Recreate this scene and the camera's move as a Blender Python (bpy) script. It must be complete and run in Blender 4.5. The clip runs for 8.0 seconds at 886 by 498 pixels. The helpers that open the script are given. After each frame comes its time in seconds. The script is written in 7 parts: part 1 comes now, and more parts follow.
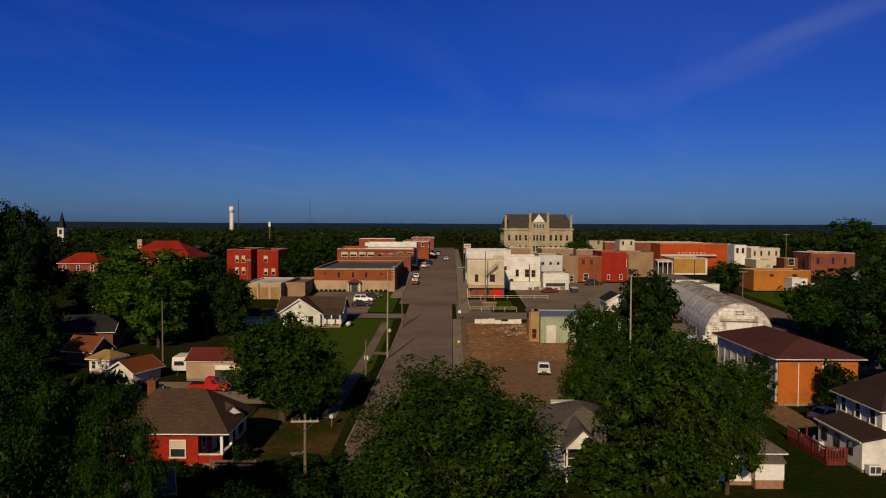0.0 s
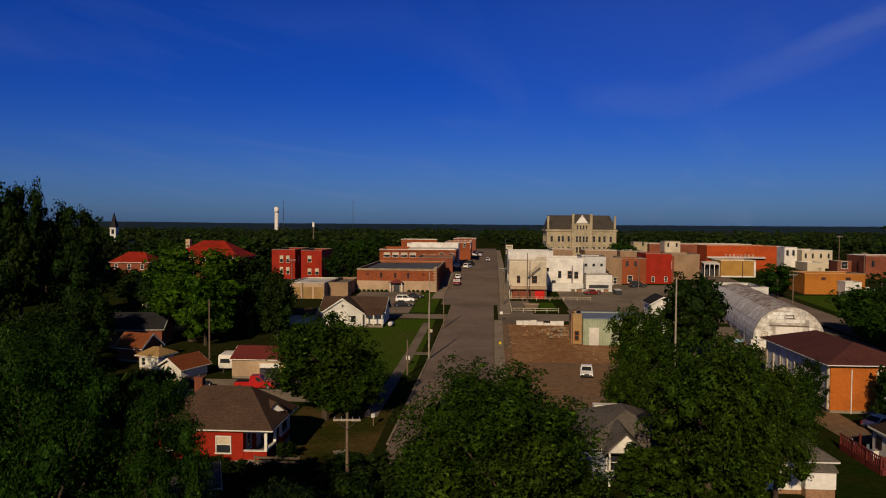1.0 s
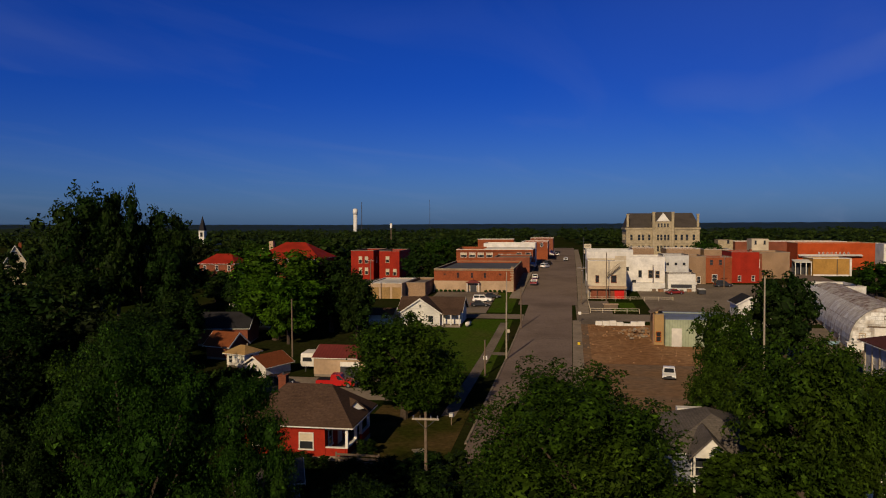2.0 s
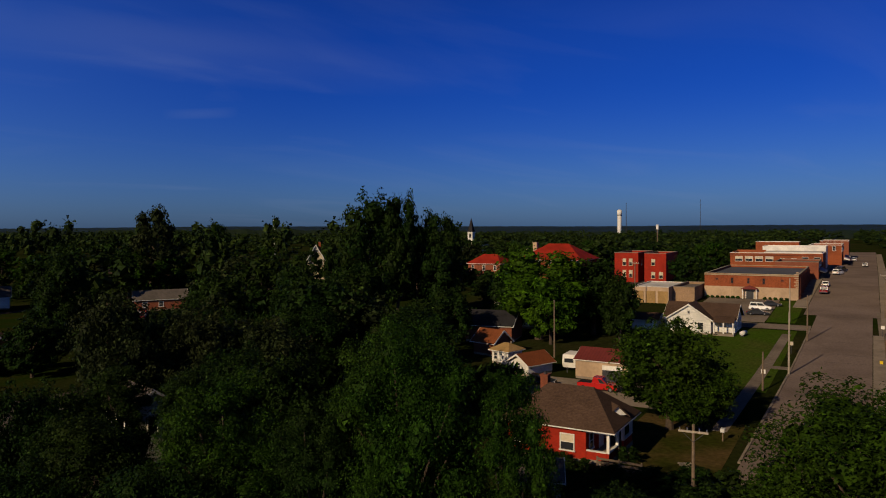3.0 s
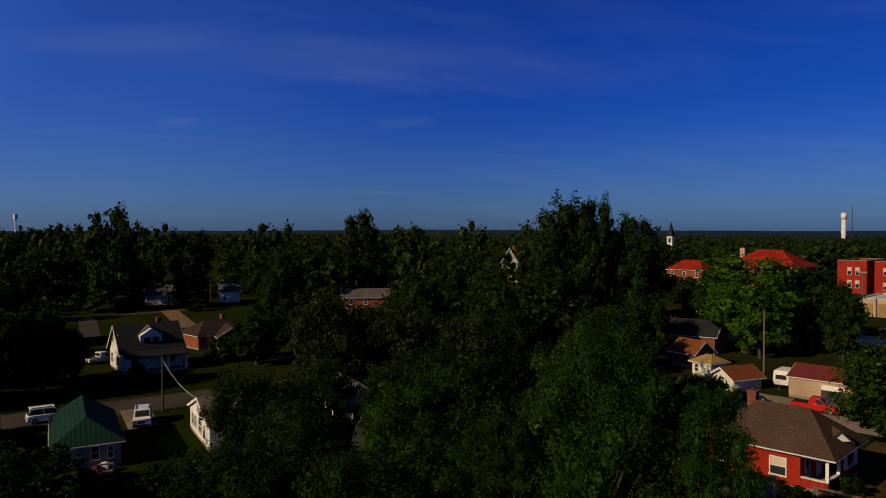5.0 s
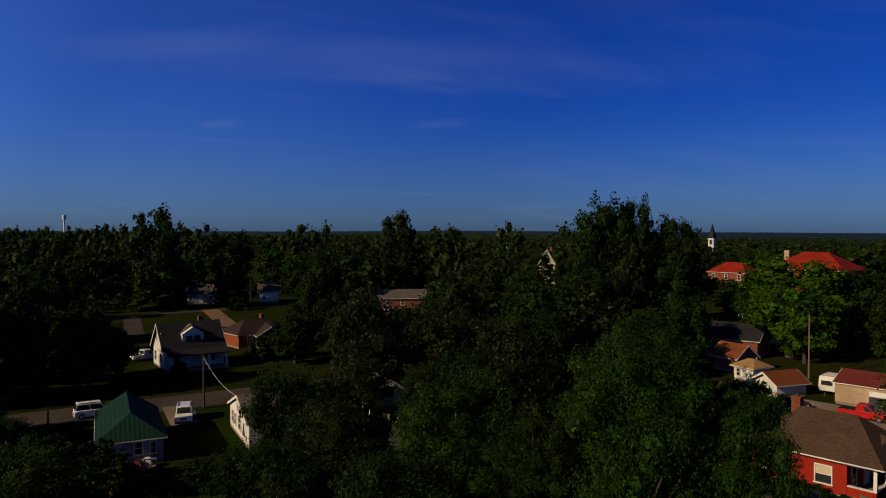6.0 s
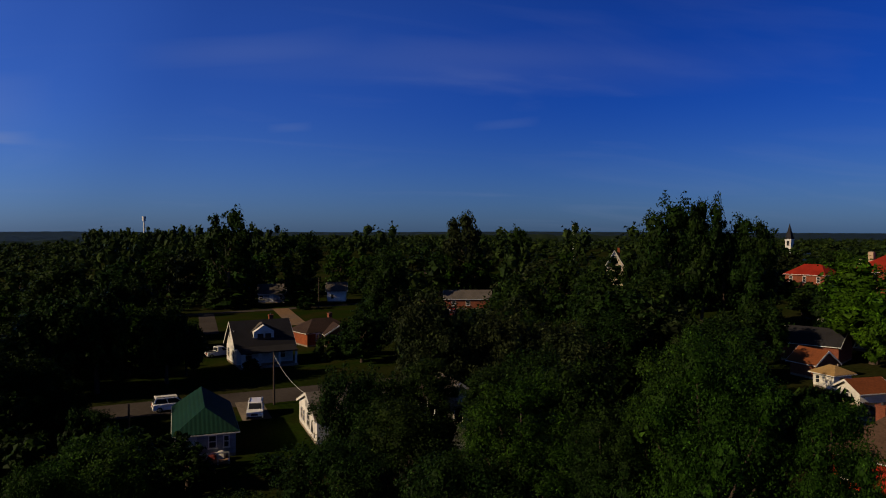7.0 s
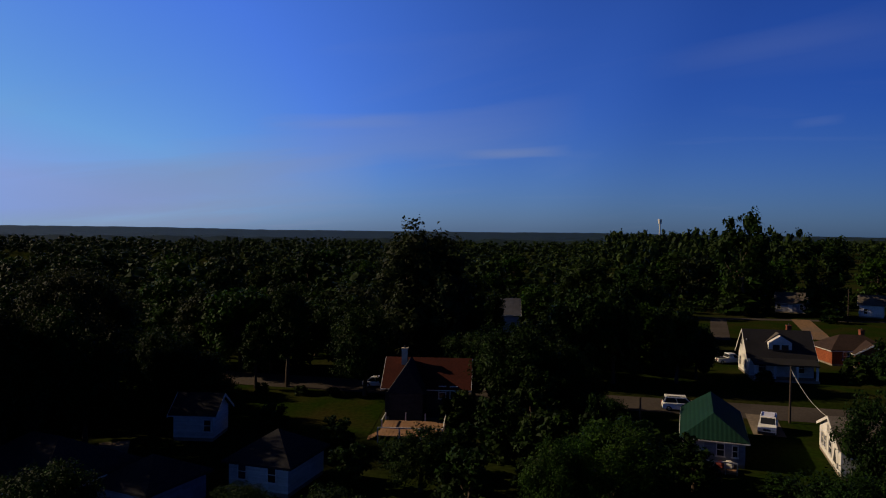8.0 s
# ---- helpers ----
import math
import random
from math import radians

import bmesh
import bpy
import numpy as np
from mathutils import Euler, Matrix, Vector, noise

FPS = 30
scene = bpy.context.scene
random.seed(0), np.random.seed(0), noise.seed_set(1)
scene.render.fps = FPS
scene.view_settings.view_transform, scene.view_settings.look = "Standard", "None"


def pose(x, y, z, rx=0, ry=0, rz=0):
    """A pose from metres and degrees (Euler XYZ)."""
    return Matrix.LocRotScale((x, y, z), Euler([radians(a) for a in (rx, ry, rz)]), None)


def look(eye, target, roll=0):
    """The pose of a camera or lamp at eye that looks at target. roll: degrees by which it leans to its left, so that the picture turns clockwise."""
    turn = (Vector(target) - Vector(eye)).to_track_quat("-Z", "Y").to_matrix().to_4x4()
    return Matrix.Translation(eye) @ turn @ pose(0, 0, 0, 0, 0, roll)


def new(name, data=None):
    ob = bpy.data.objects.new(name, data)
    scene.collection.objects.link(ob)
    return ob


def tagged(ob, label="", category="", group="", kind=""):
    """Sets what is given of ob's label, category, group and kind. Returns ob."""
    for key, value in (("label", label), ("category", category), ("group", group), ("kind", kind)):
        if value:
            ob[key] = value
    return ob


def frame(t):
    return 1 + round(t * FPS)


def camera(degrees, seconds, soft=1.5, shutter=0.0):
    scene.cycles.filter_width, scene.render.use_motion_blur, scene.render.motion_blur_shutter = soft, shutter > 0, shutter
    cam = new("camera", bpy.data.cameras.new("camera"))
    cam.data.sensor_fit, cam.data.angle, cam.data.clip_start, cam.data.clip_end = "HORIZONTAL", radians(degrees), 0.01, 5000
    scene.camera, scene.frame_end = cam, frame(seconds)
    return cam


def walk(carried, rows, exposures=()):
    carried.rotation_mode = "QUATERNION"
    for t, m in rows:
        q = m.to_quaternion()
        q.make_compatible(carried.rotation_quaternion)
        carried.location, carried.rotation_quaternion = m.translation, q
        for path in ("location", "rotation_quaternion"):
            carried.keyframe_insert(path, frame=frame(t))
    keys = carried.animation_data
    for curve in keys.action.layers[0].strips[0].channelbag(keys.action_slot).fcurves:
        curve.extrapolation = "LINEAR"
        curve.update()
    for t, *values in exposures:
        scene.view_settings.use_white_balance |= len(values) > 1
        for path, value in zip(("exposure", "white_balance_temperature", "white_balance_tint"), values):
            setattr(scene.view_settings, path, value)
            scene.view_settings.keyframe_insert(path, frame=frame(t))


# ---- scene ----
cam = camera(63.44, 8.0, soft=1.1)
PATH = [
    (0, pose(0, 0, 22, 87.906, -0.225, 0.002)),
    (0.5, pose(0, 0, 22, 87.925, -0.270, 1.872)),
    (1, pose(0, 0, 22, 87.955, -0.368, 3.354)),
    (1.2, pose(0, 0, 22, 87.958, -0.411, 3.581)),
    (2.3, pose(0, 0, 22, 87.933, 0.524, 16.342)),
    (2.5, pose(0, 0, 22, 88.036, 0.521, 22.409)),
    (3, pose(0, 0, 22, 88.197, 0.405, 30.242)),
    (3.5, pose(0, 0, 22, 88.279, 0.386, 33.151)),
    (4, pose(0, 0, 22, 88.373, 0.305, 36.741)),
    (4.5, pose(0, 0, 22, 88.484, 0.191, 42.251)),
    (5, pose(0, 0, 22, 88.565, 0.159, 45.624)),
    (5.2, pose(0, 0, 22, 88.600, 0.130, 46.456)),
    (6.3, pose(0, 0, 22, 88.670, -0.010, 49.120)),
    (6.5, pose(0, 0, 22, 88.680, -0.024, 49.424)),
    (7, pose(0, 0, 22, 88.716, 0.025, 53.790)),
    (7.1, pose(0, 0, 22, 88.696, 0.149, 57.682)),
    (7.2, pose(0, 0, 22, 88.796, 0.452, 64.829)),
    (7.3, pose(0, 0, 22, 88.969, 0.677, 74.783)),
    (7.4, pose(0, 0, 22, 88.963, 0.118, 83.898)),
    (7.5, pose(0, 0, 22, 88.785, -0.389, 89.714)),
    (8, pose(0, 0, 22, 88.664, -0.832, 93.241)),
]
walk(cam, PATH, [(0, 0.0)])

# ---- world, sun ----
SUN_YAW, SUN_UP = 168.5, 25.8          # degrees left of the street's direction, degrees above the horizon
world = bpy.data.worlds.new("world")
scene.world = world
world.use_nodes = True
wn, wl = world.node_tree.nodes, world.node_tree.links
sky = wn.new("ShaderNodeTexSky")
sky.sky_type, sky.sun_disc = "NISHITA", False
sky.sun_elevation, sky.sun_rotation = radians(SUN_UP), radians(-SUN_YAW)
sky.air_density, sky.dust_density, sky.ozone_density = 1.0, 0.6, 3.0
wn["Background"].inputs["Strength"].default_value = 0.062


def wmix(kind, fac, a, b):
    x = wn.new("ShaderNodeMix")
    x.data_type, x.blend_type = "RGBA", kind
    for v, i in ((fac, 0), (a, 6), (b, 7)):
        if isinstance(v, bpy.types.NodeSocket):
            wl.new(v, x.inputs[i])
        else:
            x.inputs[i].default_value = v
    return x.outputs[2]


# the deep blue of the evening sky, with thin drawn-out cirrus
sun_dir = Vector((-math.sin(radians(SUN_YAW)) * math.cos(radians(SUN_UP)), math.cos(radians(SUN_YAW)) * math.cos(radians(SUN_UP)), math.sin(radians(SUN_UP))))
wt = wn.new("ShaderNodeTexCoord")
dot = wn.new("ShaderNodeVectorMath")
dot.operation, dot.inputs[1].default_value = "DOT_PRODUCT", sun_dir
wl.new(wt.outputs["Generated"], dot.inputs[0])


def wramp(sock, stops):
    r = wn.new("ShaderNodeValToRGB")
    r.color_ramp.interpolation = "EASE"
    for k, (p, v) in enumerate(stops):
        el = r.color_ramp.elements[k] if k < 2 else r.color_ramp.elements.new(p)
        el.position, el.color = p, (v, v, v, 1)
    wl.new(sock, r.inputs[0])
    return r.outputs[0]


zz = wn.new("ShaderNodeSeparateXYZ")
wl.new(wt.outputs["Generated"], zz.inputs[0])
high = wmix("MIX", wramp(zz.outputs[2], ((0.26, 0.0), (0.58, 1.0))), (0.050, 0.238, 0.98, 1), (0.012, 0.02, 0.05, 1))
low = wmix("MIX", wramp(zz.outputs[2], ((0.0, 1.0), (0.20, 0.0))), high, (0.205, 0.385, 0.93, 1))
half = wn.new("ShaderNodeMath")
half.operation, half.inputs[1].default_value, half.inputs[2].default_value = "MULTIPLY_ADD", 0.5, 0.5
wl.new(dot.outputs["Value"], half.inputs[0])
side = wn.new("ShaderNodeMath")
side.operation = "MULTIPLY"
wl.new(wramp(half.outputs[0], ((0.25, 0.0), (0.5, 0.19), (0.575, 0.32), (0.80, 0.70), (1.0, 0.72))), side.inputs[0])
wl.new(wramp(zz.outputs[2], ((0.34, 1.0), (0.7, 0.06))), side.inputs[1])
glow = wmix("MIX", side.outputs[0], low, (0.76, 1.24, 2.8, 1))
deep = wmix("DARKEN", 1.0, wmix("MULTIPLY", 1.0, sky.outputs[0], glow), (3.7, 5.6, 11.6, 1))
ws, wc = wn.new("ShaderNodeSeparateXYZ"), wn.new("ShaderNodeCombineXYZ")
wl.new(wt.outputs["Generated"], ws.inputs[0])
up = wn.new("ShaderNodeMath")
up.operation, up.inputs[1].default_value = "ADD", 0.12
wl.new(ws.outputs[2], up.inputs[0])
for i in (0, 1):
    q = wn.new("ShaderNodeMath")
    q.operation = "DIVIDE"
    wl.new(ws.outputs[i], q.inputs[0]), wl.new(up.outputs[0], q.inputs[1])
    wl.new(q.outputs[0], wc.inputs[i])
wm = wn.new("ShaderNodeMapping")
wr = wn.new("ShaderNodeMapping")
wr.inputs["Rotation"].default_value, wm.inputs["Scale"].default_value = (0, 0, radians(24)), (0.8, 0.30, 1.0)
wl.new(wc.outputs[0], wr.inputs["Vector"])
wl.new(wr.outputs[0], wm.inputs["Vector"])
cir = wn.new("ShaderNodeTexNoise")
cir.inputs["Scale"].default_value, cir.inputs["Detail"].default_value, cir.inputs["Distortion"].default_value = 1.3, 7, 1.3
wl.new(wm.outputs[0], cir.inputs["Vector"])
cr = wn.new("ShaderNodeValToRGB")
cr.color_ramp.elements[0].position, cr.color_ramp.elements[1].position = 0.55, 0.95
cr.color_ramp.elements[1].color = (0.24, 0.24, 0.24, 1)
wl.new(cir.outputs[0], cr.inputs[0])


def wmath(op, a, b=0.0, c=0.0, clamp=False):
    x = wn.new("ShaderNodeMath")
    x.operation, x.use_clamp = op, clamp
    for v, i in ((a, 0), (b, 1), (c, 2)):
        if isinstance(v, bpy.types.NodeSocket):
            wl.new(v, x.inputs[i])
        else:
            x.inputs[i].default_value = v
    return x.outputs[0]


# drawn-out bands of cirrus: bearing left of the street and height at either end, half width (all in degrees), thickness
az = wmath("MULTIPLY", wmath("ARCTAN2", wmath("MULTIPLY", ws.outputs[0], -1.0), ws.outputs[1]), 57.2958)
el = wmath("MULTIPLY", wmath("ARCSINE", ws.outputs[2]), 57.2958)
fray = wmath("MULTIPLY_ADD", cir.outputs[0], 2.4, -1.2)
veil = wmath("MULTIPLY", cr.outputs[0], 0.6)
for a0, e0, a1, e1, wide, thick in ((4, 14.5, -50, 11, 9.0, 0.05), (-6, 9.5, -16, 9.2, 1.7, 0.07), (-13, 8.8, -32, 14.8, 1.6, 0.08), (-21, 12.2, -36, 15.8, 0.8, 0.09), (120, 3.6, 82, 9.4, 2.3, 0.26), (128, 1.5, 98, 4.0, 3.2, 0.5),
                                    (108, 8.1, 95, 8.9, 0.7, 0.20), (92.5, 6.2, 83.0, 6.7, 0.45, 0.26), (78, 12.6, 60, 15.0, 1.2, 0.07), (76, 12.6, 36, 14.6, 1.8, 0.05), (67.6, 8.0, 64.0, 8.3, 0.45, 0.09),
                                    (51.5, 8.3, 46.0, 8.8, 0.45, 0.07), (62, 13.6, 28, 12.0, 2.2, 0.05)):
    L = a1 - a0
    t = wmath("MULTIPLY_ADD", az, 1.0 / L, -a0 / L)
    mid = wmath("MULTIPLY_ADD", t, e1 - e0, e0)
    off = wmath("DIVIDE", wmath("SUBTRACT", wmath("ADD", el, wmath("MULTIPLY", fray, wide)), mid), wide)
    across = wmath("MAXIMUM", wmath("SUBTRACT", 1.0, wmath("MULTIPLY", off, off)), 0.0)
    ends = wmath("MULTIPLY", wmath("MULTIPLY", t, wmath("SUBTRACT", 1.0, t)), 4.0, clamp=True)
    veil = wmath("ADD", veil, wmath("MULTIPLY", wmath("MULTIPLY", across, ends), thick))
wl.new(wmix("MIX", wmath("MINIMUM", veil, 0.6), deep, (3.5, 4.3, 6.8, 1)), wn["Background"].inputs["Color"])
sun = new("sun", bpy.data.lights.new("sun", "SUN"))
sun.data.energy, sun.data.angle, sun.data.color = 4.4, radians(0.6), (1.0, 0.78, 0.50)
sun.matrix_world = look(sun_dir * 300, (0, 0, 0))


# ---- materials ----
def mat(name, col, rough=0.8, var=0.25, fine=6.0, coarse=0.35, bump=0.15, metal=0.0, tint=None, stain=0.25, spec=0.10, courses=None, ribs=None, rnd=0.0, obj=0.0):
    """A surface with grain, blotches of a second tint, brick courses or ribs where it has them."""
    m = bpy.data.materials.new(name)
    m.use_nodes = True
    n, l = m.node_tree.nodes, m.node_tree.links
    b = n["Principled BSDF"]
    b.inputs["Roughness"].default_value, b.inputs["Metallic"].default_value = rough, metal
    b.inputs["Specular IOR Level"].default_value = spec
    tc = n.new("ShaderNodeTexCoord")
    geo = n.new("ShaderNodeNewGeometry")
    def noise_tex(scale, detail=4):
        t = n.new("ShaderNodeTexNoise")
        t.inputs["Scale"].default_value, t.inputs["Detail"].default_value = scale, detail
        l.new(geo.outputs["Position"], t.inputs["Vector"])
        return t
    def mix(kind, fac, a, c):
        x = n.new("ShaderNodeMix")
        x.data_type, x.blend_type = "RGBA", kind
        for v, i in ((fac, 0), (a, 6), (c, 7)):
            if hasattr(v, "is_output"):
                l.new(v, x.inputs[i])
            else:
                x.inputs[i].default_value = v if i == 0 else (*v, 1) if len(v) == 3 else v
        return x.outputs[2]
    def ramp(sock, p0, p1, c0=(0, 0, 0, 1), c1=(1, 1, 1, 1)):
        r = n.new("ShaderNodeValToRGB")
        r.color_ramp.elements[0].position, r.color_ramp.elements[1].position = p0, p1
        r.color_ramp.elements[0].color, r.color_ramp.elements[1].color = c0, c1
        l.new(sock, r.inputs[0])
        return r.outputs[0]
    f, c = noise_tex(fine), noise_tex(coarse, 5)
    base = mix("MIX", ramp(c.outputs[0], 0.42, 0.68), col, tint or tuple(v * (1 - stain) for v in col))
    lo = 1 - var
    base = mix("MULTIPLY", 1.0, base, ramp(f.outputs[0], 0.3, 0.7, (lo, lo, lo, 1), (1.1, 1.1, 1.1, 1)))
    height = f.outputs[0]
    if courses:
        joint, bw, bh = courses
        sep, comb, add = n.new("ShaderNodeSeparateXYZ"), n.new("ShaderNodeCombineXYZ"), n.new("ShaderNodeMath")
        l.new(tc.outputs["Object"], sep.inputs[0])
        l.new(sep.outputs[0], add.inputs[0]), l.new(sep.outputs[1], add.inputs[1])
        l.new(add.outputs[0], comb.inputs[0]), l.new(sep.outputs[2], comb.inputs[1])
        br = n.new("ShaderNodeTexBrick")
        br.inputs["Scale"].default_value = 1.0
        br.inputs["Brick Width"].default_value, br.inputs["Row Height"].default_value, br.inputs["Mortar Size"].default_value = bw, bh, 0.012
        br.inputs["Color1"].default_value, br.inputs["Color2"].default_value = (1, 1, 1, 1), (0.72, 0.72, 0.72, 1)
        br.inputs["Mortar"].default_value = (joint, joint, joint, 1)
        l.new(comb.outputs[0], br.inputs["Vector"])
        base = mix("MULTIPLY", 0.8, base, br.outputs["Color"])
    if ribs:
        w = n.new("ShaderNodeTexWave")
        w.inputs["Scale"].default_value, w.bands_direction = ribs[0], ribs[1]
        l.new(tc.outputs["Object"], w.inputs["Vector"])
        base = mix("MULTIPLY", 0.35, base, ramp(w.outputs["Fac"], 0.0, 0.25, (0.45, 0.45, 0.45, 1)))
        height = w.outputs["Fac"]
    if rnd:
        r = geo.outputs["Random Per Island"]
        base = mix("MULTIPLY", 1.0, base, ramp(r, 0, 1, (1 - rnd, 1 - rnd, 1 - rnd, 1), (1 + rnd, 1 + rnd, 1 + rnd * 0.6, 1)))
        if rnd > 0.46:
            base = mix("MULTIPLY", 1.0, base, ramp(r, 0.955, 0.97, (0.96, 0.96, 0.96, 1), (1.7, 1.65, 1.6, 1)))
    if obj:
        oi = n.new("ShaderNodeObjectInfo")
        base = mix("MULTIPLY", 1.0, base, ramp(oi.outputs["Random"], 0.05, 0.45, (1 - 1.6 * obj, 1 - 1.9 * obj, 1 - 2.1 * obj, 1), (1, 1, 1, 1)))
    l.new(base, b.inputs["Base Color"])
    if bump:
        bp = n.new("ShaderNodeBump")
        bp.inputs["Strength"].default_value, bp.inputs["Distance"].default_value = bump, 0.05
        l.new(height, bp.inputs["Height"])
        l.new(bp.outputs[0], b.inputs["Normal"])
    return m


def leaf_mat(name, col, tint, thin=0.2):
    m = mat(name, col, 0.6, 0.52, 0.7, 0.12, 0, tint=tint, spec=0.04, rnd=0.5 if thin > 0.15 else 0.45 if thin > 0.06 else 0.2)
    n, l = m.node_tree.nodes, m.node_tree.links
    tr, mx = n.new("ShaderNodeBsdfTranslucent"), n.new("ShaderNodeMixShader")
    l.new(n["Principled BSDF"].inputs["Base Color"].links[0].from_socket, tr.inputs["Color"])
    mx.inputs[0].default_value = thin
    l.new(n["Principled BSDF"].outputs[0], mx.inputs[1]), l.new(tr.outputs[0], mx.inputs[2])
    l.new(mx.outputs[0], n["Material Output"].inputs["Surface"])
    return m


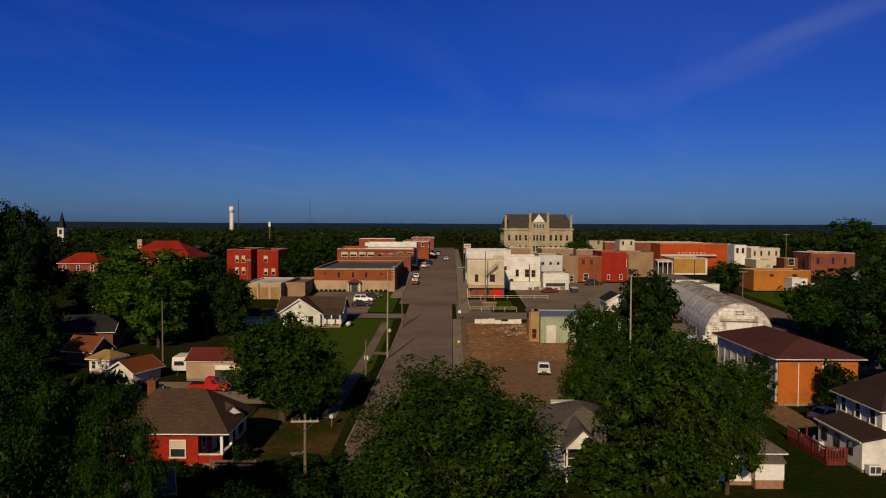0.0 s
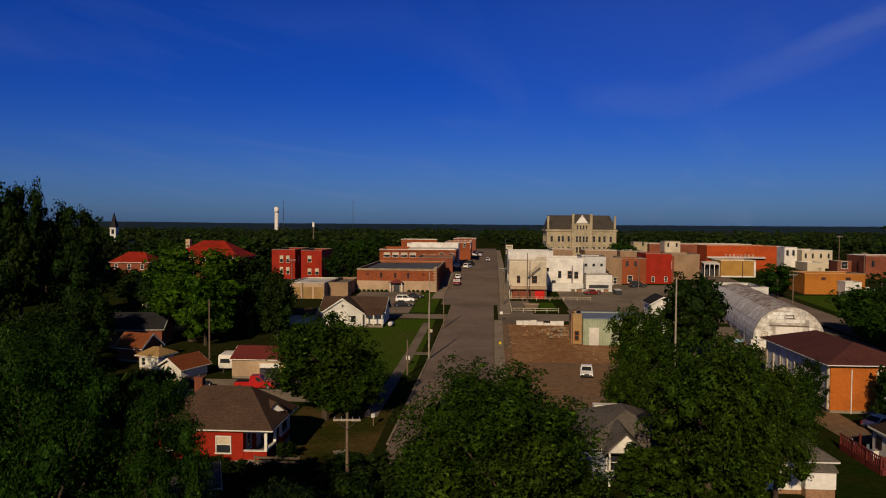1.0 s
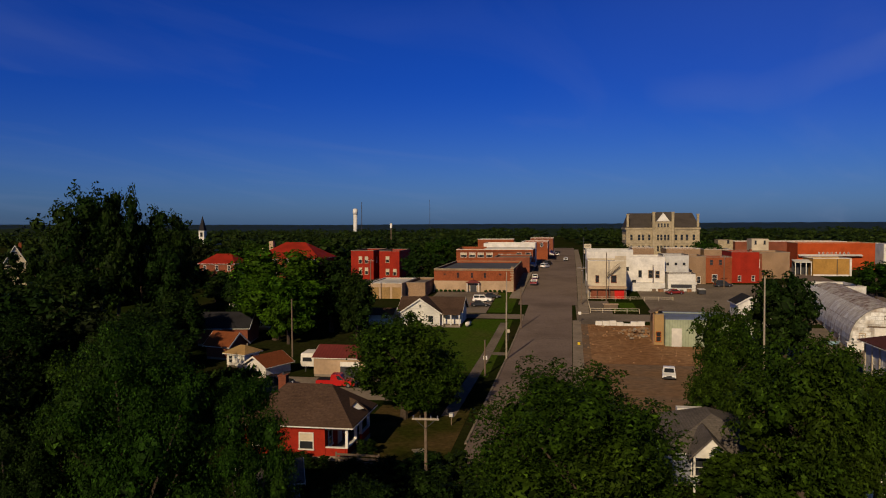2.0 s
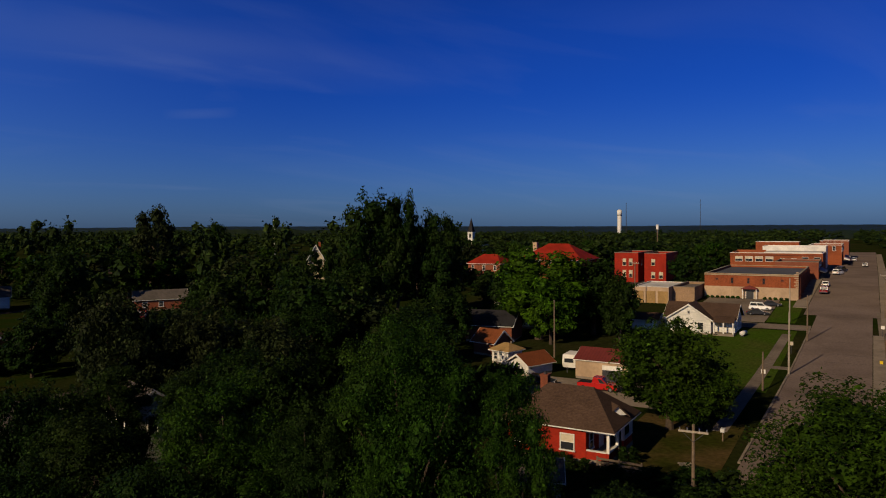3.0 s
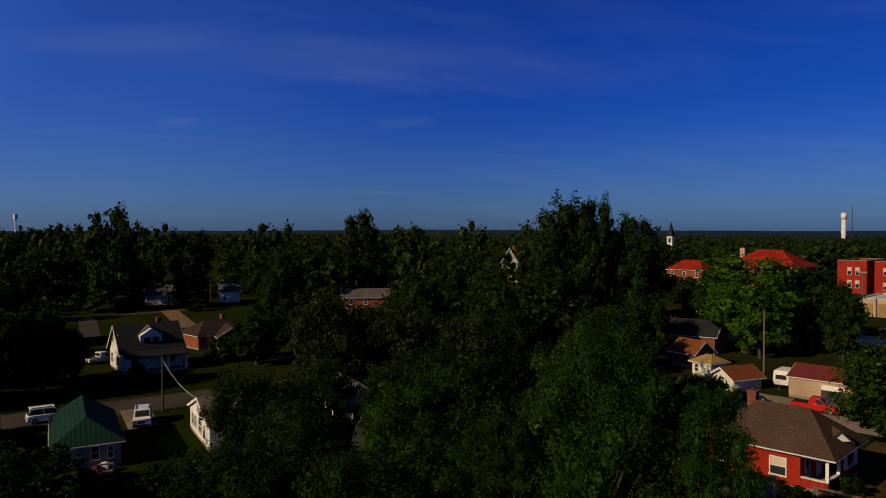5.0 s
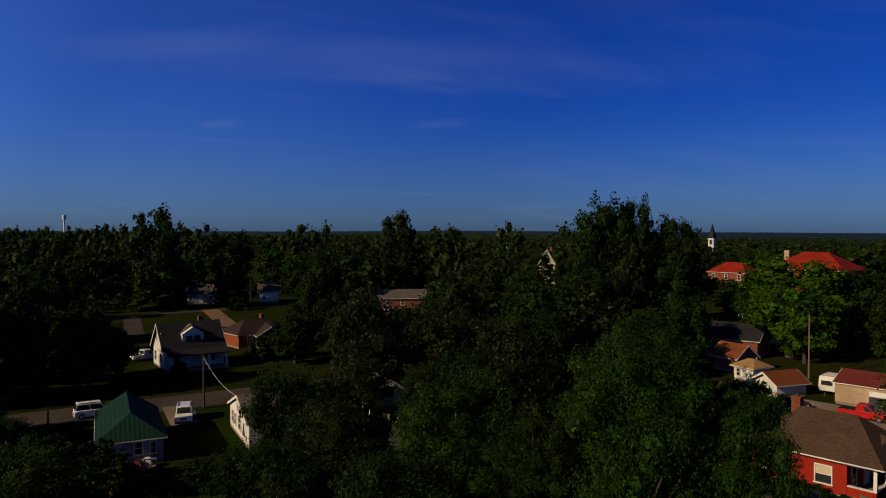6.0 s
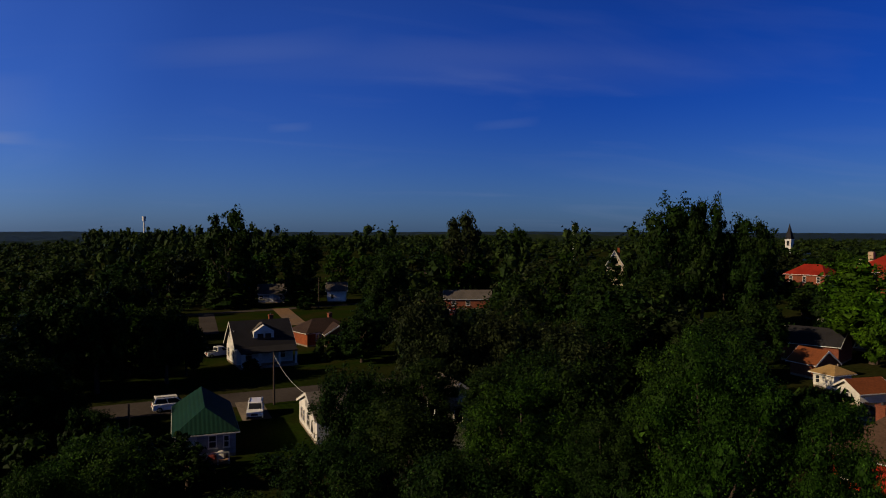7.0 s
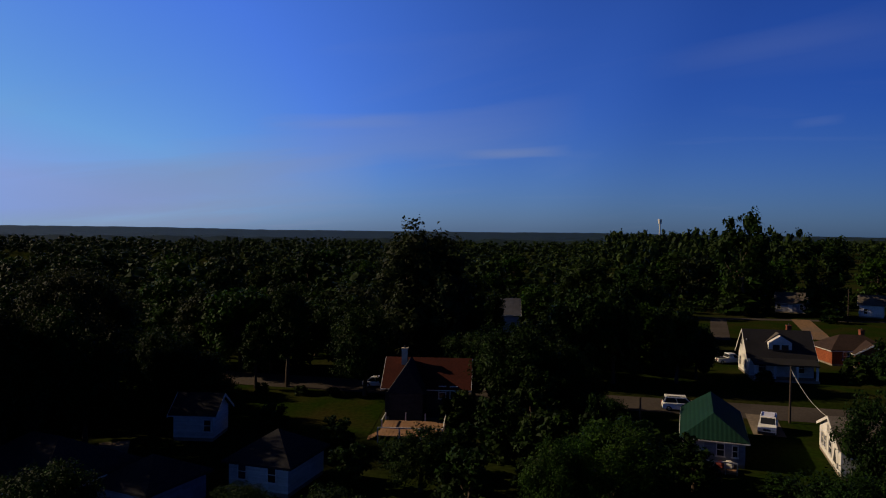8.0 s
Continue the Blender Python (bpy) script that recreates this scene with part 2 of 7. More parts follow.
BRICK_JOINT = (1.25, 0.22, 0.075)
M = dict(
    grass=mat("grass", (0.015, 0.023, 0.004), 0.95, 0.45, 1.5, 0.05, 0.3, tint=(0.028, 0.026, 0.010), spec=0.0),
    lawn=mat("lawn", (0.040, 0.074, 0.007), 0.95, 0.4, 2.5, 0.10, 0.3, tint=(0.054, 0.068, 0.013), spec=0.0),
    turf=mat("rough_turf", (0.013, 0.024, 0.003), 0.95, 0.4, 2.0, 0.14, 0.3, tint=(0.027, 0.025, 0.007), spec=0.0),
    drylawn=mat("dry_lawn", (0.030, 0.034, 0.006), 0.95, 0.4, 2.0, 0.14, 0.3, tint=(0.085, 0.056, 0.022), spec=0.0),
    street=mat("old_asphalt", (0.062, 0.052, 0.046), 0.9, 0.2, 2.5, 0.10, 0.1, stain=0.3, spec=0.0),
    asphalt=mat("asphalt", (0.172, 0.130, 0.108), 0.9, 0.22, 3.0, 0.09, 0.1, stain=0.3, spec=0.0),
    lot=mat("lot_paving", (0.180, 0.145, 0.112), 0.9, 0.22, 2.0, 0.09, 0.1, stain=0.35, spec=0.0),
    concrete=mat("concrete", (0.225, 0.182, 0.138), 0.9, 0.2, 2.0, 0.25, 0.1, spec=0.0),
    dirt=mat("dirt", (0.235, 0.122, 0.058), 0.95, 0.4, 1.1, 0.12, 0.5, tint=(0.29, 0.165, 0.085), spec=0.0),
    earth=mat("packed_earth", (0.19, 0.115, 0.065), 0.95, 0.3, 1.1, 0.10, 0.3, tint=(0.15, 0.11, 0.08), spec=0.0),
    tar=mat("tar", (0.033, 0.031, 0.03), 0.9),
    redbrick=mat("red_brick", (0.215, 0.058, 0.022), 0.85, 0.2, 3, 0.3, 0.1, courses=BRICK_JOINT),
    brickdark=mat("brown_brick", (0.178, 0.056, 0.03), 0.85, 0.2, 3, 0.3, 0.1, courses=BRICK_JOINT),
    redpaint=mat("red_painted_brick", (0.27, 0.018, 0.007), 0.7, 0.15, 3, 0.3, 0.08, courses=(0.9, 0.22, 0.075)),
    orange=mat("orange_brick", (0.35, 0.098, 0.016), 0.85, 0.15, 3, 0.3, 0.08, courses=BRICK_JOINT),
    vermilion=mat("vermilion_painted_brick", (0.38, 0.062, 0.013), 0.8, 0.18, 3, 0.3, 0.08, courses=(0.9, 0.22, 0.075)),
    amber=mat("amber_brick", (0.34, 0.125, 0.020), 0.85, 0.18, 3, 0.3, 0.08, courses=BRICK_JOINT),
    palegrey=mat("pale_grey_panels", (0.43, 0.42, 0.395), 0.7, 0.12, 2.5, 0.4, 0.06),
    ochre=mat("ochre_render", (0.326, 0.178, 0.044), 0.85, 0.15, 2, 0.3),
    tanbrick=mat("tan_brick", (0.252, 0.163, 0.096), 0.85, 0.2, 3, 0.25, 0.08, courses=BRICK_JOINT),
    buff=mat("buff_render", (0.37, 0.259, 0.163), 0.88, 0.15, 2, 0.25),
    cream=mat("cream_paint", (0.455, 0.385, 0.275), 0.75, 0.12, 3, 0.3, ribs=None),
    stone=mat("limestone", (0.37, 0.303, 0.192), 0.88, 0.2, 1.5, 0.2, 0.15, courses=(0.7, 0.9, 0.4)),
    white=mat("white_paint", (0.585, 0.555, 0.50), 0.7, 0.10, 2.5, 0.4, 0.05),
    whitewall=mat("white_siding", (0.605, 0.58, 0.521), 0.7, 0.10, 2.5, 0.35, 0.1, courses=(0.75, 6.0, 0.14)),
    # pale siding with the blue-grey of shade put into its colour
    blueshade=mat("shade_tinted_siding", (0.252, 0.259, 0.296), 0.7, 0.12, 2.5, 0.35, 0.1, courses=(0.75, 6.0, 0.14)),
    peel=mat("peeling_white_metal", (0.518, 0.496, 0.444), 0.6, 0.5, 1.3, 0.6, 0.1, tint=(0.311, 0.237, 0.178), ribs=(0.6, "X")),
    rusty=mat("rusty_metal", (0.50, 0.46, 0.40), 0.6, 0.3, 0.9, 0.22, 0.2, tint=(0.20, 0.11, 0.065), ribs=(0.55, "Y")),
    sheet=mat("weathered_white_sheet", (0.66, 0.65, 0.61), 0.6, 0.28, 2.2, 0.9, 0.15, tint=(0.46, 0.42, 0.36), obj=0.10),
    sheetrust=mat("rust_streaked_sheet", (0.56, 0.52, 0.46), 0.65, 0.5, 1.6, 0.7, 0.2, tint=(0.19, 0.10, 0.06), obj=0.14),
    palegreen=mat("pale_green_metal", (0.266, 0.296, 0.2), 0.6, 0.12, 2, 0.3, 0.1, ribs=(0.7, "X")),
    shingle=mat("brown_shingles", (0.080, 0.048, 0.032), 0.92, 0.3, 5, 0.35, 0.25, courses=(0.6, 0.35, 0.1)),
    shinglegray=mat("grey_shingles", (0.125, 0.107, 0.092), 0.92, 0.3, 5, 0.35, 0.25, courses=(0.6, 0.35, 0.1)),
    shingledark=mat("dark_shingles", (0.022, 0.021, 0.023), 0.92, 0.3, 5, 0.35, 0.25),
    palewood=mat("bleached_pole_wood", (0.30, 0.25, 0.19), 0.9, 0.25, 5, 0.5, 0.2),
    tarroof=mat("grey_tar_roof", (0.085, 0.085, 0.092), 0.9, 0.2, 1.5, 0.15),
    darkbrown=mat("dark_brown_shingles", (0.050, 0.031, 0.024), 0.92, 0.3, 5, 0.35, 0.25, courses=(0.6, 0.35, 0.1)),
    slate=mat("slate", (0.063, 0.052, 0.044), 0.8, 0.25, 3, 0.3, 0.15),
    maroon=mat("maroon_metal_roof", (0.126, 0.026, 0.022), 0.5, 0.12, 2, 0.3, 0.15, ribs=(0.7, "X")),
    redroof=mat("red_tile_roof", (0.24, 0.018, 0.008), 0.75, 0.2, 3, 0.3, 0.2),
    rustroof=mat("russet_shingles", (0.155, 0.046, 0.016), 0.85, 0.25, 4, 0.3, 0.2),
    aptroof=mat("dark_red_shingles", (0.074, 0.026, 0.022), 0.9, 0.25, 4, 0.3, 0.2),
    tanroof=mat("tan_shingles", (0.296, 0.185, 0.074), 0.9, 0.2, 4, 0.3, 0.2),
    greenroof=mat("green_metal_roof", (0.005, 0.027, 0.017), 0.8, 0.12, 2, 0.3, 0.3, ribs=(0.75, "X")),
    flatroof=mat("weathered_flat_roof", (0.148, 0.126, 0.111), 0.9, 0.2, 1.5, 0.15),
    whiteroof=mat("white_roof_coating", (0.53, 0.50, 0.445), 0.8, 0.12, 1.5, 0.15),
    glass=mat("window_glass", (0.02, 0.022, 0.026), 0.12, 0.1, 1, 0.3, 0, spec=0.6),
    wood=mat("weathered_pole_wood", (0.148, 0.107, 0.074), 0.9, 0.3, 6, 0.5, 0.2),
    deckwood=mat("deck_boards", (0.266, 0.148, 0.081), 0.85, 0.25, 4, 0.4, 0.2),
    bark=mat("bark", (0.063, 0.046, 0.033), 0.95, 0.35, 4, 0.5, 0.5),
    black=mat("black_rubber", (0.018, 0.018, 0.018), 0.85),
    chrome=mat("bright_metal", (0.6, 0.6, 0.6), 0.3, 0.1, metal=1.0),
    darkmetal=mat("dark_metal", (0.044, 0.044, 0.048), 0.5),
    carwhite=mat("white_car_paint", (0.76, 0.741, 0.703), 0.25, 0.03, bump=0, spec=0.6),
    carred=mat("red_car_paint", (0.37, 0.009, 0.009), 0.25, 0.03, bump=0, spec=0.6),
    cardark=mat("dark_car_paint", (0.022, 0.024, 0.03), 0.25, 0.03, bump=0, spec=0.6),
    carmaroon=mat("maroon_car_paint", (0.163, 0.015, 0.015), 0.25, 0.03, bump=0, spec=0.6),
    yellowpaint=mat("yellow_paint", (0.55, 0.38, 0.02), 0.6, 0.1),
    paleblue=mat("pale_blue_sheet", (0.30, 0.45, 0.55), 0.5, 0.15),
    signred=mat("red_enamel", (0.459, 0.015, 0.011), 0.5, 0.08),
    yellow=mat("ochre_boards", (0.30, 0.19, 0.08), 0.6, 0.12),
    bluetarp=mat("blue_grey_metal", (0.148, 0.178, 0.244), 0.6, 0.15, ribs=(2.5, "X")),
    lampred=mat("red_lens", (0.296, 0.007, 0.007), 0.2),
    lampwhite=mat("clear_lens", (0.7, 0.7, 0.68), 0.15),
    leaf_a=leaf_mat("leaves_mid_green", (0.015, 0.041, 0.0035), (0.023, 0.046, 0.004)),
    leaf_e=leaf_mat("leaves_olive_green", (0.021, 0.045, 0.0035), (0.030, 0.050, 0.004)),
    leaf_b=leaf_mat("leaves_dark_green", (0.010, 0.025, 0.004), (0.017, 0.030, 0.005)),
    leaf_c=leaf_mat("leaves_bright_green", (0.031, 0.078, 0.004), (0.041, 0.082, 0.004)),
    leaf_d=leaf_mat("leaves_grey_green", (0.018, 0.027, 0.009), (0.028, 0.032, 0.011)),
    darkboard=mat("dark_stained_boards", (0.041, 0.037, 0.031), 0.9, 0.25, 3, 0.4, 0.1, courses=(0.6, 4.0, 0.16)),
    darkred=mat("dull_red_shingles", (0.055, 0.012, 0.007), 0.9, 0.3, 4, 0.35, 0.2),
    ridge=leaf_mat("distant_ridge_green", (0.013, 0.022, 0.009), (0.022, 0.031, 0.012), 0.05),
    woods=leaf_mat("far_woods_green", (0.014, 0.027, 0.006), (0.032, 0.050, 0.009), 0.1),
)

# ---- building blocks ----
def gz(x, y):
    """Height of the ground: level by the houses, a gentle rise of 6 m up to the square."""
    s = min(1.0, max(0.0, (y - 100) / 190))
    return 6 * s * s * (3 - 2 * s)


def mesh_of(bm, name, material, smooth=False):
    bmesh.ops.recalc_face_normals(bm, faces=bm.faces)
    me = bpy.data.meshes.new(name)
    bm.to_mesh(me)
    bm.free()
    if material:
        me.materials.append(material)
    if smooth:
        for p in me.polygons:
            p.use_smooth = True
    return me


def part(name, bm, material, parent, label="", at=None, smooth=False):
    """One mesh object under a thing or under a part."""
    ob = new(name, bm if isinstance(bm, bpy.types.Mesh) else mesh_of(bm, name, material, smooth))
    ob.parent = parent
    if at is not None:
        ob.matrix_basis = at
    return tagged(ob, label)


def thing(name, label, category, x, y, rz=0, z=None, group="", kind=""):
    e = new(name)
    e.empty_display_size = 0.5
    e.matrix_basis = pose(x, y, gz(x, y) if z is None else z, 0, 0, rz)
    return tagged(e, label, category, group, kind)


def box(bm, x0, y0, z0, x1, y1, z1):
    v = [bm.verts.new(p) for p in ((x0, y0, z0), (x1, y0, z0), (x1, y1, z0), (x0, y1, z0), (x0, y0, z1), (x1, y0, z1), (x1, y1, z1), (x0, y1, z1))]
    for f in ((0, 1, 2, 3), (4, 5, 6, 7), (0, 1, 5, 4), (1, 2, 6, 5), (2, 3, 7, 6), (3, 0, 4, 7)):
        bm.faces.new([v[i] for i in f])
    return bm


def boxes(*rows):
    bm = bmesh.new()
    for r in rows:
        box(bm, *r)
    return bm


def tube(bm, p, q, r0, r1, n=8):
    p, q = Vector(p), Vector(q)
    a = (q - p).to_track_quat("Z", "Y")
    rings = []
    for o, r in ((p, r0), (q, r1)):
        rings.append([bm.verts.new(o + a @ Vector((r * math.cos(2 * math.pi * i / n), r * math.sin(2 * math.pi * i / n), 0))) for i in range(n)])
    for i in range(n):
        bm.faces.new((rings[0][i], rings[0][(i + 1) % n], rings[1][(i + 1) % n], rings[1][i]))
    bm.faces.new(rings[0]), bm.faces.new(rings[1])
    return bm


def prism(bm, pts, off):
    """A closed slab: the outline pts, swept by the vector off."""
    a = [bm.verts.new(p) for p in pts]
    b = [bm.verts.new(Vector(p) + Vector(off)) for p in pts]
    n = len(a)
    bm.faces.new(a), bm.faces.new(b)
    for i in range(n):
        bm.faces.new((a[i], a[(i + 1) % n], b[(i + 1) % n], b[i]))
    return bm


_win = {}


def window(parent, side, u, z, w, h, W, D, trim="white", arch=False, blind=False, name="window"):
    """A window with a frame proud of the wall and panes set back in it; u runs along the side from its middle."""
    key = (w, h, trim, blind)
    if key not in _win:
        t, p = 0.09, 0.09
        bm = boxes((-w / 2, -p, 0, -w / 2 + t, 0.02, h), (w / 2 - t, -p, 0, w / 2, 0.02, h), (-w / 2 + t, -p, h - t, w / 2 - t, 0.02, h),
                   (-w / 2 - 0.06, -p - 0.06, -0.05, w / 2 + 0.06, 0.02, t * 0.7), (-w / 2 + t, -p * 0.7, h / 2 - 0.03, w / 2 - t, 0.02, h / 2 + 0.03))
        f = mesh_of(bm, "window", M[trim])
        g = mesh_of(boxes((-w / 2 + t, -0.02, t * 0.7, w / 2 - t, 0.0, h - t)), "pane", M["glass"])
        s = mesh_of(boxes((-w / 2 + t, -0.035, h * 0.5, w / 2 - t, -0.022, h - t)), "blind", M["cream"]) if blind else None
        _win[key] = (f, g, s)
    f, g, s = _win[key]
    at = {"f": pose(u, -D / 2, z), "b": pose(-u, D / 2, z, 0, 0, 180), "l": pose(-W / 2, -u, z, 0, 0, -90), "r": pose(W / 2, u, z, 0, 0, 90)}[side]
    ob = part(name, f, None, parent, at=at)
    part("pane", g, None, ob)
    if s:
        part("blind", s, None, ob)
    return ob


def door(parent, side, u, z, w, h, W, D, material="white"):
    at = {"f": pose(u, -D / 2, z), "b": pose(-u, D / 2, z, 0, 0, 180), "l": pose(-W / 2, -u, z, 0, 0, -90), "r": pose(W / 2, u, z, 0, 0, 90)}[side]
    ob = part("door", boxes((-w / 2, -0.07, 0, w / 2, 0.02, h)), M[material], parent, at=at)
    part("door_frame", boxes((-w / 2 - 0.1, -0.1, 0, -w / 2, 0.02, h + 0.1), (w / 2, -0.1, 0, w / 2 + 0.1, 0.02, h + 0.1), (-w / 2, -0.1, h, w / 2, 0.02, h + 0.1)), M["white"], ob)
    return ob


def roof_mesh(kind, W, D, h, rise, over=0.45, axis="x", ridge=None, thick=0.2):
    bm = bmesh.new()
    if axis == "y":
        W, D = D, W
    X, Y = W / 2 + over, D / 2 + over
    k = rise / (D / 2)
    if kind == "gable":
        for s in (-1, 1):
            e, r = Vector((0, s * Y, h - over * k)), Vector((0, 0, h + rise))
            prism(bm, [(-X, e.y, e.z), (-X, r.y, r.z), (-X, r.y, r.z + thick), (-X, e.y, e.z + thick * 0.7)], (2 * X, 0, 0))
    elif kind == "hip":
        L = (max(0.05, W - D) if ridge is None else ridge) / 2
        z0, z1, z2 = h - over * k, h - over * k + thick, h + rise + thick
        lo = [bm.verts.new((a * X, b * Y, z0)) for a, b in ((-1, -1), (1, -1), (1, 1), (-1, 1))]
        up = [bm.verts.new((a * X, b * Y, z1)) for a, b in ((-1, -1), (1, -1), (1, 1), (-1, 1))]
        r0, r1 = bm.verts.new((-L, 0, z2)), bm.verts.new((L, 0, z2))
        bm.faces.new(lo)
        for i in range(4):
            bm.faces.new((lo[i], lo[(i + 1) % 4], up[(i + 1) % 4], up[i]))
        bm.faces.new((up[0], up[1], r1, r0)), bm.faces.new((up[1], up[2], r1)), bm.faces.new((up[2], up[3], r0, r1)), bm.faces.new((up[3], up[0], r0))
    elif kind == "halfhip":
        z0, z1, z2 = h - over * k, h - over * k + thick, h + rise + thick
        lo = [bm.verts.new((a * X, b * Y, z0)) for a, b in ((-1, -1), (1, -1), (1, 1), (-1, 1))]
        up = [bm.verts.new((a * X, b * Y, z1)) for a, b in ((-1, -1), (1, -1), (1, 1), (-1, 1))]
        r0, r1 = bm.verts.new((-X + ridge, 0, z2)), bm.verts.new((X, 0, z2))
        bm.faces.new(lo)
        for i in range(4):
            bm.faces.new((lo[i], lo[(i + 1) % 4], up[(i + 1) % 4], up[i]))
        bm.faces.new((up[0], up[1], r1, r0)), bm.faces.new((up[1], up[2], r1)), bm.faces.new((up[2], up[3], r0, r1)), bm.faces.new((up[3], up[0], r0))
    if axis == "y":
        bmesh.ops.rotate(bm, verts=bm.verts, cent=(0, 0, 0), matrix=Matrix.Rotation(math.pi / 2, 3, "Z"))
    return bm


def house(name, label, category, x, y, rz, W, D, h, rise, kind="gable", axis="x", wall="whitewall", roof="shingle", wins=(), doors=(), chimneys=(), cover=None,
          over=0.45, ridge=None, trim="white", base="concrete", z=None, group="", fascia=True):
    """A pitched-roof house: W wide along its front, D deep; front is its own -y side."""
    e = thing(name, label, category, x, y, rz, z, group)
    part("foundation", boxes((-W / 2 + 0.03, -D / 2 + 0.03, -0.8, W / 2 - 0.03, D / 2 - 0.03, 0.35)), M[base], e)
    bm = boxes((-W / 2, -D / 2, 0.35, W / 2, D / 2, h))
    if kind == "gable":
        if axis == "x":
            prism(bm, [(-W / 2, -D / 2, h), (-W / 2, D / 2, h), (-W / 2, 0, h + rise)], (W, 0, 0))
        else:
            prism(bm, [(-W / 2, -D / 2, h), (W / 2, -D / 2, h), (0, -D / 2, h + rise)], (0, D, 0))
    part("wall", bm, M[wall], e)
    W0, D0 = W, D
    if cover:
        W, D = cover[:2]
    r = part("roof", roof_mesh(kind, W, D, h, rise, over, axis, ridge), M[roof], e)
    if cover:
        r.matrix_basis = pose(cover[2], 0, 0)
    if fascia:
        k = rise / ((D if axis == "x" else W) / 2)
        zf, X, Y = h - over * k, W / 2 + over, D / 2 + over
        rows = [(-X, -Y - 0.05, zf + 0.01, X, -Y, zf + 0.11), (-X, Y, zf + 0.01, X, Y + 0.05, zf + 0.11)] if kind != "gable" or axis == "x" else []
        rows += [(-X - 0.05, -Y, zf + 0.01, -X, Y, zf + 0.11), (X, -Y, zf + 0.01, X + 0.05, Y, zf + 0.11)] if kind != "gable" or axis == "y" else []
        for q in rows:
            part("gutter", boxes(q), M[trim], r)
        if kind == "gable":
            for s in (-1, 1):
                bm = bmesh.new()
                for q in (-1, 1):
                    if axis == "x":
                        prism(bm, [(s * X, q * Y, zf - 0.12), (s * X, 0, h + rise - 0.12), (s * X, 0, h + rise + 0.18), (s * X, q * Y, zf + 0.14)], (s * 0.05, 0, 0))
                    else:
                        prism(bm, [(q * X, s * Y, zf - 0.12), (0, s * Y, h + rise - 0.12), (0, s * Y, h + rise + 0.18), (q * X, s * Y, zf + 0.14)], (0, s * 0.05, 0))
                part("verge_board", bm, M[trim], r)
    W, D = W0, D0
    for w in wins:
        window(e, *w[:5], W, D, trim, blind=len(w) > 5)
    for d in doors:
        door(e, *d[:5], W, D, *(d[5:6]))
    for cx, cy, cz, cs, cm in chimneys:
        c = part("chimney", boxes((cx - cs / 2, cy - cs / 2, h * 0.6, cx + cs / 2, cy + cs / 2, cz), (cx - cs / 2 - 0.06, cy - cs / 2 - 0.06, cz, cx + cs / 2 + 0.06, cy + cs / 2 + 0.06, cz + 0.15)), M[cm], e)
        part("flue", tube(bmesh.new(), (cx, cy, cz + 0.1), (cx, cy, cz + 0.4), 0.13, 0.11), M["darkmetal"], c)
    return e


def block(name, label, x0, x1, y0, y1, top, wall="redbrick", roof="flatroof", wins=(), doors=(), z=None, rz=0, coping="concrete", category="building", para=0.5, side=None, lower=None, group=""):
    """A flat-roofed town building with a parapet; its front is the -y side. lower: (material, height) of a ground floor of another finish."""
    W, D, x, y = x1 - x0, y1 - y0, (x0 + x1) / 2, (y0 + y1) / 2
    g = gz(x, y0) if z is None else z
    e = thing(name, label, category, x, y, rz, g, group)
    H, t = top - g, 0.35
    zl = lower[1] if lower else -1.5
    part("wall", boxes((-W / 2, -D / 2, zl, W / 2, -D / 2 + t, H), (-W / 2, D / 2 - t, -1.5, W / 2, D / 2, H), (-W / 2, -D / 2 + t, -1.5, -W / 2 + t, D / 2 - t, H),
                       (W / 2 - t, -D / 2 + t, -1.5, W / 2, D / 2 - t, H)), M[wall], e)
    if lower:
        part("ground_floor_front", boxes((-W / 2 - 0.02, -D / 2 - 0.04, -1.5, W / 2 + 0.02, -D / 2 + t, zl)), M[lower[0]], e)
    part("roof", boxes((-W / 2 + t, -D / 2 + t, H - para - 0.2, W / 2 - t, D / 2 - t, H - para)), M[roof], e)
    part("coping", boxes((-W / 2 - 0.06, -D / 2 - 0.06, H, W / 2 + 0.06, -D / 2 + t + 0.04, H + 0.14), (-W / 2 - 0.06, D / 2 - t, H, W / 2 + 0.06, D / 2 + 0.06, H + 0.14),
                         (-W / 2 - 0.06, -D / 2 + t + 0.04, H, -W / 2 + t, D / 2 - t, H + 0.14), (W / 2 - t, -D / 2 + t + 0.04, H, W / 2 + 0.06, D / 2 - t, H + 0.14)), M[coping], e)
    for w in wins:
        window(e, *w[:5], W, D, w[5] if len(w) > 5 else "white", blind=len(w) > 6)
    for d in doors:
        door(e, *d[:5], W, D, *(d[5:6]))
    return e


# ---- ground, streets, paving ----
def sheet(name, xs, ys, lift, material, skew=0.0):
    """A sheet that follows the ground."""
    v = [(x + skew * y, y, gz(x, y) + lift) for y in ys for x in xs]
    n = len(xs)
    f = [(j * n + i, j * n + i + 1, (j + 1) * n + i + 1, (j + 1) * n + i) for j in range(len(ys) - 1) for i in range(n - 1)]
    me = bpy.data.meshes.new(name)
    me.from_pydata(v, [], f)
    me.materials.append(material)
    return new(name, me)


def span(a, b, step):
    n = max(1, round((b - a) / step))
    return [a + (b - a) * i / n for i in range(n + 1)]


def slab(name, label, x0, x1, y0, y1, lift, material, skew=0.0, category="paving", thick=0.0):
    ob = sheet(name, span(x0, x1, 6), span(y0, y1, 5), lift, M[material], skew)
    if thick:
        s = ob.modifiers.new("thick", "SOLIDIFY")
        s.thickness, s.offset = thick, -1
    return tagged(ob, label, category, kind="structure")


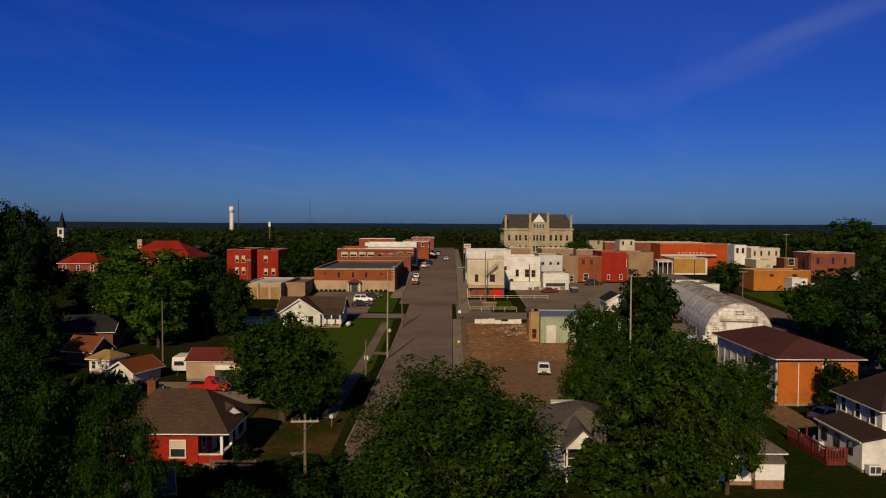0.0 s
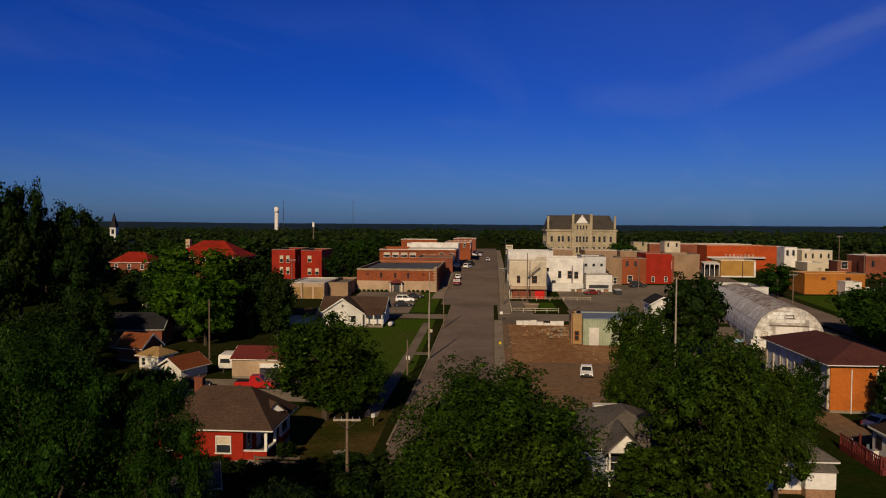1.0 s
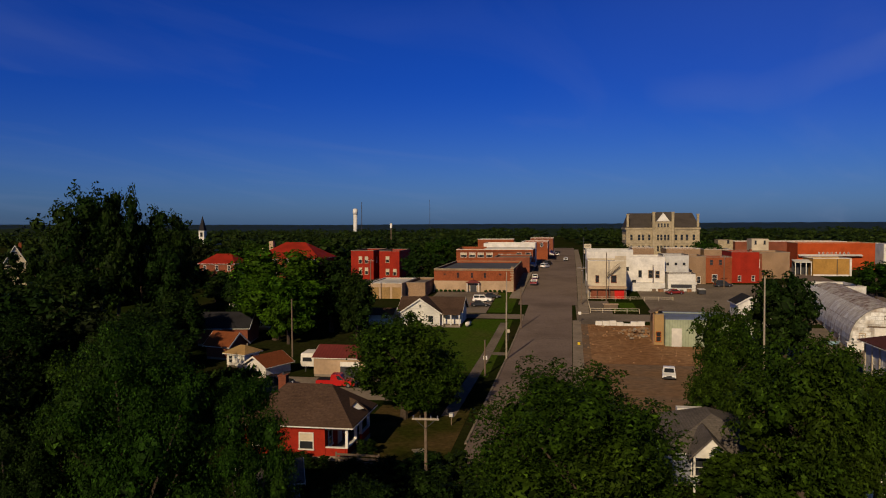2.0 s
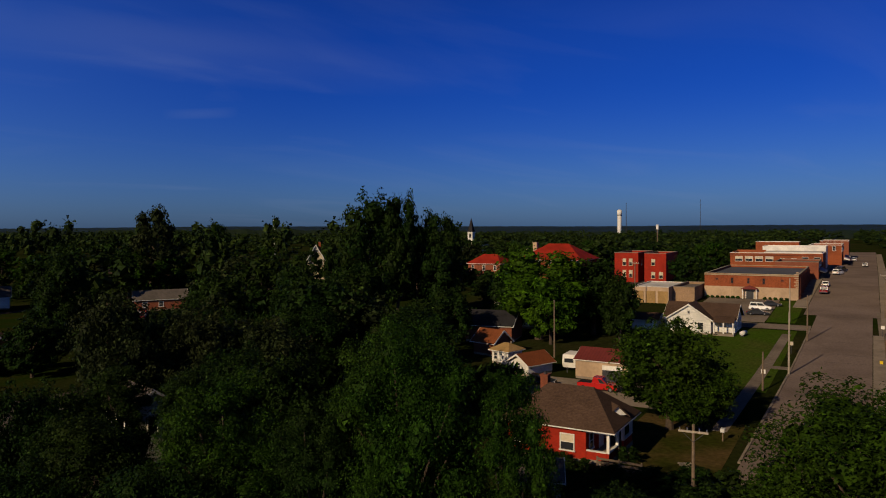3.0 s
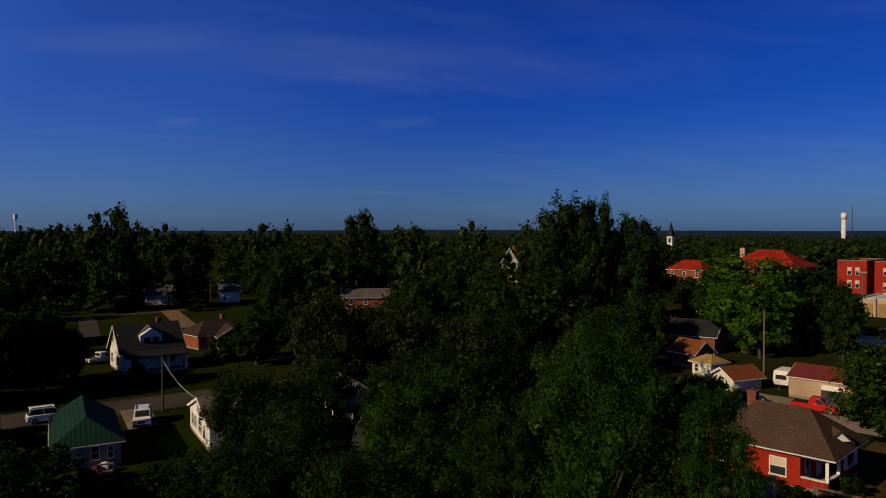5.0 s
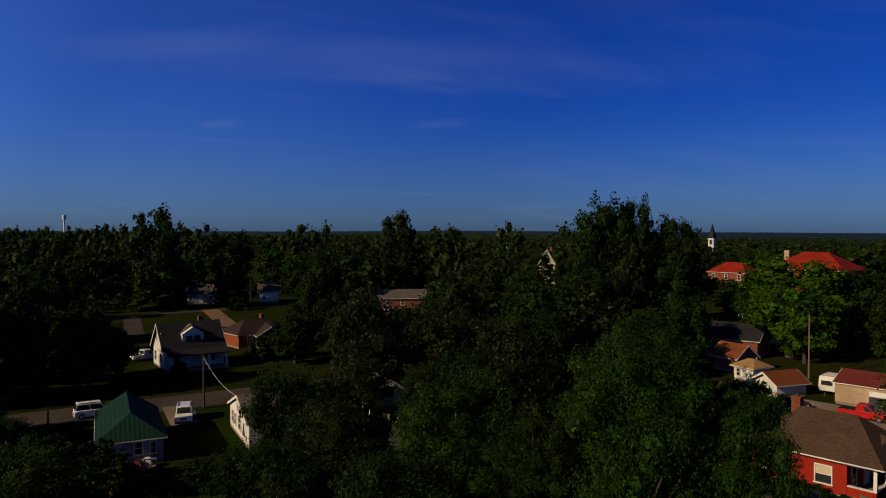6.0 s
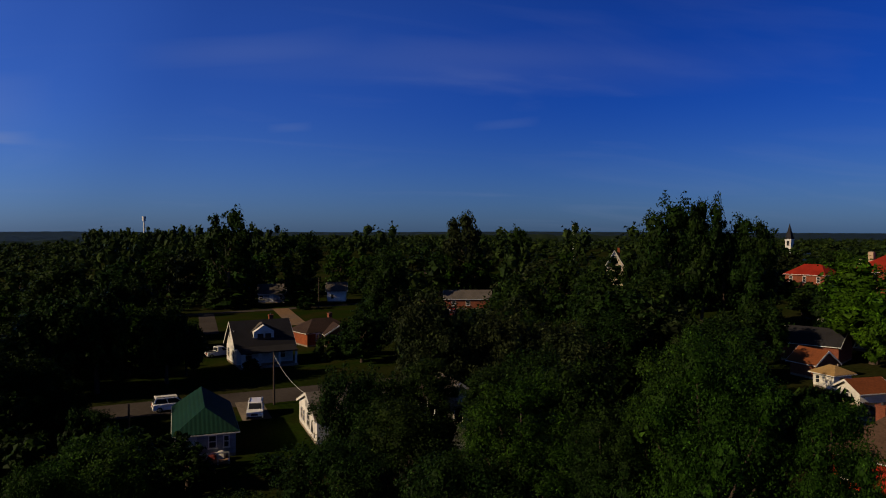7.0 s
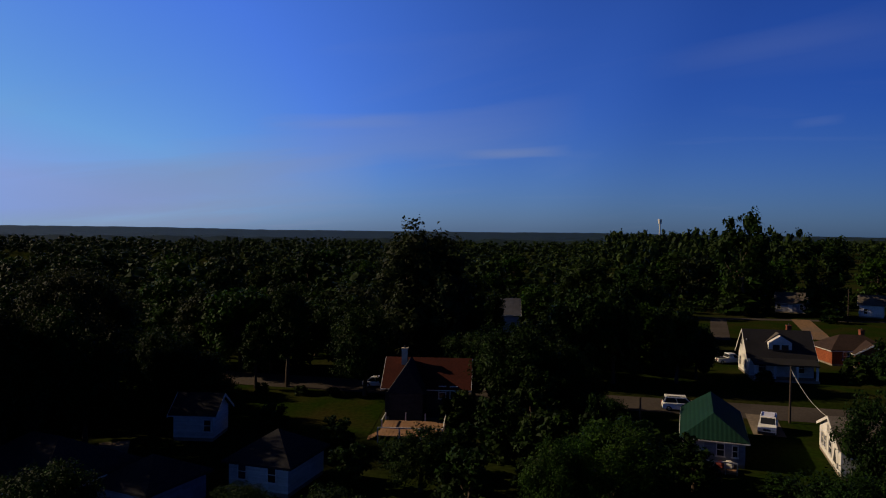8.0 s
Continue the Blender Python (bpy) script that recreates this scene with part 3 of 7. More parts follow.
def strip(name, label, x0, y0, x1, y1, wide, lift, material, category="paving"):
    """A straight paved strip between two points, lying on the ground."""
    d = Vector((x1 - x0, y1 - y0)).normalized()
    n = max(2, round(math.hypot(x1 - x0, y1 - y0) / 4))
    v = []
    for i in range(n + 1):
        x, y = x0 + (x1 - x0) * i / n, y0 + (y1 - y0) * i / n
        for s in (-0.5, 0.5):
            px, py = x - d.y * wide * s, y + d.x * wide * s
            v.append((px, py, gz(px, py) + lift))
    me = bpy.data.meshes.new(name)
    me.from_pydata(v, [], [(2 * i, 2 * i + 2, 2 * i + 3, 2 * i + 1) for i in range(n)])
    me.materials.append(M[material])
    return tagged(new(name, me), label, category, kind="structure")


far = [300, 420, 600, 900, 1400, 2200, 3300, 4600]
axis_x = [-v for v in reversed(far)] + span(-240, 240, 12) + far
axis_y = [-v for v in reversed(far)] + span(-240, 320, 5) + [v + 40 for v in far[1:]]
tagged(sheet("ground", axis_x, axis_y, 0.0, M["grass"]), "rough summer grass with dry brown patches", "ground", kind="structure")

SKEW = 0.012
slab("road", "worn grey-brown asphalt main street running up to the square", -10.2, 0.2, -120, 175, 0.05, "asphalt", SKEW, "road")
slab("road_square", "wide worn asphalt street between the shop fronts", -12.8, 1.6, 175, 460, 0.05, "asphalt", SKEW, "road")
slab("road_side", "asphalt side street crossing the main street", 3.2, 120, 154, 163, 0.045, "lot", 0, "road")
slab("road_alley", "paved side lane beside the lawns", -75, -8.4, 155, 161, 0.045, "lot", 0, "road")
slab("road_east", "asphalt street behind the arched metal shed", 71, 79, 60, 300, 0.05, "asphalt", 0, "road")
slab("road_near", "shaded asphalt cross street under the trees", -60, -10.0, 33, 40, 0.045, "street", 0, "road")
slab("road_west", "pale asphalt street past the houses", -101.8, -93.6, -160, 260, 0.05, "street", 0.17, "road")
strip("driveway_shaded", "worn concrete driveway between the shaded houses", -54, -30, -71, -37.4, 2.9, 0.06, "concrete", "driveway")
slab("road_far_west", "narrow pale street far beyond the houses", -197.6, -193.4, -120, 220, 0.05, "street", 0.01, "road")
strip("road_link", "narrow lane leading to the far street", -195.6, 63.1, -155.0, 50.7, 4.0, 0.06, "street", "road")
strip("driveway_suv", "pale concrete driveway beside the white house", -90, 34.4, -80.5, 31.9, 3.4, 0.06, "lot", "driveway")
strip("driveway_far", "tan gravel driveway on the lawn", -196, 84.8, -158, 73.0, 4.6, 0.058, "earth", "driveway")
slab("driveway_garage", "pale concrete yard in front of the garages", -40, -21, 86, 97.6, 0.05, "concrete", 0, "driveway")
slab("pavement_west", "concrete footpath between lawn and verge", -14.6, -13.0, 80, 150, 0.06, "lot", SKEW, "pavement", 0.06)
slab("pavement_link", "short concrete path to the kerb", -13, -10.3, 118, 120, 0.06, "lot", SKEW, "pavement", 0.06)
slab("pavement_east", "broad concrete pavement beside the empty lot", 0.3, 2.0, 96, 154, 0.10, "concrete", SKEW, "pavement", 0.10)
slab("pavement_shops_east", "concrete pavement in front of the shops", 1.7, 4.0, 163, 430, 0.15, "concrete", SKEW, "pavement", 0.15)
slab("pavement_shops_west", "concrete pavement in front of the brick shops", -15.8, -12.9, 185, 430, 0.15, "concrete", SKEW, "pavement", 0.15)
slab("kerb_west", "concrete kerb along the lawn", -10.45, -10.2, 70, 155, 0.15, "concrete", SKEW, "kerb", 0.15)
slab("lawn_west", "mown green lawn with dry patches", -33, -10.5, 101, 154, 0.03, "lawn", 0, "lawn")
slab("lawn_brick", "mown grass beside the brick building", -17, -11.5, 163, 195, 0.03, "lawn", 0, "lawn")
slab("lot_cars", "grey gravel parking lot with patches", -34, -17.2, 162, 196, 0.035, "lot", 0, "parking lot")
slab("lot_dirt", "bare brown earth of a cleared building lot", 3.2, 26, 112, 150, 0.03, "dirt", 0, "empty lot")
slab("lot_front", "worn earth and asphalt yard before the cleared lot", 3.2, 24, 84, 113, 0.035, "earth", 0, "parking lot")
slab("lot_shops", "broad worn parking lot behind the shops", 20, 66, 166, 216, 0.035, "lot", 0, "parking lot")
slab("lot_quonset", "gravel yard round the arched shed", 34, 70, 104, 150, 0.03, "lot", 0, "yard")
slab("lawn_corner", "green lawn in front of the corner shop", 11.4, 17.0, 166.5, 180, 0.06, "lawn", 0, "lawn")
slab("lawn_east", "green grass slope below the orange building", 82, 135, 164, 198, 0.03, "lawn", 0, "lawn")
slab("yard_track", "packed earth track beside the apartment block", 33.5, 41.5, 74, 104, 0.028, "earth", 0, "yard")
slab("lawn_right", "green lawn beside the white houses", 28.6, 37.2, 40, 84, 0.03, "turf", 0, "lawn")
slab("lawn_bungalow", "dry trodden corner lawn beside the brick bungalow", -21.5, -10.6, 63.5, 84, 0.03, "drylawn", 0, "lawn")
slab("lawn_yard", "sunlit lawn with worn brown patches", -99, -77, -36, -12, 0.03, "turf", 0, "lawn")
# these two lawns use the darker turf in place of shade lying on them
slab("lawn_suv", "green lawn, darkened for shade, behind the metal-roofed house", -90, -62, 14, 44, 0.03, "turf", 0, "lawn")
slab("lawn_dormer", "green lawn, darkened for shade, round the white house", -135, -101, 28, 68, 0.03, "turf", 0, "lawn")
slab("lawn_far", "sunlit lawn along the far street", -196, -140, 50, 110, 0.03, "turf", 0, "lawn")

slab("corner_paving", "worn paving at the street corner", 3.1, 11.2, 150, 182, 0.056, "lot", 0, "paving")
slab("corner_strip", "bare tan earth beside the pavement", 2.0, 3.3, 96, 156, 0.052, "earth", SKEW, "verge")

# dark cracks and tar seams in the street
rng = random.Random(5)
for k in range(14):
    y = rng.uniform(96, 200)
    w = rng.uniform(2.5, 6)
    x = rng.uniform(-9, -2 - w / 2) + SKEW * y
    bm = bmesh.new()
    px = [(x + w * i / 7, y + rng.uniform(-0.22, 0.22)) for i in range(8)]
    t = rng.uniform(0.05, 0.14)
    for (ax, ay), (bx, by) in zip(px, px[1:]):
        q = [bm.verts.new(p) for p in ((ax, ay, gz(ax, ay) + 0.056), (bx, by, gz(bx, by) + 0.056), (bx, by + t, gz(bx, by) + 0.056), (ax, ay + t, gz(ax, ay) + 0.056))]
        bm.faces.new(q)
    tagged(new("tar_seam", mesh_of(bm, "tar_seam", M["tar"])), "dark tar seam across worn asphalt", "road marking", kind="structure")


# ---- the shops and the square ----
e = block("brick_hall", "two-storey red brick hall with a pale ground floor and porch", -35.3, -13.2, 196.5, 238, 9.3, "redbrick", "tarroof",
          wins=[("f", u, 3.8, 0.7, 1.5, "brickdark") for u in (-4.3, -0.4, 3.2)] + [("f", u, 4.6, 0.8, 0.5, "brickdark") for u in (-8.0, 7.4)] + [("f", u, 0.9, 0.8, 1.5, "buff") for u in (-7.5, -4.1, 3.3)],
          lower=("buff", 3.0), coping="stone")
part("string_course", boxes((-11.1, -20.95, 5.9, 11.1, -20.76, 6.1)), M["stone"], e)
part("porch_roof", prism(bmesh.new(), [(-1.9, -22.2, 2.5), (1.9, -22.2, 2.5), (1.9, -22.2, 2.7), (0, -22.2, 3.4), (-1.9, -22.2, 2.7)], (0, 1.4, 0)), M["maroon"], e)
for u in (-1.6, 1.6):
    part("porch_post", boxes((u - 0.1, -22.1, 0, u + 0.1, -21.9, 2.5)), M["white"], e)
door(e, "f", 0, 0, 1.8, 2.1, 22.1, 41.5 + 0.1, "darkmetal")
for i in range(9):
    part("quoin", boxes((10.45 - 0.35 * (i % 2), -20.83, 3.05 + i * 0.46, 11.1, -20.74, 3.30 + i * 0.46)), M["buff"], e)
for i in range(7):
    part("pier", boxes((11.06, -19.6 + i * 6.2, -1, 11.4, -18.8 + i * 6.2, 6.0)), M["brickdark"], e)
e = block("corner_brick_shop", "dark brick corner shop with an awning", -23, -10.9, 243, 262, 10.4, "brickdark", "flatroof", wins=[("r", u, 3.6, 1.0, 1.5) for u in (-6, -2, 2, 6)])
part("awning", prism(bmesh.new(), [(6.1, -8, 2.5), (8.0, -8, 2.0), (8.0, -8, 2.15), (6.1, -8, 3.0)], (0, 16, 0)), M["darkmetal"], e)
e = block("long_brick_store", "long red brick store with white upper windows and pale roof", -39, -10.6, 264, 284, 12.2, "redbrick", "whiteroof",
          wins=[("f", -11.4 + i * 3.2, 3.7, 2.4, 1.7, "white", 1) for i in range(4)] + [("f", u, 4.0, 1.5, 0.9) for u in (2.3, 5.6)] + [("f", u, 3.5, 1.9, 1.9) for u in (9.0, 12.5)], coping="white", para=0.25)
part("roof_house", boxes((-4, -6, 5.6, 13.6, 9, 6.75)), M["whiteroof"], e)
part("roof_wall", boxes((-13.8, 3, 5.6, -4.2, 3.4, 7.2), (-13.8, -7, 5.6, -13.4, 3, 6.9)), M["redbrick"], e, "red brick parapet on the roof")
part("cornice", boxes((-14.3, -10.25, 5.85, 14.3, -10.02, 6.1)), M["brickdark"], e)
block("white_roof_store", "white painted store with pale roofs behind the brick store", -31, -10.5, 285, 298, 13.9, "white", "whiteroof", coping="white", para=0.2)
block("upper_roof_store", "narrow red brick store with a bright roof edge", -35, -20, 299, 306, 15.2, "redbrick", "whiteroof", coping="whiteroof", para=0.2)
e = block("far_brick_shop", "red brick shop with pale parapet and shop awnings", -17.6, -6.2, 314, 340, 13.7, "redbrick", "whiteroof", wins=[("f", u, 5.6, 1.2, 1.8) for u in (-3, 0, 3)] + [("r", u, 5.2, 1.0, 1.8) for u in range(-16, 17, 4)], coping="white")
for i in range(4):
    part("awning", prism(bmesh.new(), [(6.5, -18 + i * 9, 2.6), (8.4, -18 + i * 9, 2.2), (8.4, -18 + i * 9, 2.4), (6.5, -18 + i * 9, 3.2)], (0, 7, 0)), M[("white", "maroon", "darkmetal", "cream")[i]], e)
block("end_brick_shop", "red brick shop at the end of the street", -16, -4.6, 366, 390, 14.2, "brickdark", "whiteroof", wins=[("f", u, 5.6, 1.2, 1.8) for u in (-3, 0, 3)], coping="white")

e = block("corner_store", "cream two-storey corner store with red shop front", 6.4, 16.0, 186.5, 202, 12.2, "cream", "flatroof",
          wins=[("f", -2.4, 4.1, 0.9, 1.9, "brickdark"), ("f", 1.7, 4.1, 1.4, 1.9, "brickdark"), ("l", -3, 4.1, 1.0, 1.8), ("l", 2, 4.1, 1.0, 1.8)], coping="white")
part("shop_front", boxes((-4.1, -7.95, 0, 4.7, -7.77, 2.4)), M["brickdark"], e, "dark red shop front")
part("red_door", boxes((1.9, -8.05, 0, 4.5, -7.96, 2.3)), M["signred"], e, "bright red doors")
part("canopy", boxes((-4.8, -9.0, 2.55, 4.8, -7.76, 3.25)), M["buff"], e)
for u in (-4.5, -2.5, 0.6, 4.3):
    part("canopy_post", tube(bmesh.new(), (u, -8.9, 0), (u, -8.9, 2.6), 0.07, 0.07), M["wood"], e)
bm = bmesh.new()
for i in range(9):
    box(bm, 0.0 + i * 0.34, -8.7, 5.6 + i * 0.3, 0.34 + i * 0.34, -7.76, 5.68 + i * 0.3)
tube(bm, (-0.1, -8.7, 6.5), (3.2, -8.7, 9.3), 0.05, 0.05)
tube(bm, (-0.1, -8.7, 5.7), (3.2, -8.7, 8.5), 0.06, 0.06)
part("outside_stair", bm, M["wood"], e, "weathered timber stair on the wall")
part("raised_parapet", boxes((2.0, -7.75, 9.74, 4.8, -7.4, 10.9)), M["cream"], e)
e = block("white_panel_store", "tall white panelled store behind the corner", 6.6, 19.2, 203, 214, 14.3, "palegrey", "flatroof", coping="white")
for i in range(6):
    part("panel", boxes((-6.2 + i * 2.1, -5.56, 8.3, -4.2 + i * 2.1, -5.5, 10.6)), M["whiteroof"], e)
e = block("white_rear_store", "white painted brick store with small rear windows", 16.1, 27.6, 202.5, 214.5, 12.5, "white", "flatroof",
          wins=[("f", -0.8, 3.6, 0.9, 1.9, "darkmetal"), ("f", 2.0, 3.4, 1.3, 2.2, "buff"), ("f", 3.8, 3.4, 1.2, 2.0, "buff"), ("f", -4.2, 5.4, 0.8, 1.0, "darkmetal")], coping="whiteroof")
part("lean_to", boxes((-3.4, -7.85, -0.5, 5.6, -6.01, 2.2)), M["whitewall"], e)
part("tank", tube(bmesh.new(), (-2.5, -6.8, 2.2), (-2.5, -6.8, 2.9), 0.5, 0.5, 10), M["darkmetal"], e)
block("white_gable_store", "white rear wall of a low shop with grey roof", 27.7, 34.6, 207, 218, 12.8, "palegrey", "whiteroof", wins=[("f", u, 6.5, 0.7, 0.7, "darkmetal") for u in (-2.2, 0, 2.2)], coping="flatroof")
e = block("loading_shed", "pale low loading shed with a flat grey roof", 28.2, 35.4, 201, 206.5, 8.0, "whitewall", "flatroof", wins=[], coping="flatroof")
part("loading_door", boxes((-2.8, -2.9, 1.0, 2.6, -2.76, 1.9)), M["darkmetal"], e)
block("tan_brick_store", "weathered tan brick rear of a store", 34.7, 41.0, 217, 230, 12.0, "tanbrick", "flatroof", wins=[("f", -1, 2.8, 0.9, 1.3, "buff"), ("f", 1.2, 0.2, 1.1, 2.0, "white")])
block("brown_brick_store", "faded red brick rear with bricked-up windows", 41.1, 48.6, 219, 231, 11.7, "redbrick", "flatroof", wins=[("f", -1.9, 5.3, 1.0, 1.6, "brickdark"), ("f", 0.6, 5.3, 1.0, 1.6, "brickdark"), ("f", -1.0, 0.4, 1.5, 2.2, "white")])
e = block("red_store", "bright red painted brick store", 48.7, 56.4, 220, 233, 13.2, "redpaint", "flatroof", wins=[("f", -1.6, 0.6, 0.9, 1.6), ("f", 2.2, 0.6, 0.9, 1.6), ("r", -6, 4.5, 0.9, 2.4)])
part("chimney", boxes((1.5, -5, 8.4, 2.2, -4.3, 9.8)), M["brickdark"], e)
block("annex", "dark brick narrow annex between stores", 56.5, 58.2, 224, 234, 12.6, "brickdark", "flatroof")
block("pink_brick_store", "pale pink brick side of a long store", 58.3, 68.2, 232, 246, 12.6, "tanbrick", "whiteroof", wins=[("f", -3, 1, 1.4, 1.6, "brickdark")])
block("long_low_store", "long low store roof with bright edges", 66, 106, 292, 306, 14.3, "brickdark", "whiteroof", coping="whiteroof")
block("pale_upper_store", "small pale two-storey shop", 70, 76, 284, 291, 15.5, "cream", "flatroof", wins=[("f", u, 7.5, 0.7, 1.5, "darkmetal") for u in (-1.6, 1.6)])
block("stone_tower_house", "stone building with dark windows beyond the square", 60.5, 66, 296, 303, 14.8, "stone", "flatroof", wins=[("f", 1, 7.5, 0.8, 1.5, "darkmetal")])
e = block("orange_warehouse", "long orange painted brick warehouse", 79.5, 104, 262, 274, 14.6, "vermilion", "whiteroof", wins=[("f", -5.4 + i * 1.33, 4.7, 0.5, 1.2) for i in range(8)], coping="buff", para=0.3)
part("front_roof", prism(bmesh.new(), [(-12.2, -15.5, 4.6), (8, -15.5, 4.6), (8, -14, 5.0), (-12.2, -14, 5.0)], (0, 0, 0.15)), M["whiteroof"], e).matrix_basis = pose(0, 8, 0)
e = block("ochre_store", "ochre painted block store with pale eaves", 77.4, 88.6, 240, 250, 10.4, "ochre", "whiteroof", coping="white")
part("downpipe", tube(bmesh.new(), (1.4, -5.1, 0), (1.4, -5.1, 5.2), 0.12, 0.12), M["darkmetal"], e)
part("wall_pier", boxes((5.0, -5.2, 0, 5.6, -5.01, 5.2)), M["white"], e)
part("base_band", boxes((-5.5, -5.12, -0.2, 4.9, -5.01, 0.45)), M["white"], e)
part("porch_roof", prism(bmesh.new(), [(-10.8, -4.6, 4.1), (-5.7, -4.6, 4.1), (-5.7, -1.0, 4.7), (-10.8, -1.0, 4.7)], (0, 0, 0.25)), M["whiteroof"], e)
for u in (-10.6, -9.0, -7.4, -5.9):
    part("porch_post", boxes((u - 0.1, -4.5, -0.3, u + 0.1, -4.3, 4.15)), M["white"], e)
part("porch_back", boxes((-10.7, -1.2, -0.3, -5.7, -1.0, 4.3)), M["darkmetal"], e)
e = block("orange_brick_shop", "orange brick single-storey shop with flat roof", 87.4, 103.4, 201, 211, 8.9, "amber", "flatroof", wins=[("f", -3, 4.0, 1.2, 0.7, "brickdark"), ("f", 3.5, 4.0, 1.4, 0.7, "brickdark")], coping="buff")
block("white_garage", "white block garage with a wide door", 96.0, 100.2, 196.5, 200.8, 7.0, "white", "flatroof", doors=[("f", 0, 0, 3.0, 2.6, "white")], coping="whiteroof")
block("cream_store", "cream painted two-storey store with dark windows", 119.6, 130.8, 278, 296, 12.6, "cream", "flatroof", wins=[("f", u, 3.9, 0.7, 1.7, "darkmetal") for u in (-4.2, -1.6, 1.4, 4.2)], coping="white")
block("cream_store_wing", "pale two-storey wing with a light grey roof", 114.8, 119.5, 282, 298, 13.6, "white", "whiteroof", wins=[("f", 1.0, 4.6, 0.9, 2.0, "darkmetal"), ("f", -1.2, 4.6, 0.9, 2.0, "darkmetal")], coping="whiteroof")
block("cream_low_store", "low pale shop with a white band", 115.6, 121.8, 264, 274, 8.7, "cream", "whiteroof", coping="white")
e = block("red_brick_mill", "faded red brick building with flat roof", 122.4, 137, 238, 250, 12.4, "brickdark", "flatroof", wins=[("f", u, 4, 0.9, 2.0, "darkmetal") for u in (-5, 0, 4)], coping="whiteroof")
block("arched_shop", "small shop with a white arched gable", 117.4, 122.0, 246, 252, 10.2, "brickdark", "flatroof", wins=[("f", 0, 2.6, 2.2, 2.4)])


def courthouse():
    e = thing("courthouse", "cream limestone courthouse with slate hip roof and central gable", "courthouse", 39.8, 309, 0, 5.1)
    W, D, H = 28.5, 20.0, 14.0
    part("wall", boxes((-W / 2, -D / 2, -1, W / 2, D / 2, H)), M["stone"], e)
    part("cornice", boxes((-W / 2 - 0.4, -D / 2 - 0.4, H, W / 2 + 0.4, D / 2 + 0.4, H + 0.7), (-W / 2 - 0.2, -D / 2 - 0.2, 8.4, W / 2 + 0.2, D / 2 + 0.2, 8.8)), M["stone"], e)
    part("roof", roof_mesh("hip", W, D, H + 0.7, 5.8, 0.1, "x", 26.0), M["slate"], e)
    b = part("central_bay", boxes((-4.0, -D / 2 - 1.6, -1, 4.0, -D / 2 + 5, H + 3.2)), M["stone"], e)
    bm = prism(bmesh.new(), [(-2.5, -D / 2 - 1.75, H + 3.3), (2.5, -D / 2 - 1.75, H + 3.3), (0, -D / 2 - 1.75, H + 6.7)], (0, 5, 0))
    part("gable", bm, M["white"], e)
    part("bay_roof", prism(bmesh.new(), [(-4.1, -D / 2 - 0.9, H + 3.2), (4.1, -D / 2 - 0.9, H + 3.2), (3.0, -D / 2 - 0.9, H + 7.0), (-3.0, -D / 2 - 0.9, H + 7.0)], (0, 9, 0)), M["slate"], e)
    for u in (-3.7, 3.7):
        part("turret", boxes((u - 0.5, -D / 2 - 2.0, -1, u + 0.5, -D / 2 - 0.95, H + 6.7), (u - 0.62, -D / 2 - 2.12, H + 6.7, u + 0.62, -D / 2 - 0.83, H + 7.05)), M["stone"], e)
    for u in (-W / 2 + 0.6, W / 2 - 0.6):
        part("chimney", boxes((u - 0.42, -D / 2 + 0.1, H, u + 0.42, -D / 2 + 1.1, H + 5.9), (u - 0.55, -D / 2 - 0.05, H + 5.9, u + 0.55, -D / 2 + 1.25, H + 6.2)), M["stone"], e)
    for z, h in ((9.6, 2.4), (5.2, 2.4), (1.2, 2.4)):
        for u in (-12.2, -9.2, -7.6, -5.2, 5.2, 7.4, 9.4, 12.0):
            window(e, "f", u, z, 1.1, h, W, D, "stone", name="tall_window")
        for u in (-2.0, -0.7, 0.7, 2.0):
            window(b, "f", u, z, 0.95, h, W, D + 3.24, "stone", name="tall_window")
        for u in (-6, -2, 2, 6):
            window(e, "l", u, z, 1.1, h, W, D, "stone", name="tall_window")
    for u in (-1.8, -0.6, 0.6, 1.8):
        window(b, "f", u, H + 0.9, 0.8, 1.6, W, D + 3.24, "stone", name="tall_window")


courthouse()
for x, y, w, d, h, rf in ((30, 285, 8, 12, 6.3, "whiteroof"), (44, 282, 12, 14, 6.1, "whiteroof"), (57, 286, 10, 14, 5.8, "flatroof")):
    block("square_store", "low store on the square seen over the roofs", x - w / 2, x + w / 2, y - d / 2, y + d / 2, 6 + h, "tanbrick", rf, coping="whiteroof", group="stores on the square")

e = thing("vertical_shop_sign", "tall lettered shop sign on a steel mast", "shop sign", 6.2, 216)
part("mast", tube(bmesh.new(), (0, 0, -0.5), (0, 0, 13.6), 0.12, 0.1), M["darkmetal"], e)
part("sign_board", boxes((0.1, -0.12, 10.5, 2.2, 0.12, 11.7), (0.1, -0.12, 8.9, 1.8, 0.12, 10.0)), M["cream"], e)
part("sign_bars", boxes((0.3, -0.16, 11.0, 1.9, -0.12, 11.25), (0.3, -0.16, 9.3, 1.5, -0.12, 9.5)), M["darkmetal"], e)


def fence_rail(x0, y0, x1, y1, n):
    L = math.hypot(x1 - x0, y1 - y0)
    e = thing("pipe_rail", "pale painted pipe railing round the corner lawn", "railing", x0, y0, math.degrees(math.atan2(y1 - y0, x1 - x0)))
    for i in range(n + 1):
        part("post", tube(bmesh.new(), (L * i / n, 0, -0.2), (L * i / n, 0, 1.1), 0.06, 0.06, 6), M["cream"], e)
    for z in (0.6, 1.05):
        part("rail", tube(bmesh.new(), (0, 0, z), (L, 0, z), 0.05, 0.05, 6), M["cream"], e)


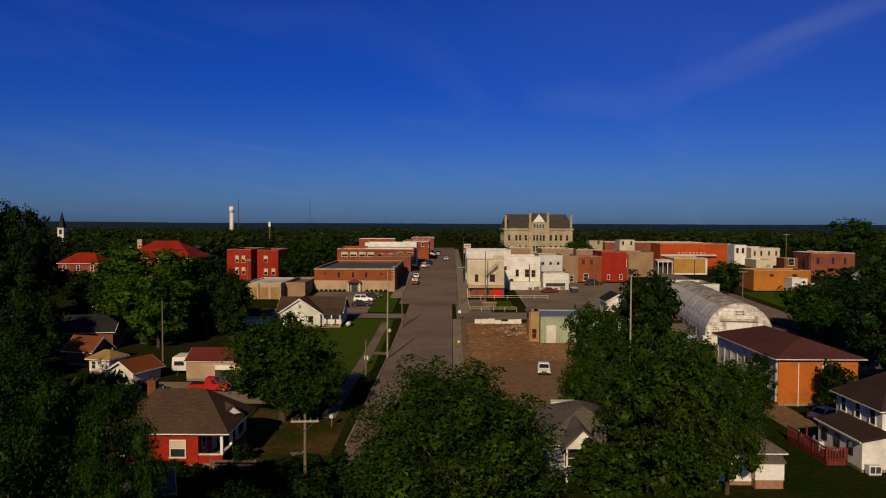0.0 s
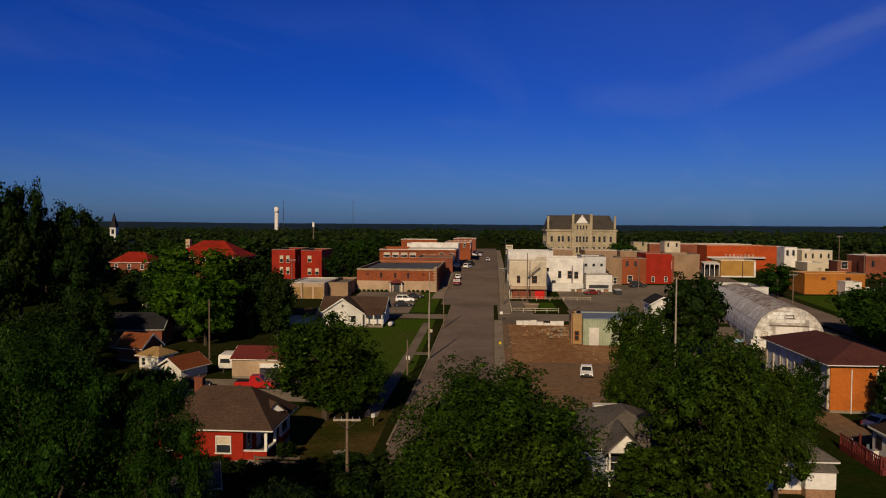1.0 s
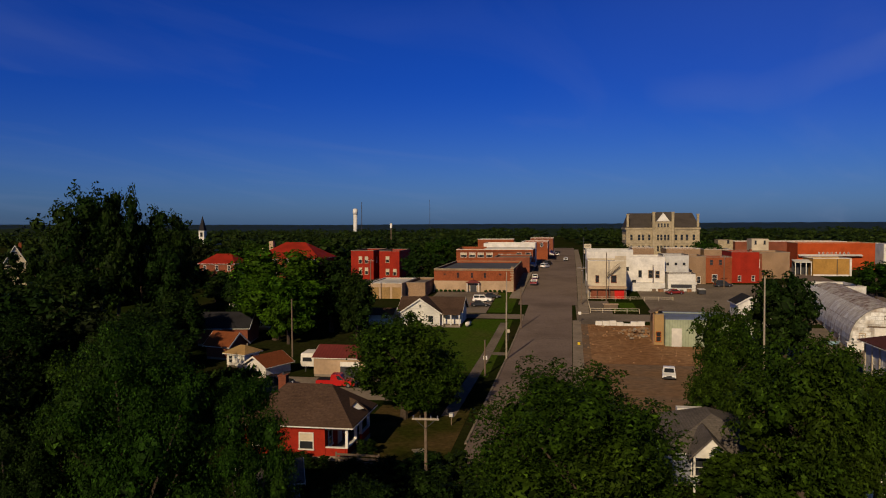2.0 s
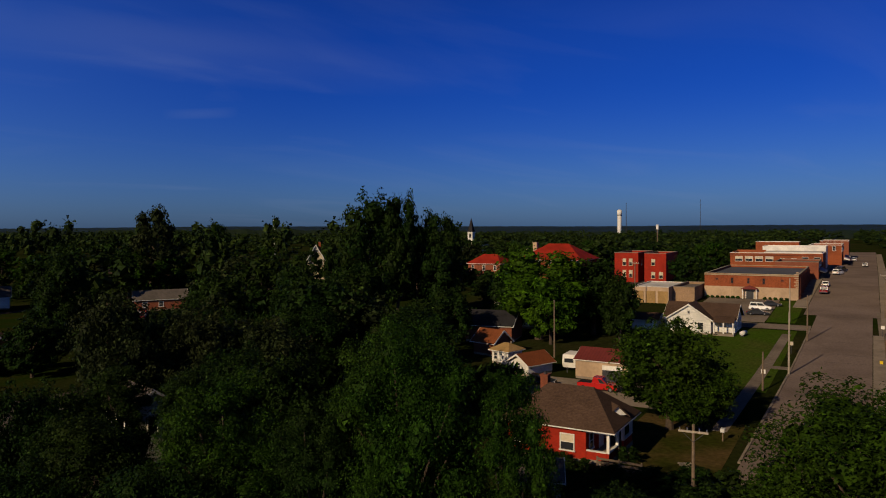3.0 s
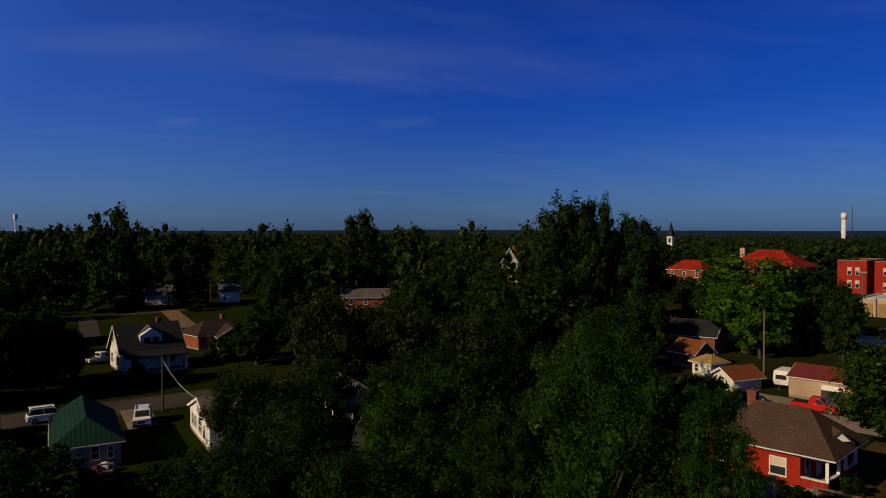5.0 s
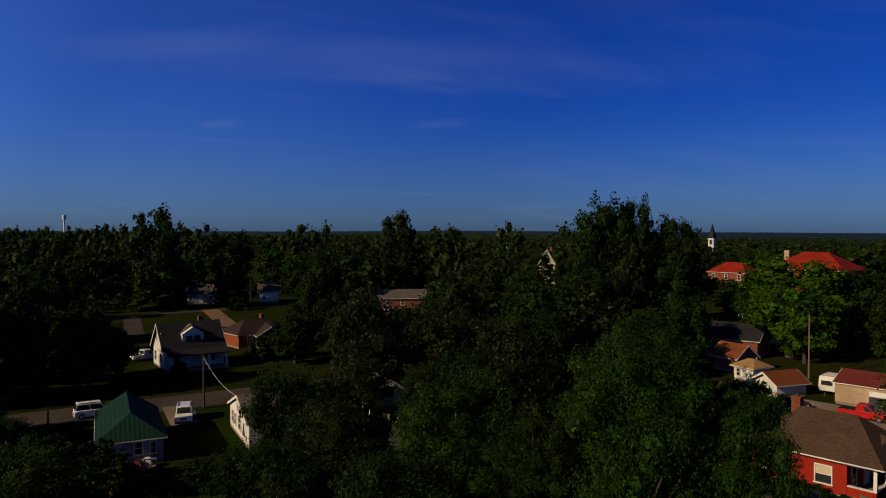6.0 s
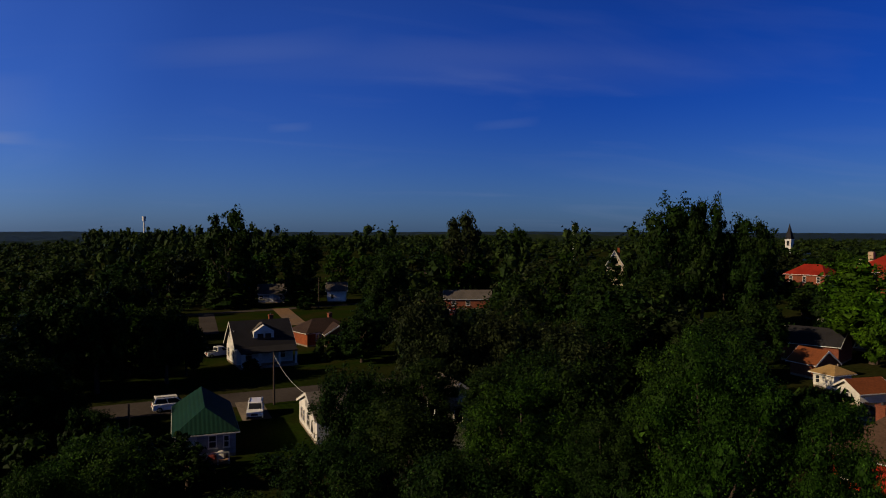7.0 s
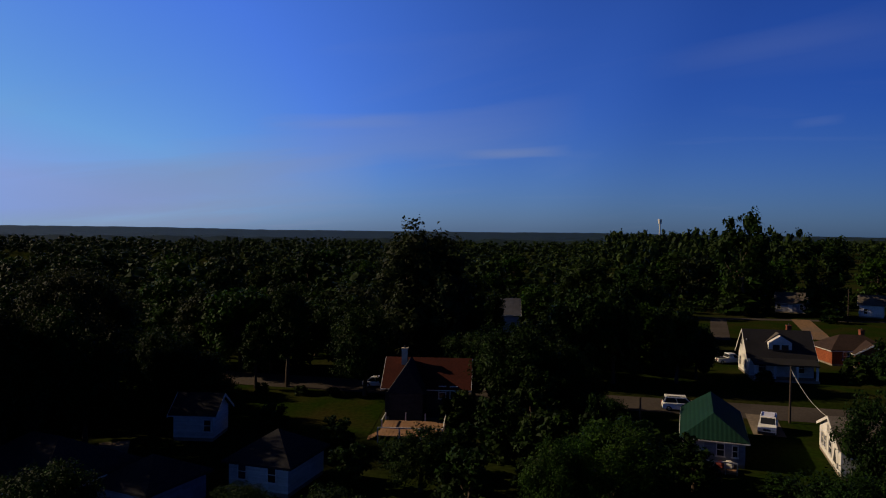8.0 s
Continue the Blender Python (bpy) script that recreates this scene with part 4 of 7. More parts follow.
fence_rail(6.3, 164.6, 17, 164.6, 4)
fence_rail(6.3, 164.6, 6.3, 181, 5)
fence_rail(6.3, 182.4, 27, 183.5, 6)
e = thing("planter", "low timber planter on the corner lawn", "planter", 11.2, 172)
part("body", boxes((-1.6, -0.8, 0, 1.6, 0.8, 0.9)), M["wood"], e)
part("lid", boxes((-1.8, -1.0, 0.9, 1.8, 1.0, 1.0)), M["buff"], e)


# ---- the cleared lot and sheds ----
e = block("green_metal_shed", "pale green metal shed with a dull blue-grey roof", 17.7, 29, 128.8, 139.2, 5.1, "palegreen", "bluetarp", para=0.12, coping="bluetarp")
part("door_panel", boxes((-4.6, -5.3, 0, -2.9, -5.2, 3.2)), M["whiteroof"], e)
e = block("ochre_shed_end", "narrow ochre boarded shed end", 16.0, 17.6, 130, 136, 5.8, "yellow", "flatroof", wins=[("f", -0.1, 0.6, 0.9, 1.8, "orange")])
part("corner_post", boxes((-1.1, -3.2, 0, -0.92, -3.01, 5.6)), M["deckwood"], e)
part("tilted_board", prism(bmesh.new(), [(-1.6, -3.4, 5.6), (0.8, -3.4, 6.4), (0.8, -3.4, 6.5), (-1.6, -3.4, 5.7)], (0, 3, 0)), M["wood"], e)
e = thing("broken_wall", "broken pale concrete foundation wall", "wall", 11.6, 149.2)
for i in range(7):
    r = random.Random(i)
    part("concrete_piece", boxes((-4.9 + i * 1.4, -0.3 + r.uniform(-0.1, 0.1), -0.3, -3.55 + i * 1.4, 0.35, 0.7 + r.uniform(-0.3, 0.35))), M["whiteroof"], e)
rng = random.Random(3)
rocks = []
for k in range(3):
    bm = bmesh.new()
    bmesh.ops.create_icosphere(bm, subdivisions=1, radius=1)
    for v in bm.verts:
        v.co *= rng.uniform(0.7, 1.15)
        v.co.z *= 0.7
    rocks.append(mesh_of(bm, "rubble", M[("concrete", "dirt", "tanbrick")[k]]))
heap = thing("rubble_heap", "heap of broken brick and concrete rubble", "rubble", 15, 141.5)
for k in range(150):
    a, b = rng.gauss(0, 2.4), rng.gauss(0, 3.0)
    s = rng.uniform(0.12, 0.5)
    part("rubble", rocks[k % 3], None, heap, at=pose(a, b, s * 0.3 + max(0, 0.7 - 0.12 * (a * a + b * b)), rng.uniform(0, 360), 0, rng.uniform(0, 360)) @ Matrix.Scale(s, 4))
scat = thing("scattered_rubble", "scattered stones and earth clods on the cleared lot", "rubble", 12, 132, kind="stuff")
vs, fs = [], []
for k in range(170):
    a, b, s = rng.uniform(-8, 12), rng.uniform(-18, 17), rng.uniform(0.06, 0.28)
    o = len(vs)
    q = [(a + s * rng.uniform(0.7, 1.2) * c, b + s * rng.uniform(0.7, 1.2) * d, gz(0, 132 + b) - gz(0, 132) + z) for c, d, z in ((1, 0, 0), (0, 1, 0), (-1, 0, 0), (0, -1, 0), (0, 0, s))]
    vs += q
    fs += [(o, o + 1, o + 4), (o + 1, o + 2, o + 4), (o + 2, o + 3, o + 4), (o + 3, o, o + 4)]
me = bpy.data.meshes.new("stones")
me.from_pydata(vs, [], fs)
me.materials.append(M["dirt"])
part("stones", me, None, scat)


def quonset(x, y, rz, R, wallh, L):
    e = thing("quonset_shed", "white peeling arched metal shed with rusty roof", "shed", x, y, rz)
    n = 22
    arc = [(R * math.cos(math.pi * i / n), wallh + R * math.sin(math.pi * i / n)) for i in range(n + 1)]
    out = [(R, -0.6)] + arc + [(-R, -0.6)]
    bm = bmesh.new()
    ys = span(0, L, 3.2)
    rows = []
    for y_ in ys:
        rows.append([bm.verts.new((a, y_, b)) for a, b in out])
    for r0, r1 in zip(rows, rows[1:]):
        for i in range(len(out) - 1):
            bm.faces.new((r0[i], r0[i + 1], r1[i + 1], r1[i]))
    s = part("roof", bm, M["rusty"], e, smooth=True)
    # overlapping curved sheets, each weathered in its own way
    sheet_mesh = bmesh.new()
    cols = [[sheet_mesh.verts.new(((R + q) * math.sin(radians(a)), y_, (R + q) * math.cos(radians(a)))) for a in (-14.6, -5, 5, 14.6)] for y_, q in ((0.05, 0.05), (3.1, 0.03))]
    for i in range(3):
        sheet_mesh.faces.new((cols[0][i], cols[0][i + 1], cols[1][i + 1], cols[1][i]))
    sheet_mesh = mesh_of(sheet_mesh, "roof_sheet", M["sheet"])
    rust_mesh = sheet_mesh.copy()
    rust_mesh.materials[0] = M["sheetrust"]
    for i in range(len(ys) - 1):
        for k in range(6):
            part("roof_sheet", rust_mesh if k in (2, 3) else sheet_mesh, None, s, at=pose(0, ys[i], wallh, 0, -75 + 30 * k, 0))
    part("end_wall", prism(bmesh.new(), [(a * 0.995, 0.02, b) for a, b in out], (0, 0.25, 0)), M["peel"], e)
    r = random.Random(14)
    tiles = [mesh_of(boxes((0.03, -0.05, 0.03, w_, 0.02, 0.62)), "wall_sheet", M["sheet"]) for w_ in (0.9, 1.2, 1.5)]
    for row in range(11):
        z = -0.1 + row * 0.66
        reach = R * 0.97 if z + 0.62 < wallh else math.sqrt(max(0.0, (R * 0.97) ** 2 - (z + 0.62 - wallh) ** 2))
        u = -reach + r.uniform(0, 0.2)
        while u < reach - 0.9:
            k = r.randrange(3)
            w_ = (0.9, 1.2, 1.5)[k]
            if u + w_ > reach:
                break
            if not (abs(u + w_ / 2) < 2.2 + w_ / 2 and z < 4.1) and r.random() > 0.08:
                part("wall_sheet", tiles[k], None, e, at=pose(u, r.uniform(-0.02, 0.0), z))
            u += w_ + 0.02
    part("back_wall", prism(bmesh.new(), [(a * 0.995, L - 0.3, b) for a, b in out], (0, 0.25, 0)), M["peel"], e)
    part("big_door", boxes((-2.2, -0.08, -0.3, 2.2, 0.0, 3.9)), M["white"], e)
    part("door_track", boxes((-3.2, -0.12, 3.95, 3.2, 0.0, 4.15)), M["wood"], e)
    window(e, "f", -4.0, 1.6, 1.0, 1.3, 2 * R, 0.0, "yellow")
    window(e, "f", 3.7, 1.6, 1.0, 1.3, 2 * R, 0.0, "wood")
    window(e, "f", 0, 5.4, 1.6, 0.6, 2 * R, 0.0, "wood")
    part("annex", boxes((-R - 0.6, -1.6, -0.3, -R + 1.6, -0.02, 1.5)), M["white"], e)
    for i in range(3):
        window(e, "l", -(8 + i * 7), 0.4, 1.1, 1.4, 2 * R, 0.0, "blueshade")


quonset(53.4, 128.5, -9, 5.9, 1.5, 52)
e = block("long_pale_shed", "long low pale shed behind the arched shed", 62, 72, 186, 200, 6.2, "whitewall", "flatroof", coping="whiteroof")

e = house("orange_apartments", "two-storey orange brick apartment block with dark red hip roof", "apartment building", 45.4, 95.5, 0, 9.6, 19, 5.95, 1.6, "hip", "y", "orange", "aptroof", over=0.7, ridge=10,
          wins=[("f", 1.1, 3.2, 0.9, 1.5), ("f", 1.1, 0.8, 0.9, 1.5), ("l", -7, 3.2, 1.1, 1.4), ("l", -3.5, 3.2, 1.1, 1.4), ("l", 0, 3.2, 1.1, 1.4), ("l", 3.5, 3.2, 1.1, 1.4), ("l", 7, 3.2, 1.1, 1.4),
                ("l", -5, 0.7, 1.1, 1.5), ("l", -1, 0.7, 1.1, 1.5), ("l", 3, 0.7, 1.1, 1.5)], doors=[("l", 6.4, 0.2, 1.0, 2.05)])
# this side is grey where the front is orange brick
part("side_cladding", boxes((-4.86, -9.3, 0.4, -4.8, 9.3, 5.5)), M["palegrey"], e, "grey sheet over the side wall")
for i in range(9):
    part("pilaster", boxes((-4.98, -9.2 + i * 2.28, 0.4, -4.87, -8.9 + i * 2.28, 5.5)), M["cream"], e)
part("white_panel", boxes((0.4, -9.6, 0.4, 1.9, -9.52, 5.2)), M["cream"], e)
part("downpipe", tube(bmesh.new(), (-2.4, -9.58, 0), (-2.4, -9.58, 5.2), 0.06, 0.06), M["white"], e)

# ---- houses by the main street ----
e = house("red_brick_bungalow", "red painted brick bungalow with brown hip roof and porch", "house", -25.75, 67.1, 0, 8.0, 7.8, 3.5, 2.6, "hip", "x", "redpaint", "shingle", over=0.5, ridge=4.6, cover=(10.4, 7.8, 1.15),
          wins=[("f", -2.6, 1.1, 1.1, 1.5, 1), ("f", 2.2, 1.0, 1.45, 1.6, 1), ("r", 2.4, 1.0, 1.2, 1.6), ("r", -2.4, 1.0, 1.2, 1.6)], doors=[("r", 0.5, 0.4, 1.0, 2.05)], chimneys=[(-2.2, 1.6, 6.6, 0.8, "brickdark")])
d = part("gablet", prism(bmesh.new(), [(-0.95, 0, 0), (0.95, 0, 0), (0, 0, 0.85)], (0, 1.8, 0)), M["white"], e, "white gablet on the hip", at=pose(5.95, -0.5, 3.95, 0, 0, 42))
for q in (-1, 1):
    part("gablet_roof", prism(bmesh.new(), [(q * 1.2, -0.2, -0.22), (0, -0.2, 0.86), (0, -0.2, 1.0), (q * 1.2, -0.2, -0.08)], (0, 2.2, 0)), M["shingle"], d)
part("porch_floor", boxes((4.02, -3.9, -0.3, 6.2, 3.9, 0.45)), M["concrete"], e)
part("porch_beam", boxes((5.95, -3.85, 2.9, 6.2, 3.85, 3.25), (4.02, -3.85, 2.9, 5.95, -3.65, 3.25)), M["white"], e)
for r in ((5.95, -3.8, 0.45, 6.15, -0.9, 1.2), (5.95, 0.9, 0.45, 6.15, 3.8, 1.2), (4.02, -3.85, 0.45, 5.95, -3.65, 1.2)):
    w_ = part("porch_wall", boxes(r), M["redpaint"], e)
    part("wall_cap", boxes((r[0] - (0.05 if r[0] > 5 else 0), r[1] - 0.05, 1.2, r[3] + (0.05 if r[0] > 5 else -0.06), r[4] + 0.05, 1.3)), M["white"], w_)
for v in (-3.68, -0.9, 0.9, 3.68):
    part("porch_post", boxes((5.93, v - 0.13, 1.3, 6.19, v + 0.13, 2.9)), M["white"], e)
for i in (0, 1):
    part("step", boxes((6.2 + 0.4 * i, -0.9, -0.2, 6.6 + 0.4 * i, 0.9, 0.3 - 0.15 * i)), M["concrete"], e)
e = thing("wooden_fence", "weathered brown rail fence beside the porch", "fence", -20.4, 62.4)
for i in range(3):
    part("post", boxes((i * 2.0 - 0.07, -0.07, -0.2, i * 2.0 + 0.07, 0.07, 1.15)), M["wood"], e)
for i in range(2):
    for z in (0.15, 0.5, 0.85):
        part("board", boxes((i * 2.0 + 0.07, -0.04, z, i * 2.0 + 1.93, 0.02, z + 0.2)), M["wood"], e)

house("white_gable_cottage", "white sided cottage with brown roof and front gable", "house", -27.2, 150.5, 0, 13.0, 9, 3.0, 2.4, "gable", "x", "whitewall", "shingle",
      wins=[("r", -2, 1.0, 1.0, 1.4), ("r", 2, 1.0, 1.0, 1.4)], z=0.8)
e = house("front_gable", "white front gable wing with a dark attic vent", "house wing", -28.8, 147.2, 0, 8.2, 6.4, 3.0, 2.7, "gable", "y", "whitewall", "shingle", wins=[("f", -2.2, 0.9, 1.2, 1.5), ("f", 2.2, 0.9, 1.2, 1.5), ("f", 0, 3.9, 0.6, 0.7)], z=0.8)
e = thing("white_porch", "white open porch with square posts beside the cottage", "porch", -22.4, 145.2)
part("porch_roof", prism(bmesh.new(), [(-1.9, -1.6, 2.5), (1.9, -1.6, 2.5), (1.9, 1.3, 3.3), (-1.9, 1.3, 3.3)], (0, 0, 0.15)), M["shingle"], e)
for u in (-1.7, 0, 1.7):
    part("post", boxes((u - 0.12, -1.5, -0.2, u + 0.12, -1.26, 2.55)), M["white"], e)
part("floor", boxes((-1.9, -1.6, -0.3, 1.9, 1.2, 0.4)), M["concrete"], e)
house("small_shed_roof", "low white outbuilding with brown roof", "outbuilding", -37.6, 147.5, 0, 5, 5, 2.2, 1.0, "gable", "x", "whitewall", "shingle", z=0.8)

e = block("tan_metal_garage", "tan metal garage with pale panels and low roof", -50.3, -41.2, 182, 200, 6.4, "buff", "whiteroof", coping="whiteroof", para=0.1)
for u in (-2.9, 0.1, 3.1):
    part("roller_door", boxes((u - 1.2, -9.1, 0, u + 1.2, -9.01, 3.0)), M["tanroof"], e)
block("tan_garage_wing", "brown roofed wing of the garage", -41.1, -35.8, 186, 204, 6.3, "tanbrick", "flatroof")
e = block("red_brick_flats", "red brick two-storey flats with pale windows", -66.8, -59.4, 221.5, 240, 13.4, "redpaint", "flatroof", wins=[("f", u, z, 1.1, 2.2, "cream", 1) for u in (-0.6, 1.4) for z in (1.6, 5.2)] + [("r", -5, 5.2, 1.1, 2.0)])
e = block("red_brick_flats", "red brick two-storey flats with pale windows", -58, -51.4, 223.5, 240, 13.2, "redpaint", "flatroof", wins=[("f", -0.6, z, 1.2, 2.0, "cream", 1) for z in (1.2, 5.2)] + [("f", 1.8, 1.2, 1.2, 2.0, "cream", 1)])
e = house("red_roofed_school", "large building with broad red hip roof and chimneys", "building", -87.5, 227, 0, 21, 16, 6.9, 4.6, "hip", "x", "redbrick", "redroof", over=0.8, ridge=7, z=4.3,
          wins=[("f", u, z, 1.1, 1.9) for u in range(-8, 9, 4) for z in (1.4, 5.0)], chimneys=[(-7.5, -2, 12.0, 1.4, "buff"), (-10.0, -3, 9.8, 0.7, "cream")], fascia=True)
house("red_roofed_house", "brick house with red hip roof", "house", -105.5, 212, 0, 11.4, 10, 6.4, 2.6, "hip", "x", "brickdark", "redroof", ridge=5, z=3.6, wins=[("f", u, z, 1.0, 1.7) for u in (-4, 0, 4) for z in (1.2, 4.1)])

e = house("maroon_garage", "buff garage with maroon metal roof and open door", "garage", -31.6, 101.6, 0, 7.6, 6.4, 2.75, 1.2, "gable", "x", "buff", "maroon", over=0.25, z=0)
part("garage_opening", boxes((0.2, -3.36, 0, 3.0, -3.31, 2.2)), M["darkmetal"], e)
part("garage_door", boxes((0.2, -3.42, 1.6, 3.0, -3.37, 2.25)), M["white"], e, "raised white garage door")
e = thing("camper_trailer", "white box-shaped camper trailer parked beside the garage", "camper trailer", -38.0, 104.4, 4)
bm = prism(bmesh.new(), [(-1.05, -2.0, 0.55), (-1.05, 1.7, 0.55), (-1.05, 2.1, 1.2), (-1.05, 1.8, 2.5), (-1.05, -1.8, 2.5), (-1.05, -2.1, 1.3)], (2.1, 0, 0))
bmesh.ops.bevel(bm, geom=bm.edges[:], offset=0.08, segments=2, affect="EDGES")
part("body", bm, M["white"], e)
part("front_window", boxes((-0.7, -2.12, 1.35, 0.7, -2.02, 1.95)), M["glass"], e)
part("side_window", boxes((1.05, -0.6, 1.4, 1.08, 0.4, 2.0)), M["glass"], e)
part("door", boxes((1.05, 0.7, 0.6, 1.09, 1.35, 2.2)), M["palegrey"], e)
part("stripe", boxes((-1.07, -1.9, 0.95, -1.05, 1.8, 1.1)), M["bluetarp"], e)
for q in (-1, 1):
    part("wheel", tube(bmesh.new(), (q * 0.8, 0, 0.33), (q * 1.0, 0, 0.33), 0.33, 0.33, 14), M["black"], e)
part("tow_bar", boxes((-0.05, -3.1, 0.45, 0.05, -2.0, 0.55)), M["darkmetal"], e)
part("jockey_stand", boxes((-0.06, -3.0, 0.0, 0.06, -2.88, 0.5)), M["darkmetal"], e)
house("russet_roof_shed", "white shed with russet shingle roof", "shed", -42.6, 98.8, -22, 4.2, 5.0, 1.8, 1.2, "gable", "y", "whitewall", "rustroof", wins=[("f", 0, 0.9, 1.0, 1.0)])
e = house("tan_roof_cottage", "white cottage with tan hip roof", "house", -49.0, 104.2, -15, 3.4, 3.4, 2.3, 0.8, "hip", "x", "whitewall", "tanroof", ridge=1.0, wins=[("f", -0.9, 0.7, 0.8, 1.2), ("r", 0, 0.7, 0.9, 1.2)], doors=[("f", 0.8, 0.2, 0.8, 1.9)])
house("rust_gable_house", "house with rust-coloured gable roof", "house", -54.8, 110.5, -15, 4.6, 4.4, 2.4, 1.7, "gable", "x", "brickdark", "rustroof")
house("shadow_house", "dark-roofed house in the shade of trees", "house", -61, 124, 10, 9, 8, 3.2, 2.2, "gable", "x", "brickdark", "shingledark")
house("white_tree_house", "white house half hidden by a broad tree", "house", -62, 141, 0, 9, 8, 5.2, 2.6, "gable", "x", "white", "shinglegray", wins=[("f", -2, 3.3, 1, 1.5), ("f", 2, 3.3, 1, 1.5)])
e = house("grey_shed", "grey shingled shed with a blue-grey metal wall", "shed", -23.4, 54.4, 24, 4.4, 3.6, 1.7, 1.0, "gable", "x", "bluetarp", "shinglegray")
e = thing("blue_tarp_boat", "object under a blue-grey cover in the yard", "covered trailer", -21.4, 53.0, 30)
part("cover", prism(bmesh.new(), [(-0.9, -2, 0.4), (0.9, -2, 0.4), (0.7, -2, 1.4), (0, -2, 1.8), (-0.7, -2, 1.4)], (0, 4, 0)), M["bluetarp"], e)
for s in (-1, 1):
    part("wheel", tube(bmesh.new(), (s * 0.7, 0, 0.3), (s * 0.9, 0, 0.3), 0.3, 0.3, 12), M["black"], e)
part("chassis", boxes((-0.8, -1.9, 0.25, 0.8, 1.9, 0.42)), M["darkmetal"], e)

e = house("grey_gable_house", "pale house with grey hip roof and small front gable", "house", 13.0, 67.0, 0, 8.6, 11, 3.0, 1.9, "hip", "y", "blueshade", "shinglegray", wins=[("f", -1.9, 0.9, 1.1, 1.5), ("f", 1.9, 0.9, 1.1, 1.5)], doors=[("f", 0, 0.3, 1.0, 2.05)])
part("roof_vent", boxes((-2.2, 3.4, 3.4, 0.2, 4.4, 4.3)), M["white"], e)
part("porch_gable", prism(bmesh.new(), [(-2.6, -7.0, 2.9), (0.4, -7.0, 2.9), (-1.1, -7.0, 4.5)], (0, 2.2, 0)), M["white"], e)
for s in (-1, 1):
    part("porch_roof", prism(bmesh.new(), [(-1.1 + s * 1.8, -7.3, 2.75), (-1.1, -7.3, 4.55), (-1.1, -7.3, 4.7), (-1.1 + s * 1.8, -7.3, 2.92)], (0, 4.4, 0)), M["shinglegray"], e)
    part("porch_post", boxes((-1.1 + s * 1.3 - 0.08, -6.9, -0.2, -1.1 + s * 1.3 + 0.08, -6.74, 2.9)), M["white"], e)
e = house("white_cottage", "white cottage with grey-green hip roof", "house", 26.0, 62.6, 0, 4.8, 6.0, 3.0, 1.3, "hip", "y", "white", "shinglegray", ridge=1.5, base="deckwood", wins=[("f", -1.2, 1.0, 1.0, 1.4), ("r", 0, 1.0, 1.0, 1.4)])
part("porch_roof", prism(bmesh.new(), [(-0.1, -4.0, 2.15), (2.5, -4.0, 2.15), (2.5, -3.0, 2.6), (-0.1, -3.0, 2.6)], (0, 0, 0.13)), M["shinglegray"], e)
part("porch_box", boxes((0.0, -3.85, 0.75, 2.4, -3.0, 2.18)), M["white"], e)
part("porch_base", boxes((0.05, -3.8, -0.3, 2.35, -3.02, 0.75)), M["deckwood"], e)
house("white_cottage_wing", "white wing of the cottage under the tree", "house", 22.0, 62.0, 0, 3.4, 4.6, 2.6, 1.0, "gable", "x", "white", "shinglegray")
e = house("white_two_storey", "white two-storey house with brown hip roof", "house", 45.0, 68.0, 0, 10.4, 7.6, 5.4, 2.6, "hip", "x", "white", "darkbrown", ridge=4, wins=[("l", u, z, 1.0, 1.5) for u in (-2.4, 0, 2.4) for z in (3.5,)] + [("f", -3.2, 3.4, 1, 1.5), ("f", -3.2, 0.9, 1, 1.5)])
e = thing("lean_to_wing", "low white wing with brown shingle lean-to roof", "house wing", 38.45, 66.9)
part("foundation", boxes((-1.25, -4.1, -0.5, 1.25, 3.1, 0.3)), M["concrete"], e)
w_ = part("wall", prism(bmesh.new(), [(-1.3, -4.2, 0.3), (1.28, -4.2, 0.3), (1.28, -4.2, 3.3), (-1.3, -4.2, 2.8)], (0, 7.4, 0)), M["white"], e)
part("roof", prism(bmesh.new(), [(-1.55, -4.5, 2.76), (1.28, -4.5, 3.32), (1.28, -4.5, 3.5), (-1.55, -4.5, 2.94)], (0, 8.0, 0)), M["darkbrown"], e)
part("gutter", boxes((-1.65, -4.5, 2.70, -1.56, 3.5, 2.86)), M["white"], e)
for v in (-2.4, -0.2, 2.0):
    part("side_window", boxes((-1.36, v - 0.45, 1.1, -1.3, v + 0.45, 2.3)), M["glass"], e)
e = thing("air_conditioner", "white window air conditioner beside the wing", "air conditioner", 37.9, 62.2)
part("cabinet", boxes((-0.55, -0.3, 0.1, 0.55, 0.3, 0.9)), M["white"], e)
part("grille", boxes((-0.45, -0.34, 0.25, -0.05, -0.3, 0.8), (0.05, -0.34, 0.25, 0.45, -0.3, 0.8)), M["darkmetal"], e)
part("stand", boxes((-0.5, -0.25, -0.1, 0.5, 0.25, 0.1)), M["concrete"], e)
e = thing("wooden_deck", "rust-brown timber deck with railings along the wing", "deck", 36.1, 68.2)
for i in range(9):
    part("board", boxes((-1.1, -3.6 + i * 0.83, 0.55, 0.85, -2.82 + i * 0.83, 0.66)), M["maroon"], e)
for b in range(4):
    for a in (-1.05, 0.8):
        if a < 0 or b in (0, 3):
            part("post", boxes((a - 0.07, -3.55 + b * 2.4 - 0.07, -0.2, a + 0.07, -3.55 + b * 2.4 + 0.07, 1.65)), M["maroon"], e)
part("rail", boxes((-1.1, -3.6, 1.55, -1.0, 3.8, 1.65), (-1.0, -3.6, 1.55, 0.8, -3.5, 1.65)), M["maroon"], e)
part("skirt", boxes((-1.12, -3.6, 0.0, -1.06, 3.8, 0.5), (-1.06, -3.62, 0.0, 0.8, -3.56, 0.5)), M["maroon"], e)
